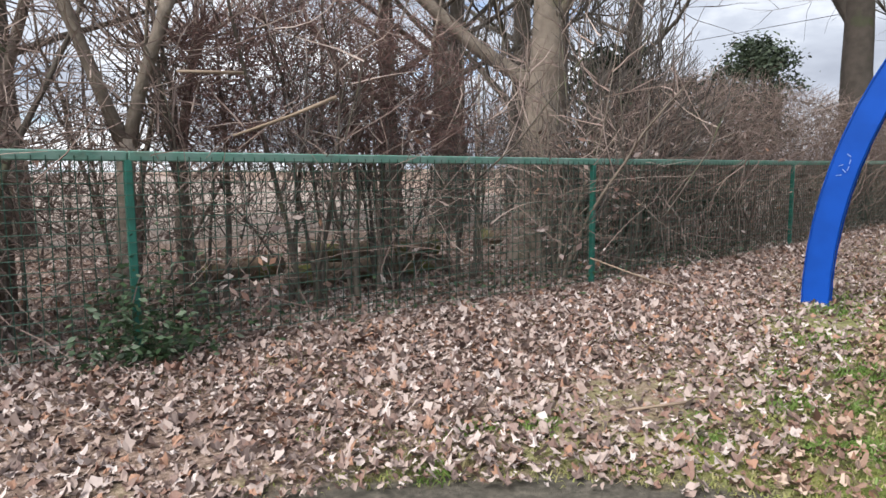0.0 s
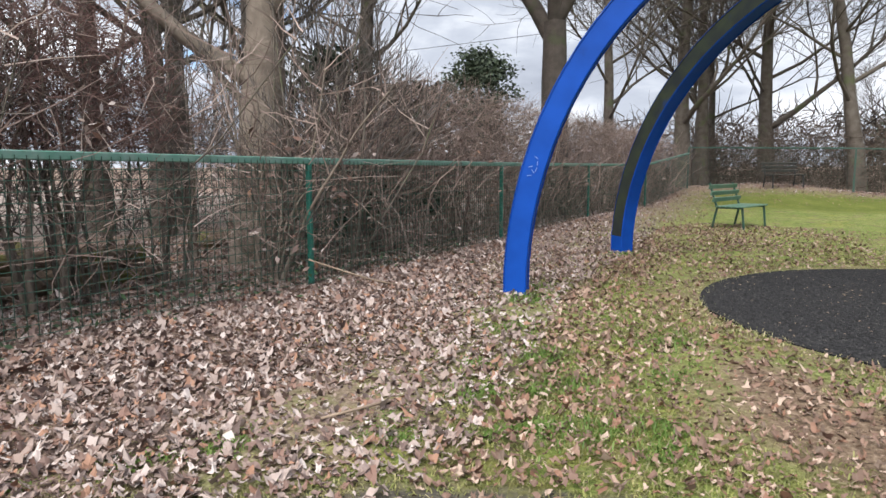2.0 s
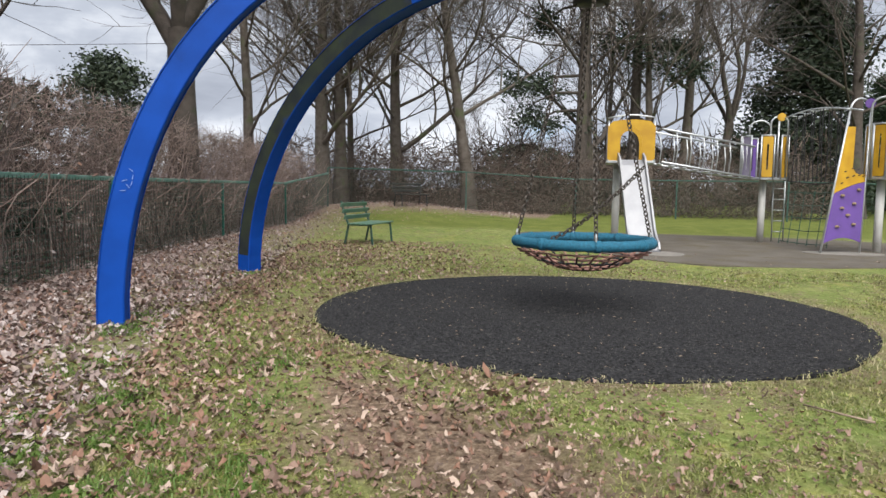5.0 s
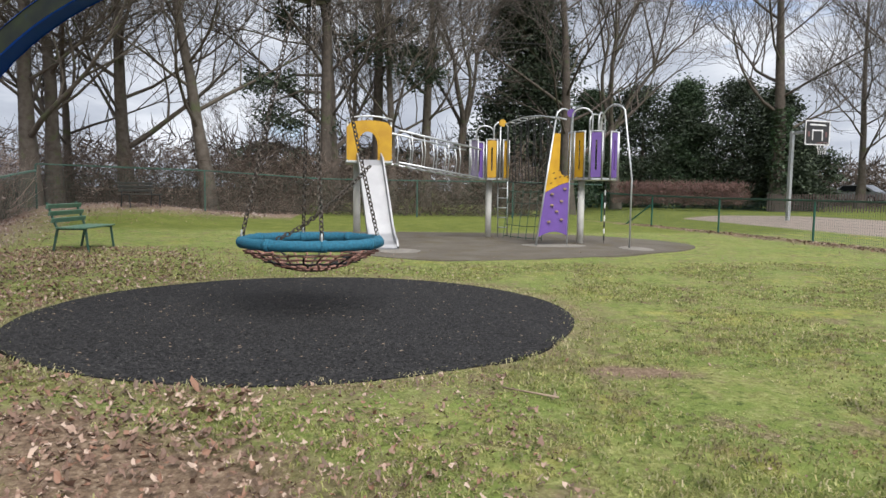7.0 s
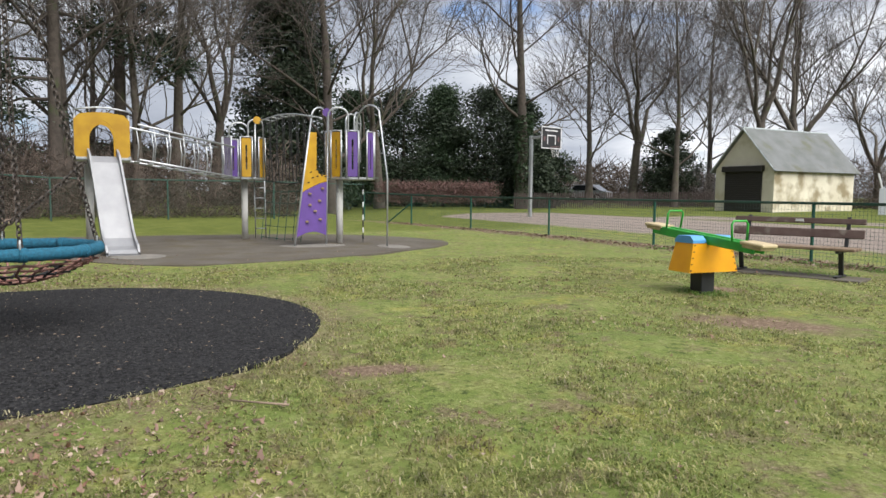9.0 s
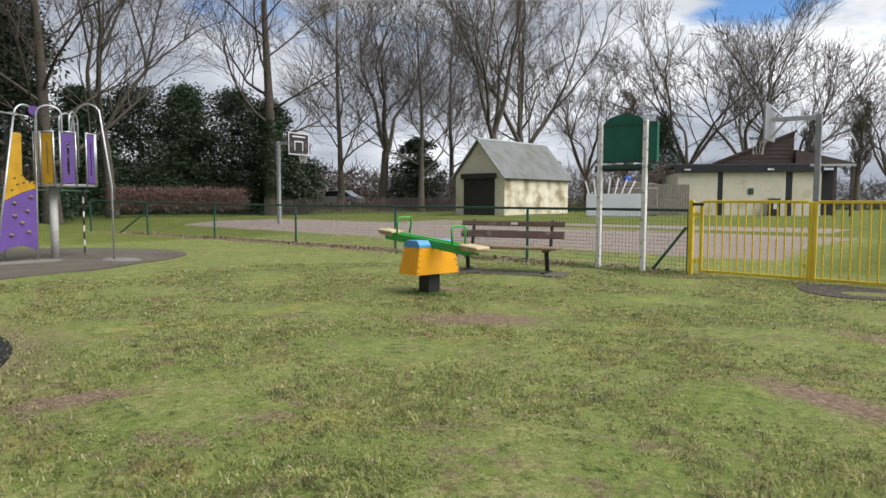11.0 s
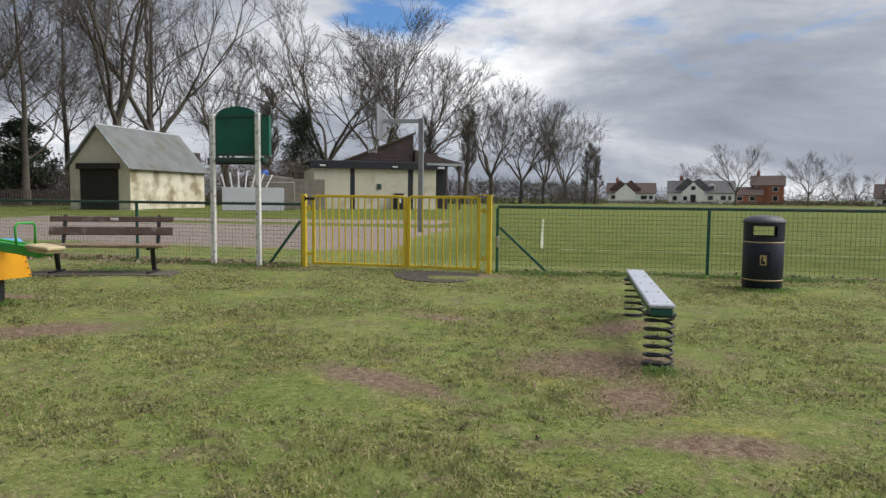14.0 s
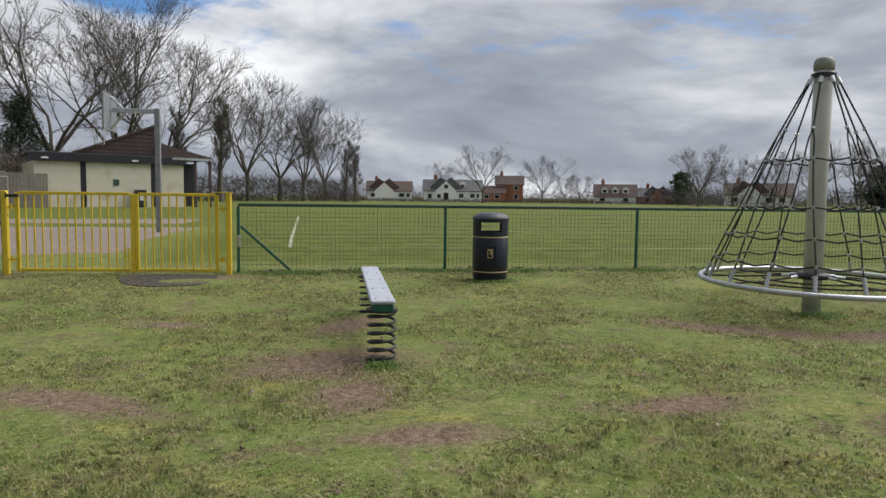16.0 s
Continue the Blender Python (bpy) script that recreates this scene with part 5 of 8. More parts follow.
# ---- litter bin ----
def litter_bin():
    w = thing("litter_bin", pose(2.37, 11.8, 0), "navy plastic litter bin with domed lid and gold bands", "litter bin")
    r = 0.285
    part("body", Build().lathe([(r * 0.95, -0.02), (r * 0.98, 0.02), (r * 0.95, 0.05), (r, 0.07), (r * 0.96, 0.11), (r, 0.13), (r, 0.72), (r * 0.95, 0.74), (r * 0.3, 0.745)], 32), BIN_NAVY, w, "", True)
    for z in (0.155, 0.715):
        part("band", Build().lathe([(r + 0.001, z - 0.009), (r + 0.005, z), (r + 0.001, z + 0.009)], 32), GOLD, w, "gold band", True)
    facing = math.atan2(0.9 - 11.8, 0.37 - 2.37)
    n, hood = 40, Build()
    for i in range(n):
        a0, a1 = 2 * math.pi * i / n, 2 * math.pi * (i + 1) / n
        mid = (a0 + a1) / 2
        open_here = min(abs((mid - facing + o + math.pi) % (2 * math.pi) - math.pi) for o in (0, math.pi)) < 0.62
        rows = [(0.74, 0.80), (0.955, 1.0)] if open_here else [(0.74, 1.0)]
        for za, zb in rows:
            q = [(rr * math.cos(a), rr * math.sin(a), z) for rr in (r, r - 0.025) for a, z in ((a0, za), (a1, za), (a1, zb), (a0, zb))]
            hood.add(q, [(0, 1, 2, 3), (7, 6, 5, 4), (3, 2, 6, 7), (0, 4, 5, 1), (0, 3, 7, 4), (1, 5, 6, 2)])
    part("hood", hood, BIN_NAVY, w)
    part("lid", Build().lathe([(r * 0.6, 0.995), (r + 0.012, 0.995), (r + 0.014, 1.015), (r * 0.97, 1.05), (r * 0.8, 1.085), (r * 0.5, 1.105), (r * 0.1, 1.112)], 32), BIN_LID, w, "greyish domed lid", True)
    m = Matrix.Rotation(facing + math.pi / 2, 4, "Z") @ Matrix.Translation((0, -r - 0.004, 0))
    part("sign_frame", Build().ring_plate(rounded(-0.095, 0.095, 0.33, 0.58, 0.015), rounded(-0.06, 0.06, 0.36, 0.55, 0.01), 0.012, m), BIN_NAVY, w)
    part("sign", Build().plate(rounded(-0.045, 0.045, 0.385, 0.53, 0.01), 0.01, m), GOLD, w, "gold sign with a dark emblem")
    part("emblem", Build().plate([(-0.03, 0.40), (0.03, 0.40), (0.03, 0.43), (-0.005, 0.45), (0.0, 0.50), (-0.03, 0.50)], 0.014, m), BLACK_PRINT, w)


litter_bin()


# ---- spring beam ----
def spring_beam():
    a, c = Vector((0.50, 6.28, 0)), Vector((0.40, 8.92, 0))
    way = (c - a).normalized()
    w = thing("spring_balance_beam", Matrix.Translation((a + c) / 2) @ Matrix.Rotation(math.atan2(way.y, way.x), 4, "Z"), "silver balance beam on coil springs over bare earth", "balance beam")
    half = (c - a).length / 2
    part("beam", Build().box((0, 0, 0.505), (2 * half, 0.2, 0.035), None, 0.01), BEAM_STEEL, w, "silvery metal plank")
    part("beam_frame", Build().box((0, 0, 0.455), (2 * half - 0.02, 0.17, 0.06), None, 0.008), GREEN_POST, w, "green edge channel")
    for x in (-half + 0.16, half - 0.16):
        pts = [(x + 0.11 * math.cos(t), 0.11 * math.sin(t), 0.0 + 0.42 * t / (2 * math.pi * 6)) for t in (2 * math.pi * k / 16 for k in range(16 * 6 + 1))]
        part("spring", Build().tube(pts, 0.012, 7), BLACK_METAL, w, "black coil spring", True)
        part("spring_plate", Build().lathe([(0.13, -0.01), (0.13, 0.012)], 20, (x, 0, 0.42)).lathe([(0.13, -0.01), (0.13, 0.015)], 20, (x, 0, 0.0)), BLACK_METAL, w)
    for i in range(5):
        for s in (-0.05, 0.05):
            part("stud", Build().lathe([(0.012, 0.0), (0.008, 0.008)], 8, (-half + 0.1 + (2 * half - 0.2) * i / 4, s, 0.522)), GALV, w)


spring_beam()


# ---- spinning net cone ----
def net_cone():
    w = thing("climbing_net_cone", pose(5.7, 8.48, 0), "black rope climbing cone round a grey pole on a steel ring", "climbing net")
    part("pole", Build().lathe([(0.104, -0.1), (0.104, 2.86), (0.098, 2.87), (0.098, 2.885)], 24), GREY_PLASTIC, w, "grey round pole", True)
    part("cap", Build().lathe([(0.09, 2.885), (0.112, 2.89), (0.114, 2.97), (0.104, 3.01), (0.08, 3.035), (0.03, 3.045)], 24), CAP_GREY, w, "dull grey-green cap", True)
    R, zr = 1.27, 0.40
    lean = Matrix.Rotation(radians(1.2), 4, "X")
    part("ring", Build().tube([lean @ Vector((R * math.cos(t), R * math.sin(t), zr)) for t in (2 * math.pi * k / 64 for k in range(64))], 0.032, 10, closed=True), GALV, w, "bright steel ring", True)
    part("hub", Build().lathe([(0.13, 0.42), (0.19, 0.43), (0.2, 0.47), (0.16, 0.50), (0.13, 0.50)], 24), BLACK_METAL, w, "black rotating hub", True)
    part("collar", Build().lathe([(0.1, 2.80), (0.135, 2.81), (0.135, 2.85), (0.1, 2.86)], 24), BLACK_METAL, w)
    n, zt = 8, 2.80

    def at_height(k, z):
        """The k-th of sixteen strands, which leave eight ropes in pairs."""
        v = (zt - z) / (zt - zr)
        t0 = 2 * math.pi * (k // 2) / n
        split = 0.0 if z > 2.15 else (2.15 - z) / (2.15 - zr)
        t = t0 + (1 if k % 2 else -1) * (math.pi / (2 * n)) * min(1.0, 0.25 + split * 0.9 if z < 2.15 else 0.0)
        r = 0.14 + (R - 0.05 - 0.14) * (v ** 0.92)
        return Vector((r * math.cos(t), r * math.sin(t), z))

    for k in range(n):
        p, q = at_height(2 * k, zt), at_height(2 * k, 2.17)
        part("main_rope", Build().tube([p, q], 0.011, 6), BLACK_ROPE, w)
        part("ferrule", Build().tube([p, p.lerp(q, 0.12)], 0.022, 8), GALV, w)
        part("ferrule", Build().tube([q.lerp(p, 0.04), q], 0.024, 8), GALV, w)
    for k in range(2 * n):
        pts = [at_height(k - k % 2, 2.17)] + [at_height(k, z) for z in (2.05, 1.84, 1.5, 1.2, 0.95, 0.66)] + [at_height(k, zr)]
        part("net_strand", Build().tube(pts, 0.0095, 6), BLACK_ROPE, w)
        part("ferrule", Build().tube([pts[-2].lerp(pts[-1], 0.35), pts[-1]], 0.02, 8), GALV, w)
    for z in (1.84, 1.29, 0.95, 0.66):
        loop, knots = [], Build()
        for k in range(2 * n):
            a, c = at_height(k, z), at_height((k + 1) % (2 * n), z)
            loop += [a, (a + c) / 2 * 1.0 - Vector((0, 0, 0.035))]
            part("rope_clip", Build().tube([a - Vector((0, 0, 0.018)), a + Vector((0, 0, 0.018))], 0.02, 6), GALV, w)
        part("ring_rope", Build().tube(loop, 0.010, 6, closed=True), BLACK_ROPE, w)
    for k in range(n):
        t = 2 * math.pi * k / n + 0.2
        part("spoke_rope", Build().tube([(0.2 * math.cos(t), 0.2 * math.sin(t), 0.46), (0.75 * math.cos(t), 0.75 * math.sin(t), 0.41), ((R - 0.03) * math.cos(t), (R - 0.03) * math.sin(t), zr)], 0.011, 6), BLACK_ROPE, w)
        part("ferrule", Build().tube([(0.24 * math.cos(t), 0.24 * math.sin(t), 0.457), (0.34 * math.cos(t), 0.34 * math.sin(t), 0.45)], 0.02, 8), GALV, w)
    for r in (0.55, 0.95):
        part("floor_rope", Build().tube([(r * math.cos(t), r * math.sin(t), 0.415) for t in (2 * math.pi * k / 24 for k in range(24))], 0.011, 6, closed=True), BLACK_ROPE, w)


net_cone()


# ---- basketball hoops ----
def hoop_stand(x, y, heading, label, detail):
    """A pole with an arm towards +x, a backboard and a ring."""
    z = level(x, y) - (0.34 if detail else 0.0)
    w = thing("basketball_hoop", pose(x, y, z, 0, 0, heading), label, "basketball hoop", "basketball hoops")
    part("pole", Build().box((0, 0, 1.75), (0.14, 0.14, 3.7), None, 0.012), DULL_STEEL if detail else GALV, w, "grey steel pole")
    part("arm", Build().box((0.55, 0, 3.52), (1.1, 0.1, 0.12), None, 0.01), GALV, w)
    part("brace", Build().tube([(0.75, 0, 3.5), (1.12, 0, 3.05)], 0.03, 8).tube([(0.75, 0, 3.5), (1.12, 0, 3.85)], 0.03, 8), GALV, w)
    board = part("backboard", Build().box((1.16, 0, 3.45), (0.05, 1.3, 0.95), None, 0.01), BLACK_METAL if not detail else DULL_STEEL, w, "weathered backboard")
    if not detail:
        for y0, z0, sy, sz in ((0, 3.90, 1.26, 0.04), (0, 3.0, 1.26, 0.04), (-0.62, 3.45, 0.04, 0.86), (0.62, 3.45, 0.04, 0.86), (0, 3.55, 0.5, 0.05), (-0.25, 3.37, 0.05, 0.4), (0.25, 3.37, 0.05, 0.4), (-0.45, 3.4, 0.1, 0.2), (0.45, 3.4, 0.1, 0.2), (0, 3.76, 0.8, 0.06)):
            part("marking", Build().box((1.19, y0, z0), (0.008, sy, sz)), RED_MARK if abs(y0) == 0.45 else WHITE_METAL, board)
    part("ring", Build().tube([(1.42 + 0.22 * math.cos(t), 0.22 * math.sin(t), 3.05) for t in (2 * math.pi * k / 20 for k in range(20))], 0.012, 6, closed=True), RED_MARK, w, "", True)
    net = Build()
    for k in range(10):
        t = 2 * math.pi * k / 10
        net.tube([(1.42 + 0.22 * math.cos(t), 0.22 * math.sin(t), 3.04), (1.42 + 0.14 * math.cos(t + 0.3), 0.14 * math.sin(t + 0.3), 2.8), (1.42 + 0.12 * math.cos(t), 0.12 * math.sin(t), 2.62)], 0.006, 4)
    part("net", net, WHITE_METAL, w)


hoop_stand(-26.1, 17.8, 12, "grey basketball hoop with a dark backboard and white markings", False)
hoop_stand(-5.12, 19.7, 186, "grey basketball hoop with a plain backboard seen from behind", True)


# ---- pitch markings ----
def line_mark(a, c, wide):
    a, c = Vector((*a, 0)), Vector((*c, 0))
    b, n = Build(), 12
    side = Vector((-(c - a).y, (c - a).x, 0)).normalized() * wide / 2
    for i in range(n):
        p, q = a.lerp(c, i / n), a.lerp(c, (i + 1) / n)
        zp, zq = level(p.x, p.y) + 0.03, level(q.x, q.y) + 0.03
        b.add([p - side + Vector((0, 0, zp)), p + side + Vector((0, 0, zp)), q + side + Vector((0, 0, zq)), q - side + Vector((0, 0, zq))], [(0, 3, 2, 1)])
    tagged(new("pitch_line", b.mesh("pitch_line", CHALK)), "worn white chalk line on the pitch", "pitch marking", kind="structure")


line_mark((-1.31, 16.1), (-2.6, 31.0), 0.075)
line_mark((-0.9, 16.1), (14.0, 16.3), 0.05)
line_mark((1.0, 21.0), (22.0, 21.5), 0.06)


# ---- buildings ----
def gable_roof(long, wide, eave, ridge, over=0.25, thick=0.08):
    """Two roof slopes over a box long in x and wide in y; the ridge runs along x."""
    halves = []
    for s in (-1, 1):
        run, rise = wide / 2 + over, (ridge - eave) * (wide / 2 + over) / (wide / 2)
        a = Vector((0, s * run, ridge - rise))
        b = Vector((0, 0, ridge))
        n = Vector((0, s * rise, run)).normalized() * thick
        vs = []
        for x in (-over, long + over):
            vs += [a + Vector((x, 0, 0)), b + Vector((x, 0, 0)), b + n + Vector((x, 0, 0)), a + n + Vector((x, 0, 0))]
        halves.append(Build().add(vs, [(0, 1, 2, 3), (7, 6, 5, 4), (0, 4, 5, 1), (1, 5, 6, 2), (2, 6, 7, 3), (3, 7, 4, 0)]))
    return halves


def gable_walls(long, wide, eave, ridge, thick=0.2):
    b = Build()
    b.box((long / 2, wide / 2 - thick / 2, eave / 2), (long, thick, eave)).box((long / 2, -wide / 2 + thick / 2, eave / 2), (long, thick, eave))
    for x in (thick / 2, long - thick / 2):
        b.plate([(-wide / 2 + thick + 0.002, 0), (wide / 2 - thick - 0.002, 0), (wide / 2 - thick - 0.002, eave), (wide / 2, eave), (0, ridge - 0.02), (-wide / 2, eave), (-wide / 2 + thick + 0.002, eave)], thick, Matrix.Translation((x, 0, 0)) @ Matrix.Rotation(math.pi / 2, 4, "Z"))
    return b


def shed():
    z = level(-27, 33)
    w = thing("garage_shed", pose(-26.85, 32.7, z - 0.02, 0, 0, 90), "cream rendered garage with steep mossy sheet roof and dark shutter", "shed")
    long, wide, eave, ridge = 7.0, 3.8, 2.4, 4.55
    part("wall", gable_walls(long, wide, eave, ridge), CREAM, w, "cream rendered wall")
    part("stained_wall", Build().box((long / 2, -wide / 2 - 0.012, eave / 2 - 0.05), (long - 0.02, 0.02, eave - 0.12)), CREAM_DIRTY, w, "stained cream side wall")
    for b in gable_roof(long, wide, eave, ridge, 0.2):
        part("roof_slope", b, ROOF_SHEET, w, "mossy grey roof sheet")
    part("ridge_cap", Build().tube([(-0.22, 0, ridge + 0.09), (long + 0.22, 0, ridge + 0.09)], 0.07, 8), ROOF_EDGE, w)
    for s in (-1, 1):
        run, rise = wide / 2 + 0.2, (ridge - eave) * (wide / 2 + 0.2) / (wide / 2)
        for x in (-0.22, long + 0.22):
            d = Vector((0, s * run, -rise))
            part("bargeboard", Build().box(Vector((x, 0, ridge + 0.06)) + d / 2, (0.05, 0.1, d.length), d.to_track_quat("Z", "X").to_matrix()), ROOF_EDGE, w, "pale metal edge")
    door = part("shutter", Build().box((-0.03, 0.0, 1.15), (0.06, 2.4, 2.3)), SHUTTER, w, "dark roller shutter, closed")
    for k in range(18):
        part("shutter_slat", Build().box((-0.065, 0.0, 0.1 + 0.12 * k), (0.02, 2.36, 0.1), None, 0.008), SHUTTER, door)
    part("shutter_box", Build().box((-0.12, 0, 2.38), (0.26, 2.65, 0.32), None, 0.02), SHUTTER, w)


shed()


def pavilion():
    z = level(-15, 42) - 0.02
    w = thing("pavilion", pose(-17.6, 40.2, z, 0, 0, 30.5), "low cream pavilion with black fascia and dark timber roof wedge", "pavilion")
    L, D = 7.9, 6.0
    for x0, x1 in ((0, 2.25), (2.55, 6.0), (6.35, L)):
        part("wall", Build().box(((x0 + x1) / 2, 0.1, 1.28), (x1 - x0, 0.2, 2.56)), CREAM, w, "cream rendered wall")
    part("wall", Build().box((0.1, D / 2 + 0.1, 1.28), (0.2, D - 0.2, 2.56)).box((L / 2, D, 1.28), (L, 0.2, 2.56)).box((L - 0.1, D / 2 + 0.1, 1.28), (0.2, D - 0.2, 2.56)), CREAM, w)
    for x in (2.4, 6.17):
        part("pillar", Build().box((x, 0.08, 1.28), (0.28, 0.16, 2.56)), FASCIA, w, "black pillar")
    part("fascia", Build().box((L / 2 - 0.1, -0.05, 2.78), (L + 0.3, 0.3, 0.44)), FASCIA, w, "black fascia board")
    part("flat_roof", Build().box((L / 2, D / 2, 3.03), (L + 0.4, D + 0.4, 0.06)), SLATE, w)
    for k, (x, zz) in enumerate(((0.5, 2.72), (5.1, 2.72))):
        part("lamp", Build().box((x, -0.23, zz), (0.35, 0.06, 0.1), None, 0.01), WHITE_METAL, w, "white bulkhead lamp")
    wedge = [(2.0, 3.06), (6.4, 3.06), (6.4, 4.85)]
    b = Build()
    b.plate(wedge, 3.5, Matrix.Translation((0, 1.9, 0)))
    part("roof_wedge", b, DARK_TIMBER, w, "dark timber roof wedge")
    for k in range(7):
        zz = 3.12 + 0.24 * k
        x0 = 2.0 + (zz + 0.1 - 3.06) * 4.4 / 1.79
        if x0 < 6.2:
            part("cladding_board", Build().box(((x0 + 6.38) / 2, 0.135, zz + 0.1), (6.38 - x0, 0.03, 0.2), Matrix.Rotation(0.06, 3, "X")), DARK_TIMBER, w)
    d = Vector((4.6, 0, 1.87))
    part("verge", Build().box(Vector((1.9, 0.1, 3.06)) + d / 2, (d.length, 0.2, 0.12), d.to_track_quat("X", "Z").to_matrix()), RED_TILE, w, "mossy tiled verge")
    low = [(6.45, 3.06), (9.7, 2.95), (9.7, 3.05), (6.45, 3.85)]
    part("porch_roof", Build().plate(low, 3.6, Matrix.Translation((0, 1.7, 0))), DARK_TIMBER, w, "dark tiled porch roof")
    part("gutter", Build().box((8.4, -0.15, 2.95), (2.4, 0.1, 0.14)), ROOF_EDGE, w, "grey gutter")
    for x in (8.6, 9.5):
        part("porch_post", Build().box((x, 0.0, 1.45), (0.14, 0.14, 2.9)), DARK_TIMBER, w)
    part("porch_back", Build().box((8.8, 3.2, 1.4), (1.6, 0.15, 2.8)), FASCIA, w, "dark porch back wall")
    part("sign", Build().box((4.1, -0.02, 1.45), (0.3, 0.04, 0.35)), GREEN_DARK, w, "small green sign")
    bin_ob = thing("wheeled_bin", pose(-17.6, 40.2, z) @ pose(0, 0, 0, 0, 0, 30.5) @ pose(5.3, -0.4, 0), "dark wheeled bin with a white notice", "bin")
    part("bin_body", Build().box((0, 0, 0.5), (0.55, 0.6, 0.95), None, 0.03), BLACK_METAL, bin_ob)
    part("bin_lid", Build().box((0, -0.02, 1.01), (0.6, 0.66, 0.06), None, 0.02), BLACK_METAL, bin_ob)
    part("notice", Build().box((0.0, -0.305, 0.6), (0.2, 0.01, 0.35)), WHITE_METAL, bin_ob, "white notice")


pavilion()


def heap():
    """Stored panels, poles and a board fence between the garage and the pavilion."""
    z = level(-18, 33)
    single("leaning_board", Build().box((0, 0, 0.65), (3.2, 0.08, 1.25), Matrix.Rotation(radians(-6), 3, "X"), 0.01), PALE_BOARD, pose(-18.3, 33.95, z, 0, 0, 28.5), "pale grey metal panel stored leaning outdoors", "board")
    for k in range(7):
        a = radians(-24 + 8 * k)
        single("white_pole", Build().tube([(0, 0, 0), (1.5 * math.sin(a), 0.15 * k, 2.2 * math.cos(a))], 0.045, 6), WHITE_METAL, pose(-20.0 + 0.18 * k, 34.6 + 0.1 * k, z), "white plastic pole stacked upright", "pole", "stacked poles")
    f = thing("board_fence", pose(-18.7, 38.2, level(-18.5, 38.2), 0, 0, 34), "grey weathered close-board timber fence", "fence")
    for k in range(26):
        part("board", Build().box((0.145 * k - 1.2, 0.01 * (k % 2), 0.9), (0.135, 0.02, 1.8 + 0.02 * (k % 3)), None, 0.004), FENCE_WOOD, f)
    for zz in (0.4, 1.4):
        part("fence_rail", Build().box((0.6, 0.05, zz), (3.8, 0.05, 0.08)), FENCE_WOOD, f)
    single("tarp_bundle", Build().lathe([(0.1, 0), (0.2, 0.08), (0.22, 0.25), (0.15, 0.36), (0.05, 0.4)], 10), TARP, pose(-19.25, 37.0, level(-19.2, 37.0) + 1.9), "bundled bright blue tarpaulin on the store", "tarpaulin")
    single("stored_crate", Build().box((0, 0, 0.8), (2.6, 1.6, 1.6), None, 0.05).box((0.3, 0, 1.75), (1.8, 1.2, 0.35), Matrix.Rotation(0.1, 3, "Y"), 0.04), FENCE_WOOD, pose(-19.0, 37.3, level(-19, 37), 0, 0, 30), "grey timber crate stored beside the garage", "crate")


heap()


def house(x, y, z, heading, long, deep, eave, ridge, wall, roof, label, windows, front_gable=0.0, chimney=True, dormers=0):
    """The front faces -y of its own axes; the ridge runs along x."""
    w = thing("house", pose(x, y, z, 0, 0, heading) @ Matrix.Diagonal((1, 1, 0.82, 1)), label, "house", "far houses")
    b = gable_walls(long, deep, eave, ridge)
    b.v = [Vector(p) - Vector((long / 2, 0, 0)) for p in b.v]
    part("wall", b, wall, w)
    for h in gable_roof(long, deep, eave, ridge, 0.3, 0.15):
        h.v = [Vector(p) - Vector((long / 2, 0, 0)) for p in h.v]
        part("roof_slope", h, roof, w)
    front = -deep / 2
    if front_gable:
        g = front_gable
        gx = -long * 0.12
        top = eave + (ridge - eave) * 0.85
        part("gable_wing", Build().plate([(gx - g / 2, 0), (gx + g / 2, 0), (gx + g / 2, eave), (gx, top), (gx - g / 2, eave)], 1.2, Matrix.Translation((0, front - 0.4, 0))), wall, w)
        for s in (-1, 1):
            d = Vector((s * (g / 2 + 0.2), 0, -(top - eave) * (g / 2 + 0.2) / (g / 2)))
            part("gable_roof", Build().box(Vector((gx, front + 0.4, top + 0.06)) + d / 2, (0.14, 3.0, d.length), d.to_track_quat("Z", "Y").to_matrix()), roof, w)
        front -= 1.0
    for wx, wz, ww, wh in windows:
        y0 = front if front_gable and abs(wx + long * 0.12) < front_gable / 2 else -deep / 2
        q = part("window", Build().ring_plate(rounded(wx - ww / 2, wx + ww / 2, wz, wz + wh, 0.02, 1), rounded(wx - ww / 2 + 0.1, wx + ww / 2 - 0.1, wz + 0.1, wz + wh - 0.1, 0.01, 1), 0.08, Matrix.Translation((0, y0 - 0.02, 0))), WHITE_METAL, w)
        part("pane", Build().box((wx, y0 - 0.012, wz + wh / 2), (ww - 0.18, 0.05, wh - 0.18)), GLASS_DARK, q)
    for k in range(dormers):
        dx = -long / 2 + long * (k + 1) / (dormers + 1)
        dz = eave + (ridge - eave) * 0.25
        dm = part("dormer", Build().box((dx, -deep / 2 + deep * 0.2, dz + 0.5), (1.3, 1.6, 1.1)).plate([(dx - 0.85, dz + 1.0), (dx + 0.85, dz + 1.0), (dx, dz + 1.6)], 2.0, Matrix.Translation((0, -deep / 2 + deep * 0.22, 0))), WHITE_WALL, w)
        part("pane", Build().box((dx, -deep / 2 + deep * 0.2 - 0.81, dz + 0.5), (0.8, 0.04, 0.7)), GLASS_DARK, dm)
    if chimney:
        part("chimney", Build().box((-long * 0.3, 0.3, ridge + 0.4), (0.7, 0.7, 1.7)).lathe([(0.12, 0), (0.12, 0.4)], 8, (-long * 0.3, 0.3, ridge + 1.25)), BRICK_R, w, "brick chimney")


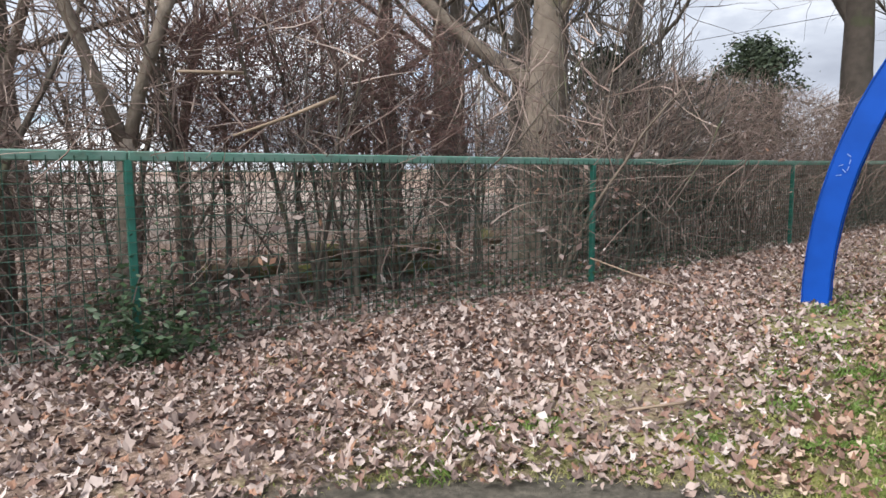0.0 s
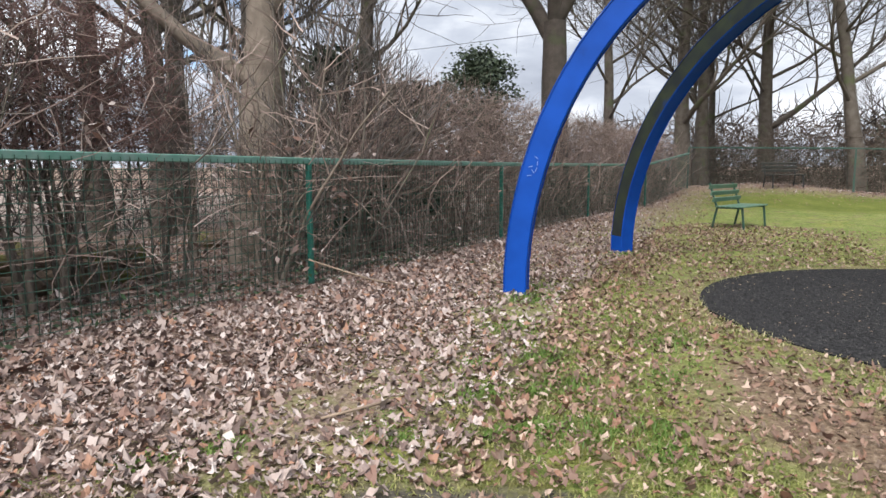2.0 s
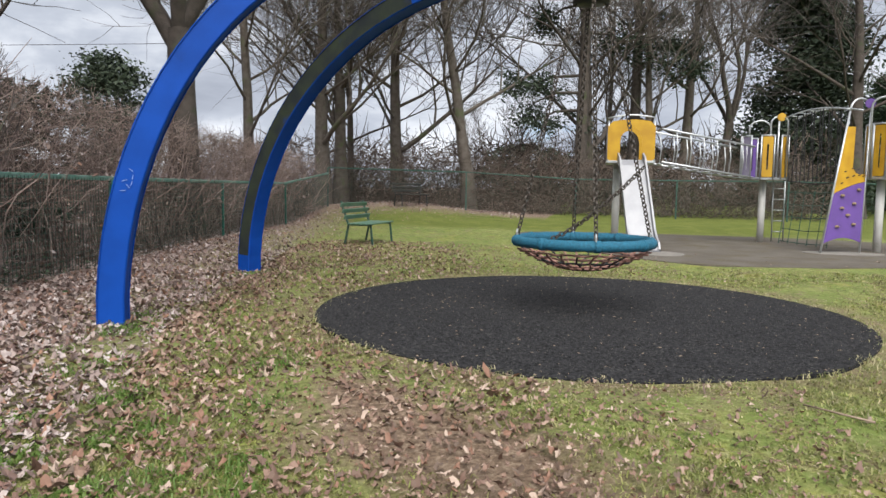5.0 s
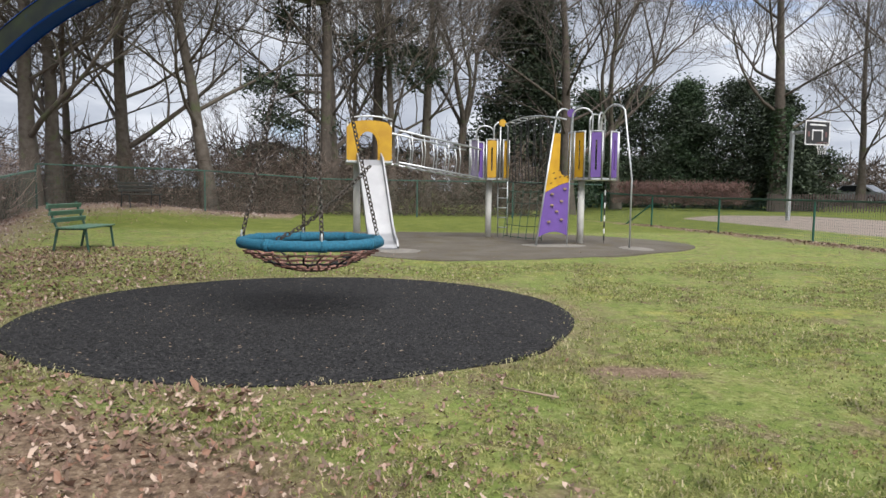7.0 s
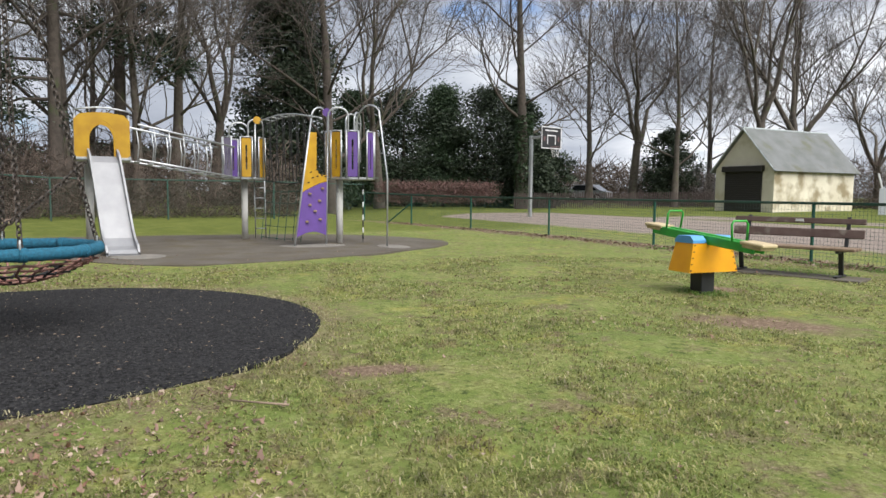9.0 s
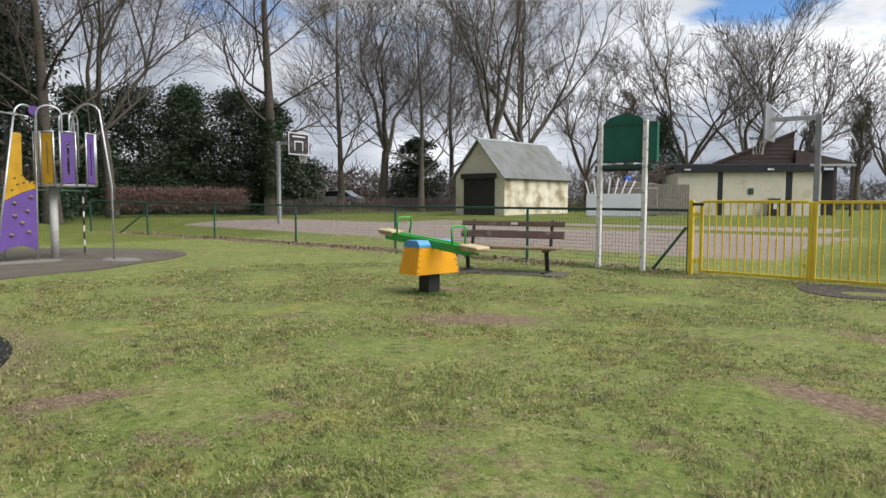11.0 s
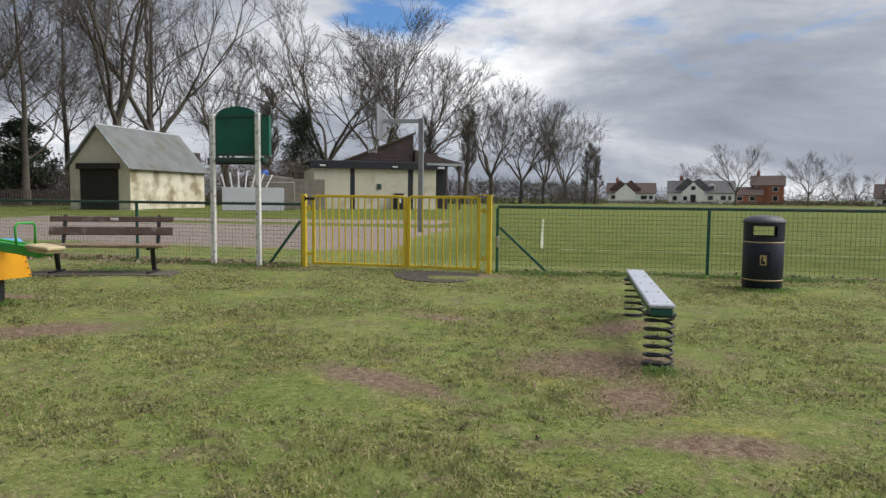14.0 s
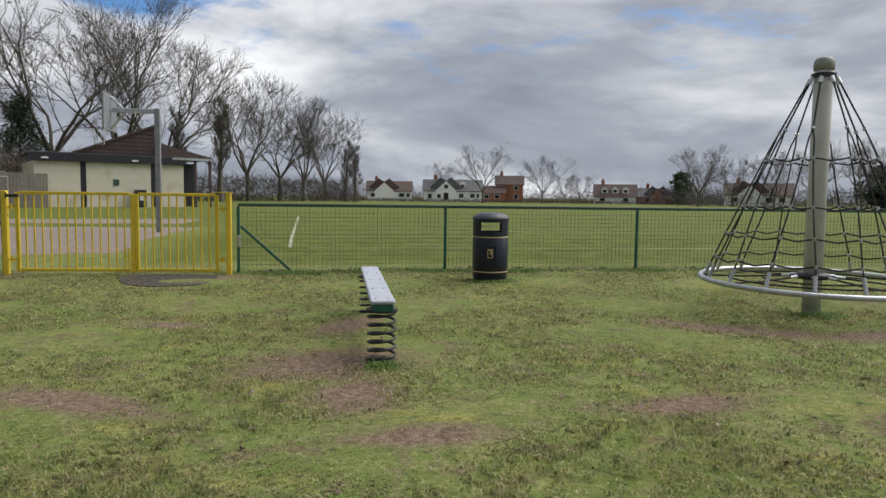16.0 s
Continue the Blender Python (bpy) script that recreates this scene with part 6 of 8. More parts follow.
house(5.3, 152, 0.3, -2, 9.6, 7, 2.7, 5.2, WHITE_WALL, RED_TILE, "white cottage with a dark red tiled roof", [(-3.6, 1.0, 1.0, 1.1), (2.6, 1.0, 1.4, 1.1), (4.0, 1.0, 0.9, 1.1)], 4.0, True, 1)
house(19.2, 151, 0.3, -6, 12.6, 8, 2.9, 5.8, WHITE_WALL, SLATE, "long white house with slate roof and front gable", [(-5.0, 0.8, 1.0, 1.3), (-3.0, 0.8, 0.9, 1.2), (-1.5, 3.4, 1.0, 1.1), (-1.5, 0.4, 1.2, 2.0), (1.8, 1.0, 1.1, 1.2), (4.2, 1.0, 1.1, 1.2), (5.4, 1.0, 0.7, 1.2)], 4.4, True, 2)
house(33.5, 158, 0.3, -12, 6.2, 6.5, 5.0, 7.4, BRICK_R, RED_TILE, "tall red brick house with tiled roof", [(-1.8, 0.9, 1.1, 1.4), (1.5, 0.9, 1.1, 1.4), (-1.8, 3.3, 1.1, 1.2), (1.5, 3.3, 1.1, 1.2)], 0, True, 0)
house(29.0, 156, 0.3, -12, 6.0, 5, 2.5, 4.4, BRICK_R, RED_TILE, "low red brick wing with tiled roof", [(-1.2, 0.9, 1.2, 1.2), (1.2, 0.9, 1.2, 1.2)], 0, False, 0)
house(53.5, 143, 0.3, -20, 8.6, 7, 2.0, 5.0, WHITE_WALL, RED_TILE, "white bungalow with a deep brown tiled roof", [(-2.6, 0.6, 1.2, 1.0), (2.2, 0.6, 1.2, 1.0)], 0, True, 3)
house(66.0, 146, 0.3, -24, 12.0, 7, 1.9, 4.2, BRICK_R, SLATE, "dark roofed bungalow among bare trees", [(-3.6, 0.6, 1.4, 1.0), (2.8, 0.6, 1.4, 1.0)], 3.2, True, 0)
house(73.5, 122, 0.3, -30, 11.5, 7, 2.6, 5.2, WHITE_WALL, RED_TILE, "white house with a brown tiled roof and gable", [(-4.0, 0.9, 1.2, 1.2), (1.8, 0.9, 1.2, 1.2), (4.0, 0.9, 1.2, 1.2)], 4.0, True, 1)
house(-46.0, 62.0, 0.5, 38, 10, 7, 3.0, 6.2, BRICK_R, RED_TILE, "brown roofed brick house among bare trees", [(-3.0, 1.0, 1.2, 1.2), (2.5, 1.0, 1.2, 1.2)], 0, True, 0)


def car(x, y, heading, mat, label):
    w = thing("parked_car", pose(x, y, level(x, y) + 0.25, 0, 0, heading), label, "car", "parked cars")
    side = [(-2.1, 0.35), (-2.0, 0.75), (-1.25, 0.88), (-0.75, 1.38), (0.75, 1.42), (1.55, 0.92), (2.05, 0.8), (2.1, 0.35)]
    part("body", Build().plate(side, 1.65), mat, w)
    part("window_band", Build().plate([(-1.1, 0.9), (-0.7, 1.32), (0.7, 1.36), (1.3, 0.92)], 1.67), GLASS_DARK, w, "dark side windows")
    for wx in (-1.3, 1.3):
        for s in (-1, 1):
            t = part("wheel", Build().plate([(wx + 0.32 * math.cos(a), 0.32 + 0.32 * math.sin(a)) for a in (2 * math.pi * k / 16 for k in range(16))], 0.2, Matrix.Translation((0, s * 0.76, 0))), TYRE, w)
            part("rim", Build().plate([(wx + 0.19 * math.cos(a), 0.32 + 0.19 * math.sin(a)) for a in (2 * math.pi * k / 12 for k in range(12))], 0.21, Matrix.Translation((0, s * 0.765, 0))), GALV, t)


car(-46.6, 37.8, 28, CAR_PAINT, "pale grey parked car behind the low bank")


# ---- trees and hedges ----
def branch_points(rnd, p, d, length, n, wander, lift):
    pts, step = [p.copy()], length / n
    for _ in range(n):
        d = (d + Vector((rnd.gauss(0, wander), rnd.gauss(0, wander), rnd.gauss(0, wander * 0.7) + lift))).normalized()
        p = p + d * step
        pts.append(p.copy())
    return pts, d


def grow_tree(seed, tall, girth, clear=0.25, limbs=9, spread=0.75, lift=0.07, levels=4, forks=6, twig=0.011, lean=(0, 0), pollard=False, slim=False):
    """Trunk and limbs as one mesh build, fine twigs as another. Sizes in metres."""
    rnd = random.Random(seed)
    wood, fine = Build(), Build()

    def taper(r0, r1, n):
        return [r0 + (r1 - r0) * k / n for k in range(n + 1)]

    def grow(p, d, length, r, lev):
        n = 5 if lev < 3 else 3
        pts, end = branch_points(rnd, p, d, length, n, 0.11 + 0.02 * lev, lift * (1 if lev < 3 else 0.7))
        tip = max(r * 0.3, twig * 0.6)
        if lev <= 2 and not slim:
            wood.tube(pts, taper(r, tip, n), 6 if lev == 1 else 5, caps=False)
        else:
            fine.tube(pts, taper(max(r, twig), twig * 0.5, n), 3, caps=False)
        if lev >= levels:
            return
        kids = forks if lev < 3 else 4
        for k in range(kids):
            v = 0.25 + 0.75 * (k + rnd.random()) / kids
            i = min(int(v * n), n - 1)
            q = pts[i].lerp(pts[i + 1], v * n - i)
            along = (pts[i + 1] - pts[i]).normalized()
            side = along.orthogonal().normalized()
            side = (Matrix.Rotation(rnd.uniform(0, 6.28), 3, along) @ side)
            nd = (along * rnd.uniform(0.5, 1.0) + side * rnd.uniform(0.45, 0.9) + Vector((0, 0, 0.24))).normalized()
            grow(q, nd, length * (rnd.uniform(0.5, 0.78) if lev < 2 else rnd.uniform(0.6, 0.92)) * (1.12 - 0.4 * v), max(r * 0.5 * (1.1 - 0.5 * v), twig), lev + 1)

    n = 9
    pts, r0 = [Vector((0, 0, -0.3))], girth / 2
    d = Vector((lean[0], lean[1], 1)).normalized()
    p = pts[0]
    stem = tall * 0.8
    for k in range(n):
        d = (d + Vector((rnd.gauss(0, 0.035), rnd.gauss(0, 0.035), 0.03))).normalized()
        p = p + d * stem / n
        pts.append(p.copy())
    end_r = r0 * 0.16
    rad = taper(r0, end_r, n)
    rad[0], rad[1] = r0 * 1.45, r0 * 1.08
    wood.tube(pts, rad, 10, caps=False)
    for k in range(limbs):
        v = clear + (1 - clear) * (k + 0.5 * rnd.random()) / limbs
        i = min(int(v * n), n - 1)
        q = pts[i].lerp(pts[i + 1], v * n - i)
        a = 2.4 * k + rnd.uniform(-0.4, 0.4)
        nd = Vector((math.cos(a) * spread, math.sin(a) * spread, rnd.uniform(0.25, 0.7))).normalized()
        long = tall * rnd.uniform(0.22, 0.36) * (1.2 - 0.55 * v)
        grow(q, nd, long * (0.5 if pollard else 1.0), rad[i] * rnd.uniform(0.24, 0.40), 1)
    return wood, fine


def fan_tree(seed, tall, girth, fork_at, limbs=4, levels=6, open_up=0.42, twig=0.012, lean=(0, 0)):
    """A short trunk that splits again and again into rising limbs, ending in a haze of fine twigs."""
    rnd = random.Random(seed)
    wood, fine = Build(), Build()
    first = tall * (1 - fork_at) / 3.35

    def turned(d, angle):
        side = Matrix.Rotation(rnd.uniform(0, 6.28), 3, d) @ d.orthogonal().normalized()
        return (d * math.cos(angle) + side * math.sin(angle) + Vector((0, 0, 0.10))).normalized()

    def grow(p, d, length, r, lev):
        n = 4 if lev < 3 else 3 if lev < 5 else 2
        pts, end = branch_points(rnd, p, d, length, n, 0.085 + 0.012 * lev, 0.035)
        thin = max(r * 0.66, twig * 0.5)
        rad = [r + (thin - r) * k / n for k in range(n + 1)]
        (wood if lev < 4 else fine).tube(pts, rad, 7 if lev < 2 else 5 if lev < 4 else 3, caps=False)
        if lev >= levels:
            return
        for _ in range(3 if lev > 2 or rnd.random() < 0.45 else 2):
            grow(pts[-1], turned(end, rnd.uniform(0.22, 0.62)), length * rnd.uniform(0.66, 0.86), max(thin * rnd.uniform(0.7, 0.95), twig * 0.6), lev + 1)
        for _ in range(2 if lev > 1 else 1):
            k = rnd.randint(1, n - 1)
            grow(pts[k], turned((pts[k + 1] - pts[k]).normalized(), rnd.uniform(0.6, 1.05)), length * rnd.uniform(0.42, 0.66), max(rad[k] * 0.42, twig * 0.6), lev + 2 if lev + 2 <= levels else levels)

    stem = tall * fork_at
    d = Vector((lean[0], lean[1], 1)).normalized()
    pts, d = branch_points(rnd, Vector((0, 0, -0.3)), d, stem + 0.3, 7, 0.03, 0.02)
    r0 = girth / 2
    rad = [r0 * (1.0 - 0.28 * k / 7) for k in range(8)]
    rad[0], rad[1] = r0 * 1.4, r0 * 1.06
    wood.tube(pts, rad, 11, caps=False)
    for k in range(limbs):
        a = 2 * math.pi * k / limbs + rnd.uniform(-0.4, 0.4)
        nd = Vector((math.cos(a) * open_up, math.sin(a) * open_up, 1)).normalized()
        at = pts[-1] if k < 2 else pts[-2].lerp(pts[-1], rnd.uniform(0.2, 0.9))
        grow(at, nd, first * rnd.uniform(0.85, 1.1), r0 * rnd.uniform(0.4, 0.58), 1)
    return wood, fine


def bare_tree(name_m, builds, bark, label, group="bare trees"):
    w = thing("bare_tree", name_m, label, "tree", group)
    part("trunk", builds[0], bark, w, "", True)
    tagged(part("crown", builds[1], TWIG, w), kind="stuff")
    return w


KINDS = [
    grow_tree(11, 20, 0.72, 0.24, 13, 0.85, 0.06, forks=6),
    grow_tree(12, 21, 0.66, 0.17, 20, 0.75, 0.05, forks=6),
    fan_tree(13, 20, 0.70, 0.27, 4, 6, 0.5, 0.014),
    grow_tree(14, 18, 0.46, 0.2, 17, 0.7, 0.06, forks=6),
    fan_tree(15, 19, 0.78, 0.25, 3, 6, 0.42, 0.013),
    fan_tree(16, 13.0, 0.5, 0.2, 5, 6, 0.62, 0.016),
    grow_tree(17, 11, 0.6, 0.25, 18, 0.5, 0.16, levels=3, forks=8, twig=0.022, pollard=True),
]
PROTO = {}


def plant(kind, x, y, size=1.0, turn=0.0, bark=None, label="tall bare deciduous tree with grey-brown bark", lean=0.0, group="bare trees"):
    bark = bark or BARK
    m = pose(x, y, level(x, y), lean, 0, turn) @ Matrix.Scale(size, 4)
    key = (kind, bark.name)
    if key not in PROTO:
        PROTO[key] = bare_tree(m, KINDS[kind], bark, label, group)
        ob = PROTO[key]
    else:
        ob = copy_thing(PROTO[key], m)
        ob.matrix_basis = m
    return tagged(ob, label, "tree", group)


# behind the hedge and the far corner
plant(4, -14.7, -9.6, 1.0, 20, BARK_DARK, "large forked bare tree with dark trunk behind the hedge")
plant(1, -28.3, -11.77, 1.0, 40, BARK)
plant(1, -30.2, -11.66, 0.95, 190, BARK)
plant(1, -33.0, -9.7, 1.05, 80, BARK)
plant(3, -30.6, -5.73, 1.25, 15, BARK, "slim leaning bare tree beyond the back fence", 7)
plant(5, -48.0, -6.6, 0.62, 0, BARK, "small round-crowned bare tree in the distance")
plant(3, -24.0, -13.0, 1.0, 70, BARK)
plant(3, -36.5, -13.5, 1.0, 10, BARK)
plant(1, -34.8, -0.6, 1.1, 130, BARK_DARK)
plant(3, -36.6, 2.3, 1.1, 20, BARK)
plant(0, -38.4, 4.25, 0.95, 240, BARK)
plant(2, -40.4, 6.4, 0.85, 300, BARK_DARK)
plant(3, -45.0, 0.5, 1.0, 220, BARK)
plant(1, -38.6, 12.7, 1.1, 60, BARK_DARK)
plant(2, -43.2, 17.5, 1.0, 150, BARK, "wide forked bare tree with pale mossy bark")
plant(0, -38.6, 25.9, 1.2, 100, BARK_DARK, "large spreading bare tree with an ivy-clad trunk")
plant(3, -43.0, 35.0, 1.15, 0, BARK)
plant(4, -40.9, 37.7, 1.0, 210, BARK)
plant(3, -35.4, 36.4, 1.0, 90, BARK)
plant(2, -32.7, 41.6, 1.1, 10, BARK)
plant(4, -33.4, 46.0, 1.05, 140, BARK)
plant(3, -40.4, 45.4, 1.1, 330, BARK)
plant(0, -36.0, 49.0, 1.05, 250, BARK)
plant(5, -29.5, 50.0, 1.1, 40, BARK)
plant(6, -30.8, 59.2, 1.15, 70, BARK, "pollarded bare tree with stubby upright limbs")
plant(5, -29.4, 69.8, 1.68, 120, BARK)
plant(5, -24.5, 72.0, 1.62, 200, BARK)
plant(5, -20.7, 76.0, 1.45, 300, BARK)
plant(6, -17.8, 70.0, 0.95, 10, BARK, "pollarded bare tree with stubby upright limbs")
plant(6, -15.2, 76.0, 1.15, 60, BARK, "pollarded bare tree with stubby upright limbs")
plant(5, -14.0, 86.0, 1.3, 30, BARK)
plant(5, -11.0, 92.0, 1.15, 260, BARK)
plant(5, -8.4, 96.0, 1.1, 170, BARK)
plant(5, -5.6, 101.0, 1.05, 20, BARK)
plant(6, -2.9, 104.0, 0.95, 100, BARK, "clipped pollard tree with a dense upright crown")
plant(6, -1.5, 106.0, 0.9, 200, BARK, "clipped pollard tree with a dense upright crown")
for x, y, s, turn in ((17.7, 152, 0.7, 0), (21.4, 124, 0.85, 60), (32.5, 124, 0.72, 120), (41.0, 138, 0.5, 40), (44.5, 139, 0.5, 80), (52.6, 104, 0.8, 200), (63, 112, 0.7, 20), (68, 108, 0.75, 120), (72, 104, 0.8, 210), (76, 98, 0.85, 300), (82, 100, 0.9, 33), (88, 95, 1.0, 78), (60, 118, 0.6, 160)):
    plant(5, x, y, s, turn, BARK, "round-crowned bare tree across the playing field", group="far trees")
# the close trunks behind the wire fence
plant(1, -5.0, -7.95, 0.85, 310, BARK_PALE, "thick pale-barked bare tree among saplings behind the fence")
plant(3, -5.4, -13.5, 0.9, 15, BARK)
plant(3, -6.0, -12.4, 0.85, 75, BARK)
plant(3, -7.2, -13.9, 1.0, 260, BARK)
plant(3, 3.5, -12.0, 0.9, 170, BARK)
plant(3, 1.2, -13.5, 0.9, 100, BARK)
plant(1, -11.0, -17.0, 1.0, 250, BARK)
plant(0, -16.5, -18.5, 1.0, 350, BARK)


def saplings():
    """Slim stems and cut shrubs crowding behind the wire fence."""
    rnd = random.Random(5)
    base = [grow_tree(40 + k, 4.6, 0.085, 0.15, 10, 0.55, 0.1, levels=3, forks=5, twig=0.007, slim=True) for k in range(3)]
    protos = []
    for k, b in enumerate(base):
        w = thing("sapling", pose(-5.75 - 0.5 * k, -7.5 - 0.2 * k, 0, 0, 0, 60 * k), "slim bare sapling behind the wire fence", "sapling", "saplings")
        part("trunk", b[0], BARK, w, "", True)
        tagged(part("crown", b[1], TWIG, w), kind="stuff")
        protos.append(w)
    for k in range(20):
        s = rnd.uniform(-3.5, 11.0)
        off = rnd.uniform(0.5, 3.2)
        x = 1.0 - s
        y = float(np.interp(-x, [-p[0] for p in HEDGE_LINE], [p[1] for p in HEDGE_LINE])) - off
        m = pose(x, y, 0, rnd.uniform(-9, 9), rnd.uniform(-9, 9), rnd.uniform(0, 360)) @ Matrix.Scale(rnd.uniform(0.55, 1.05), 4)
        ob = copy_thing(protos[k % 3], m)
        ob.matrix_basis = m
    # stout cut stems with a fork
    for x, y, tall, a in ((-0.02, -6.05, 2.6, 0), (0.85, -7.2, 2.9, 160), (1.25, -6.6, 2.6, 80), (1.9, -7.3, 3.0, 220), (-0.6, -7.6, 2.5, 300), (2.6, -6.7, 2.5, 10)):
        w = thing("cut_shrub", pose(x, y, 0, 0, 0, a), "old cut-back shrub with a forked pale stem", "shrub", "cut shrubs")
        b, t = Build(), Build()
        r2 = random.Random(int(tall * 100) + a)
        b.tube([(0, 0, -0.1), (0.02, 0.02, tall * 0.35), (-0.02, 0, tall * 0.6)], [0.085, 0.06, 0.062], 9)
        for s in (-1, 1):
            q = [(-0.02, 0, tall * 0.57), (s * 0.12, 0.03, tall * 0.72), (s * 0.3, 0.05, tall * 0.93), (s * 0.36, 0.02, tall)]
            b.tube(q, [0.05, 0.045, 0.042, 0.06], 8)
            for j in range(26):
                d = Vector((r2.gauss(0, 0.7) + s * 0.3, r2.gauss(0, 0.7), r2.uniform(0.1, 1.0))).normalized()
                pts, _ = branch_points(r2, Vector(q[-1]), d, r2.uniform(0.4, 1.3), 4, 0.2, 0.05)
                t.tube(pts, [0.014, 0.012, 0.009, 0.007, 0.004], 4, caps=False)
        part("trunk", b, BARK_PALE, w, "", True)
        tagged(part("shoot_tangle", t, HEDGE_DARK, w), kind="stuff")


saplings()


def strands(name, spots, count, long, thin, mat, label, category, seed, up=0.3, side=1.0, n=4):
    """Tangles of thin twigs. spots(rnd) gives a start point."""
    rnd = random.Random(seed)
    b = Build()
    for _ in range(count):
        p = spots(rnd)
        d = Vector((rnd.gauss(0, side), rnd.gauss(0, side), rnd.gauss(up, 0.6))).normalized()
        pts, _ = branch_points(rnd, p, d, rnd.uniform(*long), n, 0.22, 0.03)
        r = rnd.uniform(*thin)
        b.tube(pts, [r * (1 - 0.75 * k / n) for k in range(n + 1)], 3, caps=False)
    ob = new(name, b.mesh(name, mat))
    return tagged(ob, label, category, kind="stuff")


def along(line, s):
    for (ax, ay), (bx, by) in zip(line, line[1:]):
        n = math.hypot(bx - ax, by - ay)
        if s < n:
            return Vector((ax + (bx - ax) * s / n, ay + (by - ay) * s / n, 0)), Vector((by - ay, ax - bx, 0)) / n
        s -= n
    return Vector((*line[-1], 0)), Vector((0, -1, 0))


def hedge_spot(lo, hi, near, far, top, low=0.05):
    def spot(rnd):
        s = rnd.uniform(lo, hi)
        p, right = along(HEDGE_LINE, s)
        off = -rnd.uniform(near, far)
        t = top(s) if callable(top) else top
        return p + right * off + Vector((0, 0, rnd.uniform(low, t)))
    return spot


def hedge_top(s):
    """Height of the hedge along the fence: a clipped lump, a gap of stems, then the long hedge."""
    return float(np.interp(s, [0, 3, 4.6, 5.6, 6.4, 7.6, 8.3, 10.2, 11.0, 12.0, 18, 24, 30], [2.2, 2.0, 1.9, 2.5, 2.75, 2.55, 1.7, 1.5, 2.3, 2.62, 2.6, 2.5, 2.4]))


strands("hedge_twigs", hedge_spot(11, 30, 0.08, 1.3, lambda s: hedge_top(s) - 0.2), 3300, (0.22, 0.75), (0.003, 0.008), HEDGE_DARK, "tangle of brown leafless hedge twigs behind the wire fence", "hedge", 21, 0.35)
strands("thin_hedge_twigs", hedge_spot(0, 11.5, 0.08, 1.6, lambda s: hedge_top(s) + 0.2, 0.15), 2300, (0.25, 0.9), (0.003, 0.008), HEDGE_DARK, "sparse brown leafless twigs behind the wire fence", "hedge", 35, 0.45)
strands("old_shrub_twigs", hedge_spot(1.5, 5.2, 0.3, 1.8, 2.9, 0.5), 1300, (0.3, 1.0), (0.003, 0.009), HEDGE_DARK, "tangled bare shrub twigs behind the wire fence", "hedge", 38, 0.5)
strands("hedge_stems", hedge_spot(11, 30, 0.1, 1.2, 0.3, -0.05), 520, (1.4, 2.5), (0.008, 0.02), HEDGE_DARK, "upright brown hedge stems behind the wire fence", "hedge", 22, 2.4, 0.35, 6)


def coppice():
    """Many-stemmed shrubs rising behind the wire, each from one stool."""
    rnd = random.Random(61)
    for k in range(17):
        s0 = 0.9 + 0.66 * k + rnd.uniform(-0.2, 0.2)
        p, right = along(HEDGE_LINE, s0)
        p = p - right * rnd.uniform(0.25, 1.5)
        w = thing("coppiced_shrub", Matrix.Translation(p), "many-stemmed bare shrub behind the wire fence", "shrub", "coppiced shrubs")
        b, t = Build(), Build()
        for _ in range(rnd.randint(5, 9)):
            a, r = rnd.uniform(0, 6.28), rnd.uniform(0.012, 0.034)
            d = Vector((math.cos(a) * rnd.uniform(0.05, 0.32), math.sin(a) * rnd.uniform(0.05, 0.32), 1)).normalized()
            tall = rnd.uniform(1.9, 4.4)
            pts, _ = branch_points(rnd, Vector((0.12 * math.cos(a), 0.12 * math.sin(a), -0.05)), d, tall, 8, 0.12, 0.03)
            b.tube(pts, [r * (1 - 0.75 * q / 8) for q in range(9)], 6, caps=False)
            for _ in range(7):
                v = rnd.uniform(2.2, 7.9)
                q = pts[int(v)].lerp(pts[int(v) + 1], v - int(v))
                e = Vector((rnd.gauss(0, 0.7), rnd.gauss(0, 0.7), rnd.uniform(0.2, 1.0))).normalized()
                tw, _ = branch_points(rnd, q, e, rnd.uniform(0.3, 1.1), 4, 0.17, 0.05)
                t.tube(tw, [0.009, 0.007, 0.006, 0.004, 0.003], 3, caps=False)
        part("stem", b, BARK if k % 3 else BARK_PALE, w, "", True)
        tagged(part("crown", t, HEDGE_DARK, w), kind="stuff")


coppice()


def log_pile():
    """Old mossy logs lying behind the wire."""
    rnd = random.Random(19)
    for x, y, z, turn, long, r in ((-2.3, -7.6, 0.13, 8, 1.5, 0.13), (-3.0, -7.9, 0.12, -12, 1.2, 0.12), (-2.6, -7.75, 0.35, -4, 1.6, 0.11), (-1.2, -8.2, 0.14, 25, 1.1, 0.14), (-5.6, -8.4, 0.13, 5, 1.3, 0.13), (-5.1, -8.5, 0.33, -10, 1.1, 0.1)):
        b = Build()
        pts = [Vector((long * (k / 6 - 0.5), rnd.gauss(0, 0.02), rnd.gauss(0, 0.015))) for k in range(7)]
        b.tube(pts, [r * rnd.uniform(0.9, 1.06) for _ in range(7)], 12)
        for _ in range(2):
            k = rnd.randint(1, 5)
            b.tube([pts[k], pts[k] + Vector((0.05, rnd.uniform(-0.2, 0.2), r + 0.08))], [r * 0.4, r * 0.28], 8)
        single("log", b, LOG_BARK, pose(x, y, z + level(x, y), 0, 0, turn), "mossy cut log lying behind the wire fence", "log", "logs", smooth=True)


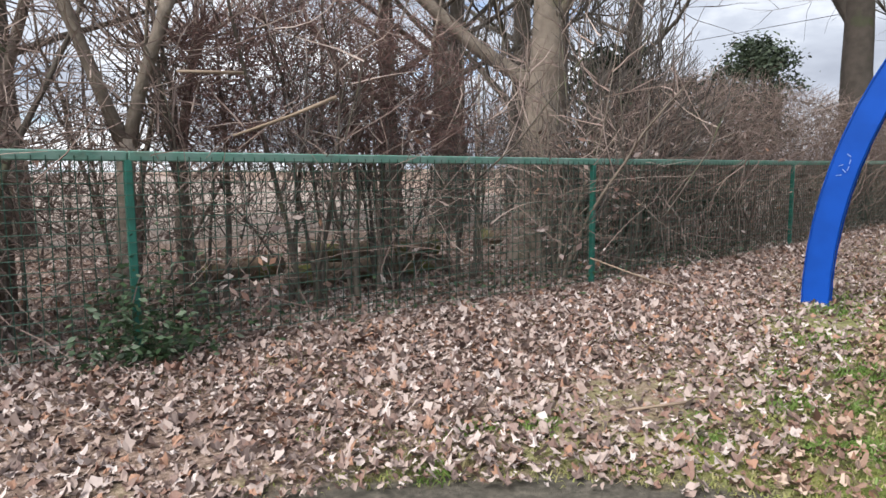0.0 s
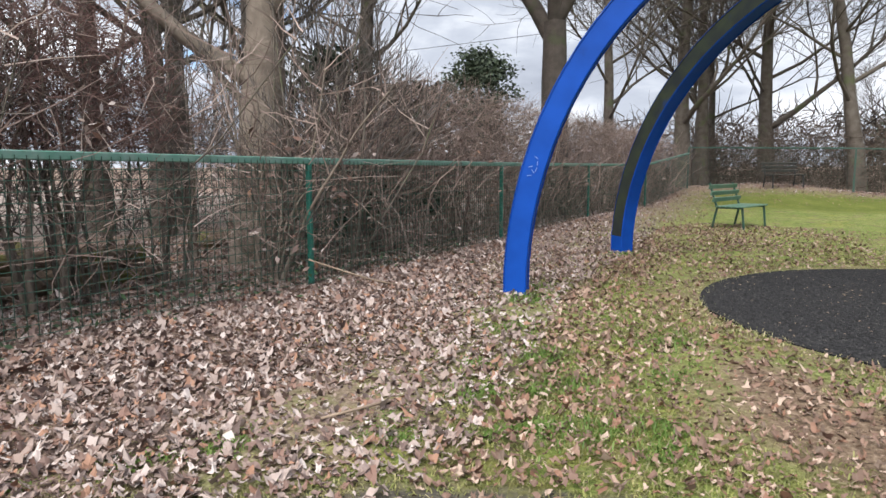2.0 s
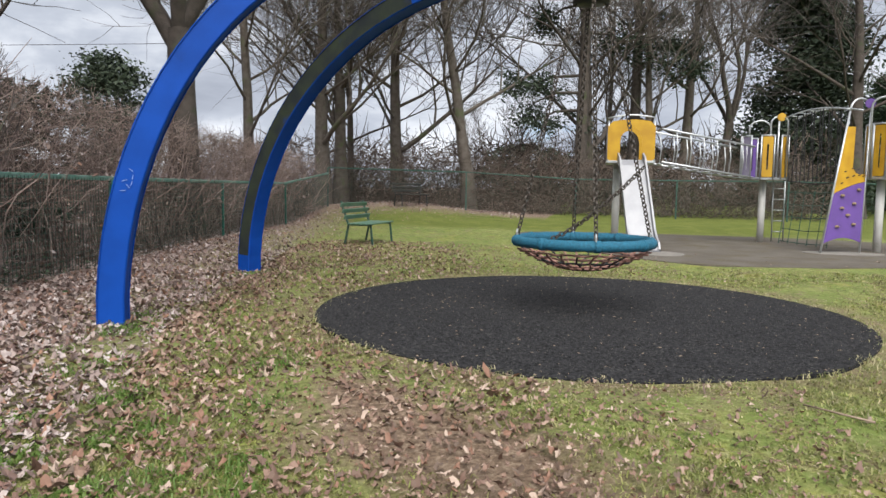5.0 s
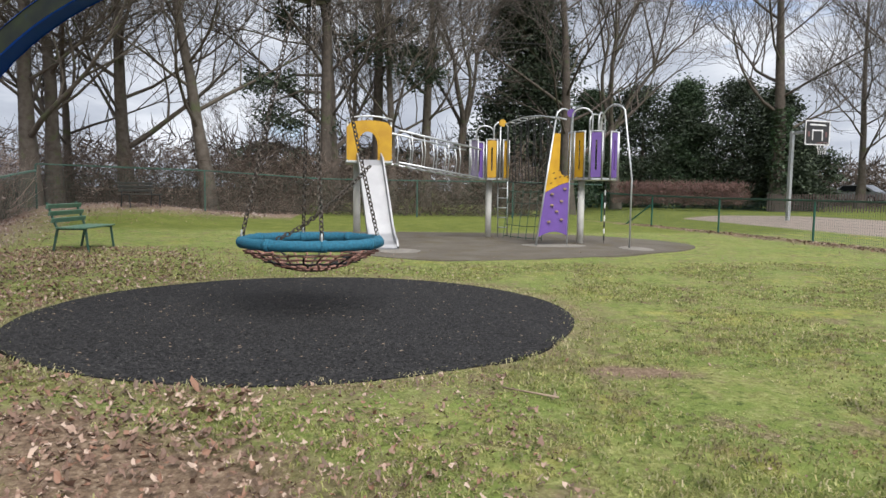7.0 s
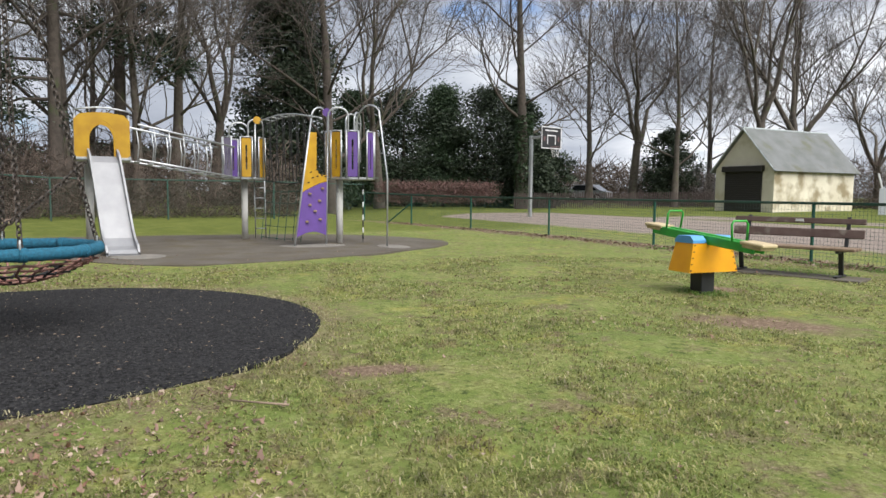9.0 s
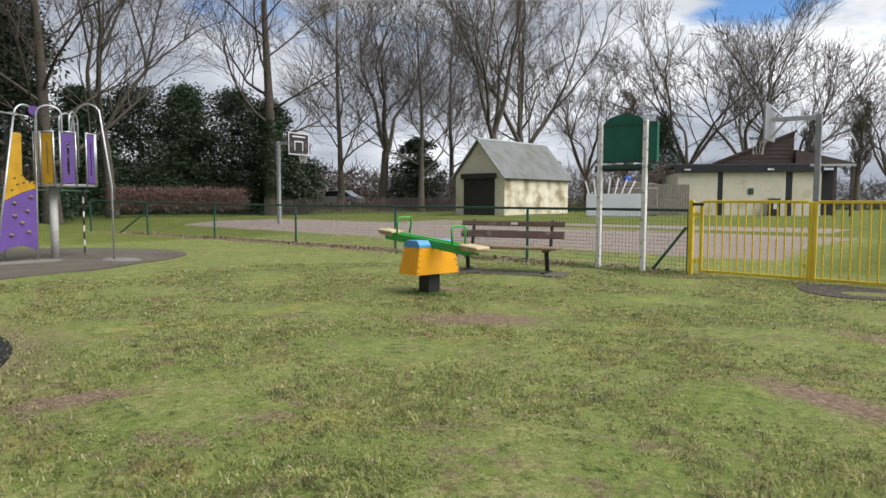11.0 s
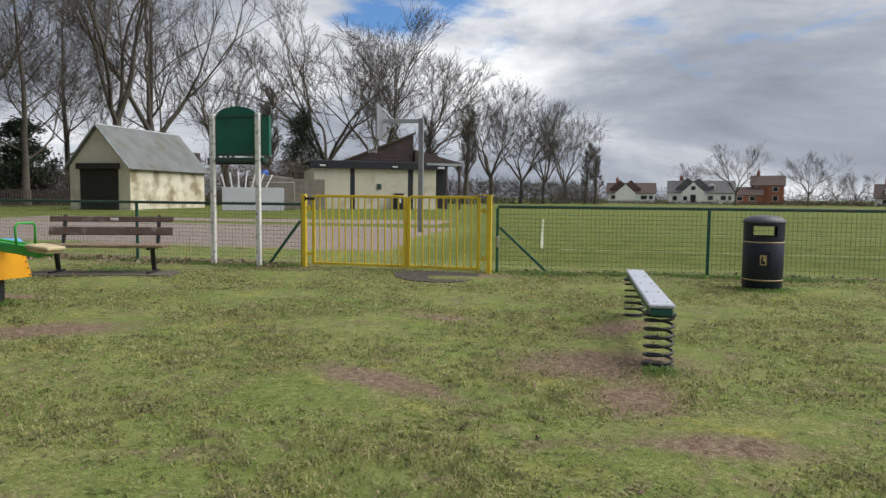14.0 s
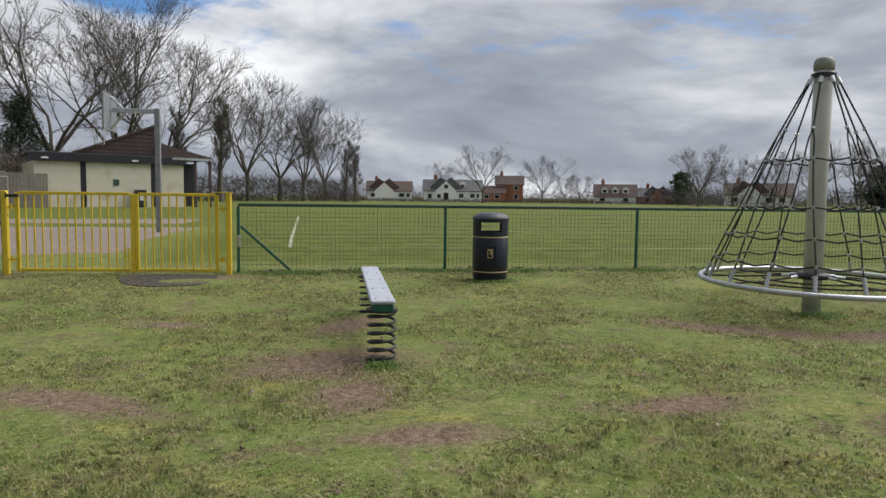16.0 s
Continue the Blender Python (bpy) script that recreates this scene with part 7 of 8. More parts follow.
log_pile()
strands("clipped_hedge", hedge_spot(10.6, 29, 0.35, 1.3, lambda s: hedge_top(s), 1.0), 14000, (0.15, 0.45), (0.003, 0.006), HEDGE_DARK, "dense clipped brown hedge, bare in winter", "hedge", 23, 0.5)
strands("clipped_shrub", hedge_spot(5.2, 8.0, 0.5, 1.5, lambda s: hedge_top(s) + 0.1, 1.45), 5000, (0.12, 0.5), (0.0025, 0.006), RED_TWIG, "dense reddish clipped shrub behind the wire fence", "hedge", 24, 0.4)
strands("bramble_stems", hedge_spot(0, 14, -0.2, 0.3, 1.4), 150, (0.5, 1.4), (0.003, 0.007), HEDGE_DARK, "loose bramble stems through the wire", "bramble", 25, 0.3)
strands("field_edge_scrub", lambda r: Vector((r.uniform(-34.5, -29.6), r.uniform(-14, 9), 0.15 + 2.5 * r.random() ** 1.6)), 11000, (0.3, 1.2), (0.006, 0.016), SCRUB_TWIG, "low bare scrub behind the back fence", "scrub", 26, 0.5)
strands("low_woodland_scrub", lambda r: Vector((r.uniform(-24, 6), r.uniform(-19, -11.5), 2.4 * r.random() ** 1.5)), 3200, (0.5, 1.8), (0.006, 0.016), TWIG, "bare woodland undergrowth behind the hedge", "undergrowth", 27, 0.5)
strands("shed_scrub", lambda r: Vector((r.uniform(-44, -29.5), r.uniform(39, 47), r.uniform(0.3, 2.8))), 5000, (0.5, 1.6), (0.012, 0.025), TWIG, "bare scrub behind the garage", "scrub", 28, 0.6)
strands("store_scrub", lambda r: Vector((r.uniform(-34, -19), r.uniform(45, 58), 0.3 + 3.4 * r.random() ** 1.5)), 5000, (0.6, 1.9), (0.014, 0.03), SCRUB_TWIG, "bare scrub behind the garage and the store", "scrub", 34, 0.6)
strands("row_scrub", lambda r: (lambda v: Vector((-29 + 27 * v + r.gauss(0, 1.5), 66 + 40 * v + r.gauss(0, 2), r.uniform(0.3, 3.2))))(r.random()), 6000, (0.6, 2.0), (0.02, 0.04), TWIG, "bare undergrowth along the tree row", "scrub", 29, 0.6)
strands("far_wood", lambda r: Vector((r.uniform(56, 120), r.uniform(112, 150), min(abs(r.gauss(0, 1.7)), 3.2))), 4500, (1.0, 2.6), (0.03, 0.06), TWIG, "distant bare brown woodland", "wood", 30, 0.6)
strands("far_treeline", lambda r: Vector((r.uniform(-12, 112), r.uniform(166, 178), 3.6 * r.random() ** 1.3 * (0.75 + 0.35 * math.sin(r.random() * 6)))), 5200, (0.8, 2.4), (0.04, 0.08), SCRUB_TWIG, "distant bare brown trees behind the houses", "wood", 36, 0.7)
strands("car_bank_scrub", lambda r: Vector((r.uniform(-66, -49), r.uniform(20, 56), 0.3 + 3.8 * r.random() ** 1.6)), 7500, (0.8, 2.4), (0.03, 0.06), SCRUB_TWIG, "dark bare scrub behind the parked car", "scrub", 37, 0.6)
strands("bank_scrub", lambda r: Vector((r.uniform(-56, -37), r.uniform(-30, 12), 0.3 + 3.9 * r.random() ** 1.4)), 8000, (0.6, 2.0), (0.018, 0.045), SCRUB_TWIG, "dark bare scrub on the bank past the back fence", "scrub", 33, 0.6)
strands("far_hedge", lambda r: Vector((r.uniform(-8, 95), 138 + r.uniform(-1, 1), r.uniform(0.1, 0.8))), 4500, (0.3, 0.8), (0.03, 0.06), SCRUB_TWIG, "low brown hedge at the edge of the field", "hedge", 31, 0.4)
strands("beech_hedge", lambda r: (lambda v: Vector((-41.4 + 3.4 * v, 16.8 + 6.4 * v, 0)) + Vector((r.gauss(0, 0.3), r.gauss(0, 0.3), 0.5 + r.uniform(0.2, 1.45))))(r.random()), 5000, (0.15, 0.5), (0.012, 0.02), RED_TWIG, "clipped russet hedge behind the ball court", "hedge", 32, 0.4)


def pale_fence():
    w = thing("paling_fence", pose(0, 0, 0), "dark wooden paling fence along the far bank", "fence")
    b = Build()
    for k in range(95):
        v = k / 95
        x, y = -37.5 + 6.0 * v, 24.5 + 12.0 * v
        b.box((x, y, level(x, y) + 0.55), (0.06, 0.02, 1.0 + 0.05 * math.sin(k * 3.1)), Matrix.Rotation(1.1, 3, "Z"))
    tagged(part("paling", b, DARK_TIMBER, w), kind="stuff")


pale_fence()


def loose_branches():
    """Bleached sticks caught in the hedge and leaning on the fence."""
    for pts, r in (([(-0.72, -5.75, 1.58), (-1.1, -5.62, 1.72), (-1.42, -5.5, 1.86)], 0.015), ([(1.2, -5.9, 1.78), (0.85, -6.1, 2.05)], 0.02), ([(-4.25, -6.0, 0.42), (-4.75, -5.7, 0.2), (-5.2, -5.5, 0.06)], 0.012), ([(-0.35, -5.65, 2.0), (-0.8, -5.7, 2.02)], 0.014), ([(-2.2, -3.3, 0.05), (-2.6, -3.2, 0.06)], 0.01), ([(-4.9, 0.9, 0.03), (-4.65, 1.2, 0.03)], 0.008)):
        pts = [Vector(p) for p in pts]
        single("broken_branch", Build().tube(pts, [r * (0.7 + 0.3 * k / (len(pts) - 1)) for k in range(len(pts))], 7), PALE_STICK, pose(0, 0, 0), "bleached broken branch caught by the hedge", "branch", "broken branches", smooth=True)


loose_branches()


def overhead_cable():
    """A thin line sagging over the back fence from a far pole to the tall trees."""
    a, c = Vector((-31.0, -52.0, 9.1)), Vector((-38.5, 12.7, 9.6))
    b = Build().tube([a.lerp(c, k / 24) + Vector((0, 0, -1.6 * (k / 24) * (1 - k / 24))) for k in range(25)], 0.017, 5)
    w = thing("overhead_cable", pose(0, 0, 0), "thin black overhead cable sagging between pole and trees", "cable")
    part("cable", b, BLACK_METAL, w, "", True)
    part("pole", Build().lathe([(0.14, -0.5), (0.11, 9.4)], 10, (-31.0, -52.0, 0)), FENCE_WOOD, w, "grey timber pole", True)


overhead_cable()


def leaf_cloud(rnd, count, shape, size, flat=0.6):
    """Small leaf blades as an array of quads; shape(rnd) gives a point."""
    out = np.zeros((count, 4, 3))
    for i in range(count):
        p = shape(rnd)
        u = Vector((rnd.gauss(0, 1), rnd.gauss(0, 1), rnd.gauss(0, flat))).normalized()
        v = u.cross(Vector((rnd.gauss(0, 1), rnd.gauss(0, 1), rnd.gauss(0, 1)))).normalized()
        s = rnd.uniform(*size)
        a, b = u * s, v * s * 0.45
        out[i] = [p - a, p + b, p + a, p - b]
    b = Build()
    b.v = out.reshape(-1, 3).tolist()
    b.f = [(4 * i, 4 * i + 1, 4 * i + 2, 4 * i + 3) for i in range(count)]
    return b


def evergreen(x, y, tall, wide, seed, mat, label, bare=0.1, pointed=True, count=20000, size=(0.05, 0.15)):
    rnd = random.Random(seed)
    lumps = [(rnd.uniform(0, 6.28), bare + (1 - bare) * rnd.random() ** 1.15, rnd.uniform(0.2, 1.0)) for _ in range(150)]

    def shape(r):
        a, h, k = r.choice(lumps)
        reach = wide / 2 * ((1 - h) ** 0.75 + 0.06 if pointed else math.sqrt(max(0.03, 1 - (2 * (h - bare) / (1 - bare) - 1) ** 2)) + 0.05) * k
        return Vector((reach * math.cos(a) + r.gauss(0, 0.07 * wide), reach * math.sin(a) + r.gauss(0, 0.07 * wide), h * tall + r.gauss(0, tall * 0.035)))

    w = thing("evergreen_tree", pose(x, y, level(x, y)), label, "tree", "evergreens")
    part("trunk", Build().tube([(0, 0, -0.2), (0.05, 0, tall * 0.5), (0, 0.05, tall * 0.9)], [0.18, 0.12, 0.03], 8), BARK_DARK, w, "", True)
    part("crown", leaf_cloud(rnd, count, shape, size), mat, w)


evergreen(-36.2, -28.6, 8.2, 5.2, 1, EVERGREEN, "green conifer standing above the hedge", 0.1, False, 13000, (0.07, 0.2))
evergreen(-44.1, 11.7, 17.5, 9.0, 2, EVERGREEN, "tall dark yew behind the climbing unit", 0.03, True, 60000, (0.08, 0.2))
evergreen(-47.6, 21.2, 8.4, 7.5, 3, EVERGREEN, "dark evergreen tree in a row behind the court", 0.05, False, 27000, (0.06, 0.15))
evergreen(-47.0, 24.2, 8.8, 7.0, 4, EVERGREEN_L, "green conifer in a row behind the court", 0.05, True, 27000, (0.06, 0.15))
evergreen(-45.5, 27.0, 8.6, 7.5, 5, EVERGREEN, "dark evergreen tree in a row behind the court", 0.05, False, 27000, (0.06, 0.15))
evergreen(-48.0, 17.5, 8.0, 7.0, 6, EVERGREEN_L, "green conifer in a row behind the court", 0.05, True, 27000, (0.06, 0.15))
evergreen(-42.0, 28.0, 7.6, 6.0, 7, EVERGREEN, "dark evergreen tree in a row behind the court", 0.05, True, 27000, (0.06, 0.15))
evergreen(-39.4, 27.9, 4.6, 4.4, 8, EVERGREEN, "low dark holly bush beside the bank", 0.02, False)
evergreen(-39.0, 39.7, 5.6, 4.2, 9, EVERGREEN, "dark rounded evergreen near the garage", 0.03, False)
evergreen(-60.0, -6.0, 4.5, 9.0, 10, EVERGREEN, "low dark evergreen bush in the distance", 0.02, False, 3500, (0.15, 0.4))
evergreen(-55.0, 2.5, 4.0, 9.0, 11, EVERGREEN, "low dark evergreen bush in the distance", 0.02, False, 3500, (0.15, 0.4))
evergreen(-31.0, 67.0, 9.5, 6.0, 12, EVERGREEN, "dark drooping conifer among the bare trees", 0.05, True)
evergreen(88.0, 108.0, 7.0, 8.0, 13, EVERGREEN, "dark evergreen across the playing field", 0.05, False, 3000, (0.25, 0.5))
evergreen(66.0, 138.0, 6.5, 4.5, 14, EVERGREEN_L, "green evergreen between the far houses", 0.05, False, 2500, (0.25, 0.5))
evergreen(-12.5, -12.5, 3.2, 3.5, 15, EVERGREEN, "dark evergreen shrub inside the hedge", 0.02, False, 3000, (0.08, 0.2))
evergreen(-7.2, -8.9, 3.0, 2.0, 16, EVERGREEN, "dark evergreen shrub inside the hedge", 0.02, False, 3000, (0.05, 0.12))


def pine(x, y, tall, seed, pads):
    rnd = random.Random(seed)
    w = thing("pine_tree", pose(x, y, level(x, y)), "tall pine with bare trunk and dark needle clumps", "tree", "evergreens")
    wood = Build().tube([(0, 0, -0.3), (0.1, 0.1, tall * 0.5), (0, 0, tall)], [0.32, 0.24, 0.08], 9, caps=False)
    spots = []
    for h, a, reach in pads:
        e = Vector((reach * math.cos(radians(a)), reach * math.sin(radians(a)), h - 0.3))
        pts = [Vector((0, 0, h + 0.2)), e * 0.5 + Vector((0, 0, h * 0.5 + 0.35)), e]
        wood.tube(pts, [0.09, 0.06, 0.025], 5, caps=False)
        for _ in range(7):
            spots.append(pts[1].lerp(e, rnd.uniform(0.2, 1.15)) + Vector((rnd.gauss(0, 0.6), rnd.gauss(0, 0.6), rnd.gauss(0, 0.3))))
    part("trunk", wood, BARK_DARK, w, "", True)
    part("crown", leaf_cloud(rnd, 7500, lambda r: r.choice(spots) + Vector((r.gauss(0, 0.36), r.gauss(0, 0.36), r.gauss(0, 0.22))), (0.05, 0.13)), EVERGREEN, w)


pine(-33.6, -1.0, 16, 3, [(4.6, 250, 2.6), (5.4, 280, 2.3), (6.2, 260, 3.0), (8.2, 120, 2.6), (9.5, 230, 2.8), (11, 330, 2.2), (13, 200, 1.8), (14, 10, 1.5)])
pine(-37.5, 1.6, 16, 4, [(7.2, 60, 2.6), (8.6, 110, 2.6), (10, 160, 2.2), (12, 80, 2), (13, 220, 1.6)])


def ivy(name, spots, count, size, label, seed):
    rnd = random.Random(seed)
    b = leaf_cloud(rnd, count, spots, size, 0.4)
    return tagged(new(name, b.mesh(name, IVY)), label, "ivy", kind="stuff")


def caught_leaves():
    rnd = random.Random(77)
    nests = [hedge_spot(3, 16, -0.05, 0.5, 1.9, 0.3)(rnd) for _ in range(26)] + [Vector((-4.75, -6.1, 1.05)), Vector((-4.95, -6.15, 0.95)), Vector((-4.2, -5.95, 0.5)), Vector((-0.75, -5.5, 0.55)), Vector((-0.7, -5.5, 0.4)), Vector((-1.0, -5.55, 1.0))]
    spots = [(n, 0.11) for n in nests] * 3 + [(hedge_spot(0, 29, -0.1, 1.0, 1.8)(rnd), 0.02) for _ in range(300)]

    def place(r):
        c, s = r.choice(spots)
        return c + Vector((r.gauss(0, s), r.gauss(0, s), r.gauss(0, s)))

    b = leaf_cloud(rnd, 1300, place, (0.025, 0.06), 0.8)
    tagged(new("caught_leaves", b.mesh("caught_leaves", LEAF)), "dry leaves caught in the hedge twigs", "leaves", kind="stuff")


caught_leaves()
ivy("ivy_mound", lambda r: Vector((-0.05 + r.gauss(0, 0.22), -5.33 + r.gauss(0, 0.1), abs(r.gauss(0, 0.33)))), 1500, (0.018, 0.04), "dark ivy mound climbing the fence post", 1)
ivy("ivy_skirt", lambda r: (lambda s: along(HEDGE_LINE, s)[0] + Vector((0, r.gauss(-0.1, 0.3), abs(r.gauss(0.05, 0.16)))))(r.uniform(2.0, 13.0)), 1500, (0.015, 0.04), "low dark ivy under the wire fence", 2)
ivy("ivy_on_trunk", lambda r: (lambda a, z: Vector((-38.6 + 0.55 * math.cos(a), 25.9 + 0.55 * math.sin(a), z + 0.5)))(r.uniform(0, 6.28), r.uniform(0, 6.0)), 2600, (0.06, 0.16), "ivy clothing a tree trunk", 3)


# ---- leaves, grass and crumbs ----
def flat_pieces(name, verts, faces, mat, label, category):
    """verts: pieces x points x 3; faces: the faces of one piece."""
    k, n = verts.shape[0], verts.shape[1]
    me = bpy.data.meshes.new(name)
    shift = np.arange(k)[:, None] * n
    all_faces = []
    for f in faces:
        all_faces.extend((np.array(f)[None, :] + shift).tolist())
    me.from_pydata(verts.reshape(-1, 3).tolist(), [], all_faces)
    me.materials.append(mat)
    return tagged(new(name, me), label, category, kind="stuff")


def scatter_leaves():
    rng = np.random.default_rng(3)
    n = 520000
    x, y = rng.uniform(-24, 4, n), rng.uniform(-11.5, 2, n)
    keep = rng.random(n) < np.clip(litter_mask(x, y) * 1.25 - 0.22, 0, 1) * np.clip(1.35 - np.hypot(x, y + 0.5) / 18, 0.16, 1) * np.where(off_line(x, y, HEDGE_LINE) < 0, 0.9, 1.0)
    keep &= (np.hypot(x - TAR_X, y - TAR_Y) > TAR_R - 0.15) | (rng.random(n) < 0.05)
    x1, y1 = x[keep][:85000], y[keep][:85000]
    m = 84000
    x2, y2 = np.concatenate([rng.uniform(-15, 8, 14000), rng.uniform(-16, 1.5, 70000)]), np.concatenate([rng.uniform(-5, 12.5, 14000), rng.uniform(-6.5, 1, 70000)])
    near = rng.random(m) < np.clip(0.30 + 0.9 * np.exp(-((x2 + 3.2) ** 2 + (y2 + 1.0) ** 2) / 4) + 0.75 * (y2 < 1) * smoothstep(6.4, 0.8, off_line(x2, y2, HEDGE_LINE)) * (0.45 + 0.55 * (np.sin(x2 * 2.7 + 1.4 * np.sin(y2 * 2.2)) * np.sin(y2 * 3.1 + x2) > -0.1)), 0, 1)
    near &= (np.hypot(x2 - TAR_X, y2 - TAR_Y) > TAR_R) | (rng.random(m) < 0.03)
    x2, y2 = x2[near], y2[near]
    m3 = 9000
    x3 = rng.uniform(-26, 9, m3)
    line = COURT_LINE + FIELD_LINE
    y3 = np.interp(x3, [p[0] for p in line], [p[1] for p in line]) - rng.gamma(1.4, 0.30, m3) + 0.2
    ok = (np.abs(x3 + 3.6) > 2.2) & (rng.random(m3) < np.where(x3 < -5, 0.9, 0.75))
    x4, y4 = rng.uniform(-29, -20, 6000), rng.uniform(-10, -3, 6000)
    ok4 = off_line(x4, y4, BACK_LINE) < 1.0 + 3.0 * rng.random(6000)
    X, Y = np.concatenate([x1, x2, x3[ok], x4[ok4]]), np.concatenate([y1, y2, y3[ok], y4[ok4]])
    on = np.hypot(X - PAD_X, Y - PAD_Y) > PAD_R + 0.05
    X, Y = X[on], Y[on]
    k = len(X)
    Z = height(X, Y) + 0.012 + 0.045 * np.clip(litter_mask(X, Y) - 0.5, 0, 1) * rng.random(k) + 0.03 * np.clip(litter_mask(X, Y) - 0.5, 0, 1)
    s = (0.014 + 0.031 * rng.random(k) ** 1.6) * np.where(litter_mask(X, Y) > 0.35, 1.0, np.where((off_line(X, Y, HEDGE_LINE) < 5.5) & (Y < 3), 0.82, 0.55))
    a = rng.uniform(0, 2 * np.pi, k)
    turn = np.array([2 * np.pi * q / 9 for q in range(9)])
    reach = rng.uniform(0.5, 1.15, (k, 9)) * np.where(np.arange(9) % 2 == 0, 1.0, 0.64)[None, :]
    ox, oy = np.cos(turn)[None, :] * reach, np.sin(turn)[None, :] * reach * rng.uniform(0.5, 1.0, (k, 1))
    ox, oy = np.concatenate([ox, np.zeros((k, 1))], 1), np.concatenate([oy, np.zeros((k, 1))], 1)
    curl = rng.uniform(-0.4, 1.1, (k, 1)) * oy ** 2 + rng.uniform(-0.4, 0.8, (k, 1)) * ox ** 2 + rng.normal(0, 0.14, (k, 10))
    tilt, tilt2 = rng.normal(0, 0.42, (k, 1)), rng.normal(0, 0.42, (k, 1))
    px, py = ox * s[:, None], oy * s[:, None]
    pz = curl * s[:, None] + tilt * px + tilt2 * py
    wx = X[:, None] + px * np.cos(a)[:, None] - py * np.sin(a)[:, None]
    wy = Y[:, None] + px * np.sin(a)[:, None] + py * np.cos(a)[:, None]
    pz = pz - np.minimum(pz.min(1, keepdims=True), 0) * 0.8
    wz = Z[:, None] + pz
    faces = [(q, (q + 1) % 9, 9) for q in range(9)]
    heaped = (litter_mask(X, Y) > 0.42) & (Y < 3)
    all_leaves = np.stack([wx, wy, wz], -1)
    flat_pieces("leaf_litter", all_leaves[heaped], faces, LEAF, "drift of dry brown and pale fallen leaves", "leaves")
    flat_pieces("scattered_leaves", all_leaves[~heaped], faces, LEAF_BROWN, "brown leaves strewn over the winter grass", "leaves")


scatter_leaves()


def blades(name, X, Y, tall, wide, mat, label, seed):
    rng = np.random.default_rng(seed)
    k = len(X)
    Z = height(X, Y) - 0.004
    a, lean = rng.uniform(0, 2 * np.pi, k), rng.uniform(0.7, 1.6, k)
    h = tall
    dx, dy = np.cos(a), np.sin(a)
    wx, wy = -dy * wide, dx * wide
    base1 = np.stack([X - wx, Y - wy, Z], -1)
    base2 = np.stack([X + wx, Y + wy, Z], -1)
    mid1 = np.stack([X - wx * 0.7 + dx * h * lean * 0.3, Y - wy * 0.7 + dy * h * lean * 0.3, Z + h * 0.6], -1)
    mid2 = np.stack([X + wx * 0.7 + dx * h * lean * 0.3, Y + wy * 0.7 + dy * h * lean * 0.3, Z + h * 0.6], -1)
    tip = np.stack([X + dx * h * lean, Y + dy * h * lean, Z + h * (1.1 - 0.6 * lean)], -1)
    flat_pieces(name, np.stack([base1, base2, mid2, mid1, tip], 1), [(0, 1, 2, 3), (3, 2, 4)], mat, label, "grass")


# lush tufts standing in the leaf drift
TUFTS = [(-1.42, -3.56), (-1.70, -3.41), (-2.32, -2.86), (-2.69, -2.56), (-2.9, -2.45), (-3.92, -3.07), (-3.39, -2.77), (-3.02, -1.81), (-3.3, -1.95), (-3.6, -3.4), (-0.7, -3.9)]


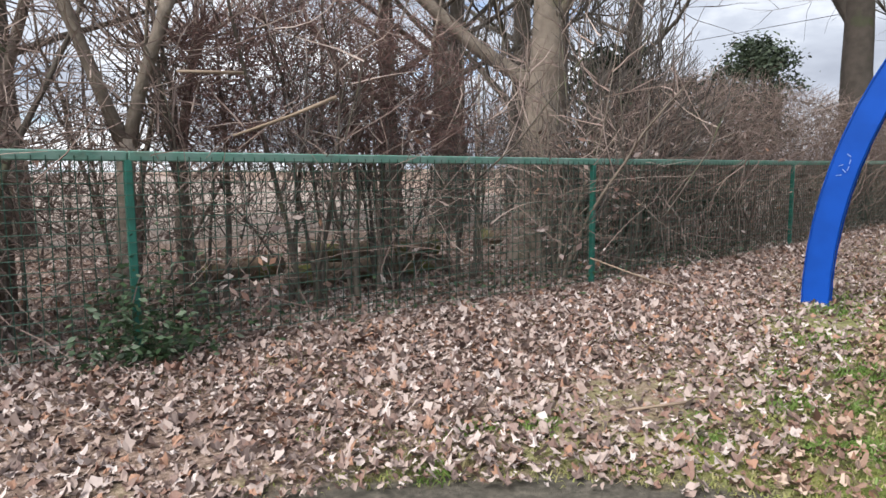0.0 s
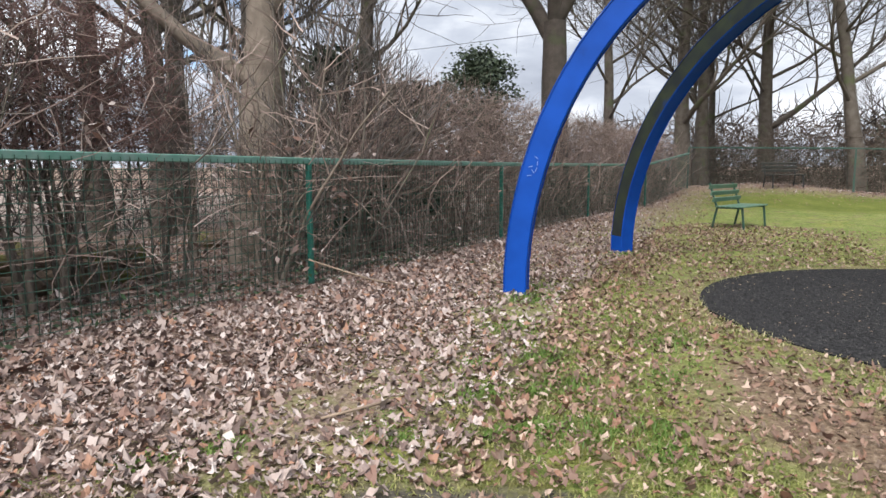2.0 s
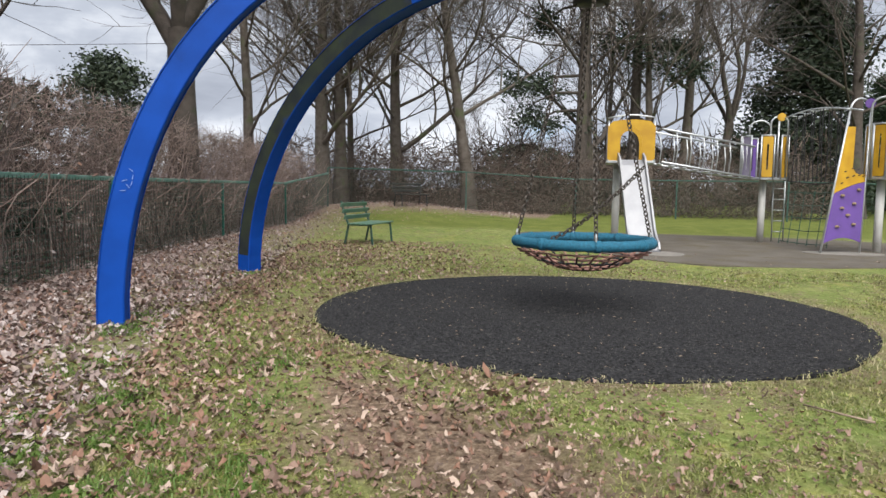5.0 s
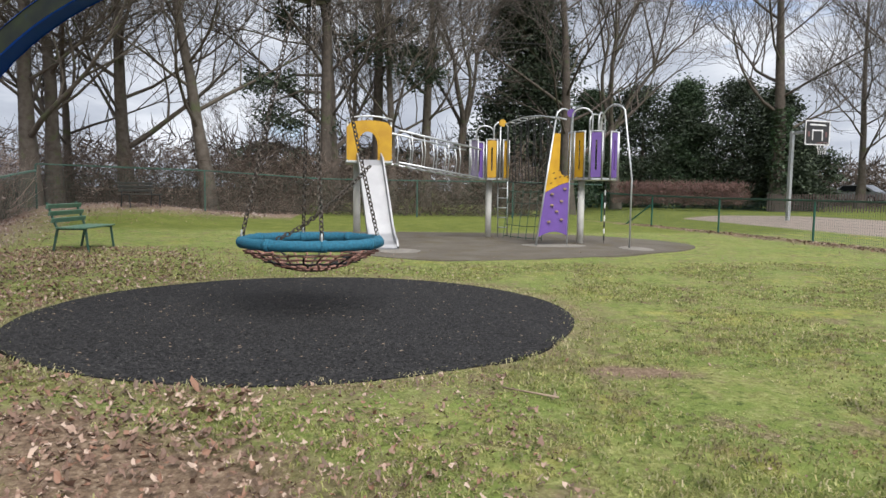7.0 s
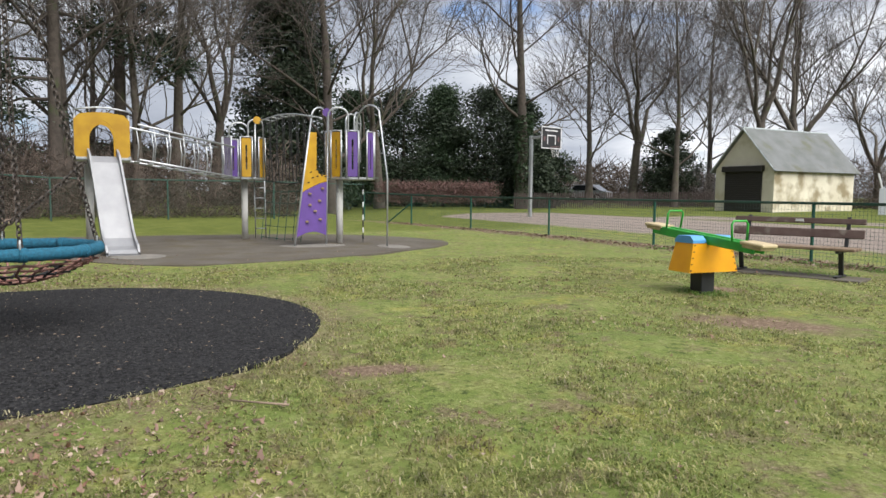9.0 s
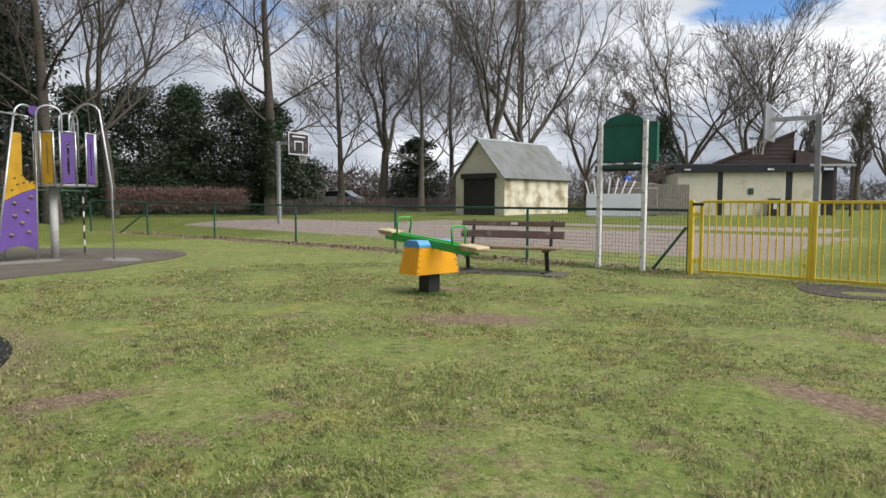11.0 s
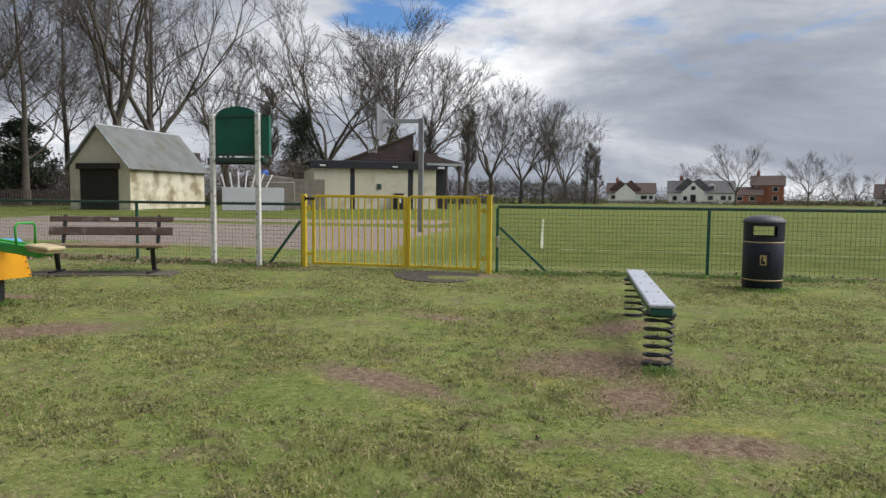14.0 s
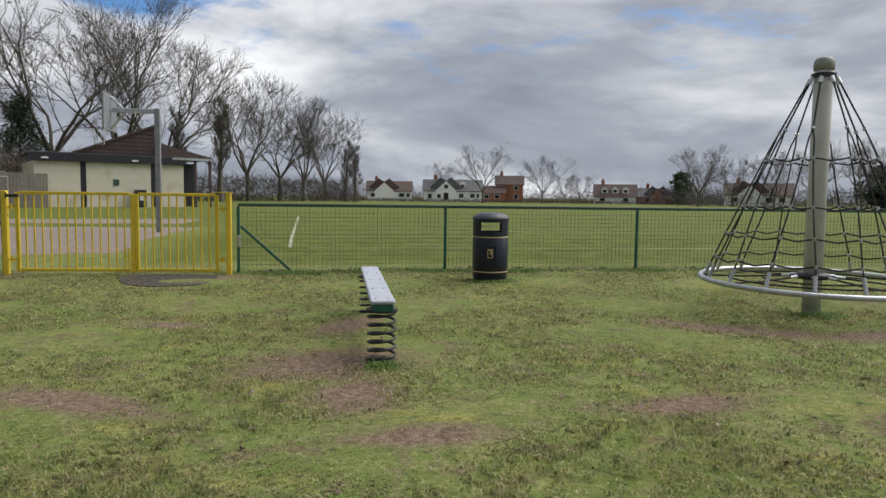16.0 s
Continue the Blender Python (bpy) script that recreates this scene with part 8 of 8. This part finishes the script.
def grass():
    rng = np.random.default_rng(9)
    n = 1250000
    r = 0.3 + 14.8 * rng.random(n) ** 1.1
    a = rng.uniform(0, 2 * np.pi, n)
    x, y = r * np.cos(a), r * np.sin(a)
    clump = 0.5 + 0.28 * np.sin(x * 5.1 + 1.7 * np.sin(y * 3.3)) * np.sin(y * 4.7 + 1.3 * np.sin(x * 2.9)) + 0.3 * np.sin(x * 13.7 + 2.1 * np.sin(y * 9.1)) * np.sin(y * 12.3 + 1.9 * np.sin(x * 7.7))
    ok = (y < 13.2) & (x > -19) & (x < 14) & ((x < 1.5) | (y > 2.5))
    ok &= np.hypot(x - PAD_X, y - PAD_Y) > PAD_R - 0.04 + 0.1 * rng.random(n)
    ok &= ~((x < -12.7) & (y > -3) & (y < 9))
    ok &= rng.random(n) < np.clip(1.15 - 1.5 * np.clip(patches(x, y) - 0.15, 0, 1) - 0.85 * np.clip(litter_mask(x, y) - 0.42, 0, 1), 0, 1) * np.clip(1.5 * clump - 0.15, 0.06, 1)
    ok &= off_line(x, y, HEDGE_LINE) > 0.4
    ok &= np.hypot(x - TAR_X, y - TAR_Y) > TAR_R - 0.12 * rng.random(n)
    x, y = x[ok][:380000], y[ok][:380000]
    k = len(x)
    d = np.hypot(x, y)
    blades("turf_blades", x, y, rng.uniform(0.012, 0.045, k), 0.0024 + 0.00055 * d, GRASS, "short patchy winter grass", 1)
    spots = [(-1.8, -3.46, 0.16, 160), (-4.06, -3.14, 0.17, 260), (-1.3, -3.6, 0.12, 90), (-2.5, -3.1, 0.14, 120), (-0.9, -3.75, 0.1, 70), (-3.1, -3.0, 0.18, 150), (-2.3, -3.0, 0.12, 90), (-3.6, -2.7, 0.25, 200), (-4.6, -3.8, 0.25, 200), (-5.7, -4.4, 0.3, 500), (-6.2, -4.7, 0.25, 300), (-9.6, -5.2, 0.25, 250), (5.7, 8.3, 0.2, 500), (2.4, 11.6, 0.35, 800), (-7.1, 7.4, 0.28, 500), (0.5, 6.2, 0.15, 200), (-0.7, 12.75, 0.2, 400), (0.2, 12.9, 0.15, 300), (1.5, 13.05, 0.2, 400), (3.3, 13.1, 0.25, 400), (-6.6, 12.35, 0.4, 600), (-7.4, 12.3, 0.3, 500), (5.0, 13.2, 0.3, 400), (-5.9, 12.6, 0.25, 300), (-4.2, -2.2, 0.3, 240), (-5.0, -2.6, 0.3, 220), (-1.0, -3.2, 0.1, 60), (-8.0, 10.9, 0.6, 500), (-3.0, -2.2, 0.25, 200), (-4.9, -4.3, 0.2, 200)]
    # a rough fringe round the swing pad
    w = rng.uniform(0, 2 * np.pi, 9000)
    w = w[rng.random(9000) < 0.12 + 0.4 * (np.sin(w * 17 + 2 * np.sin(w * 5)) > 0.3)]
    m = len(w)
    rim = PAD_R + rng.normal(0.07, 0.07, m)
    blades("pad_fringe", PAD_X + rim * np.cos(w), PAD_Y + rim * np.sin(w), rng.uniform(0.02, 0.06, m) * rng.uniform(0.6, 1.3, m), 0.0036, STRAW, "dry straw-coloured grass fringe round the swing pad", 4)
    for sx, sy in TUFTS:
        spots.append((sx, sy, rng.uniform(0.08, 0.14), int(rng.uniform(110, 190))))
    for _ in range(34):
        fx = rng.uniform(-1.7, 9.0)
        spots.append((fx, float(np.interp(fx, [p[0] for p in FIELD_LINE], [p[1] for p in FIELD_LINE])) - rng.uniform(0.0, 0.25), rng.uniform(0.12, 0.3), int(rng.uniform(80, 260))))
    for _ in range(16):
        fx = rng.uniform(-13, -5.7)
        spots.append((fx, 12.75 - rng.uniform(0.0, 0.3), rng.uniform(0.12, 0.3), int(rng.uniform(80, 220))))
    xs, ys, hs = [], [], []
    for sx, sy, rad, num in spots:
        xs.append(rng.normal(sx, rad * 0.6, num)), ys.append(rng.normal(sy, rad * 0.45, num)), hs.append(rng.uniform(0.03, 0.085, num) * (0.8 if rad < 0.15 else 1.0))
    X, Y, Hh = (np.concatenate(q) for q in (xs, ys, hs))
    blades("grass_tufts", X, Y, Hh, 0.0035 + 0.0003 * np.hypot(X, Y), GRASS_TUFT, "lush green grass tufts", 2)


grass()


def pad_crumbs():
    rng = np.random.default_rng(12)

    def pieces(name, n, lo, hi, thin, high, mat, label):
        r, a = PAD_R * np.sqrt(rng.random(n)) * 0.995, rng.uniform(0, 2 * np.pi, n)
        X, Y = PAD_X + r * np.cos(a), PAD_Y + r * np.sin(a)
        s, t = rng.uniform(lo, hi, n), rng.uniform(0, 2 * np.pi, n)
        base = np.array([(1, 0, 0), (-0.4, 0.8 * thin, 0), (-0.5, -0.7 * thin, 0), (0, 0, 0.9 * high)])
        px = base[None, :, 0] * np.cos(t)[:, None] - base[None, :, 1] * np.sin(t)[:, None]
        py = base[None, :, 0] * np.sin(t)[:, None] + base[None, :, 1] * np.cos(t)[:, None]
        v = np.stack([X[:, None] + px * s[:, None], Y[:, None] + py * s[:, None], 0.0125 + base[None, :, 2] * s[:, None]], -1)
        flat_pieces(name, v, [(0, 1, 3), (1, 2, 3), (2, 0, 3)], mat, label, "crumbs")

    pieces("pad_crumbs", 34000, 0.005, 0.011, 0.7, 0.7, CRUMB, "loose dark rubber crumbs on the pad")
    pieces("wood_slivers", 420, 0.008, 0.026, 0.3, 0.3, PALE_STICK, "pale wood slivers scattered on the pad")


pad_crumbs()
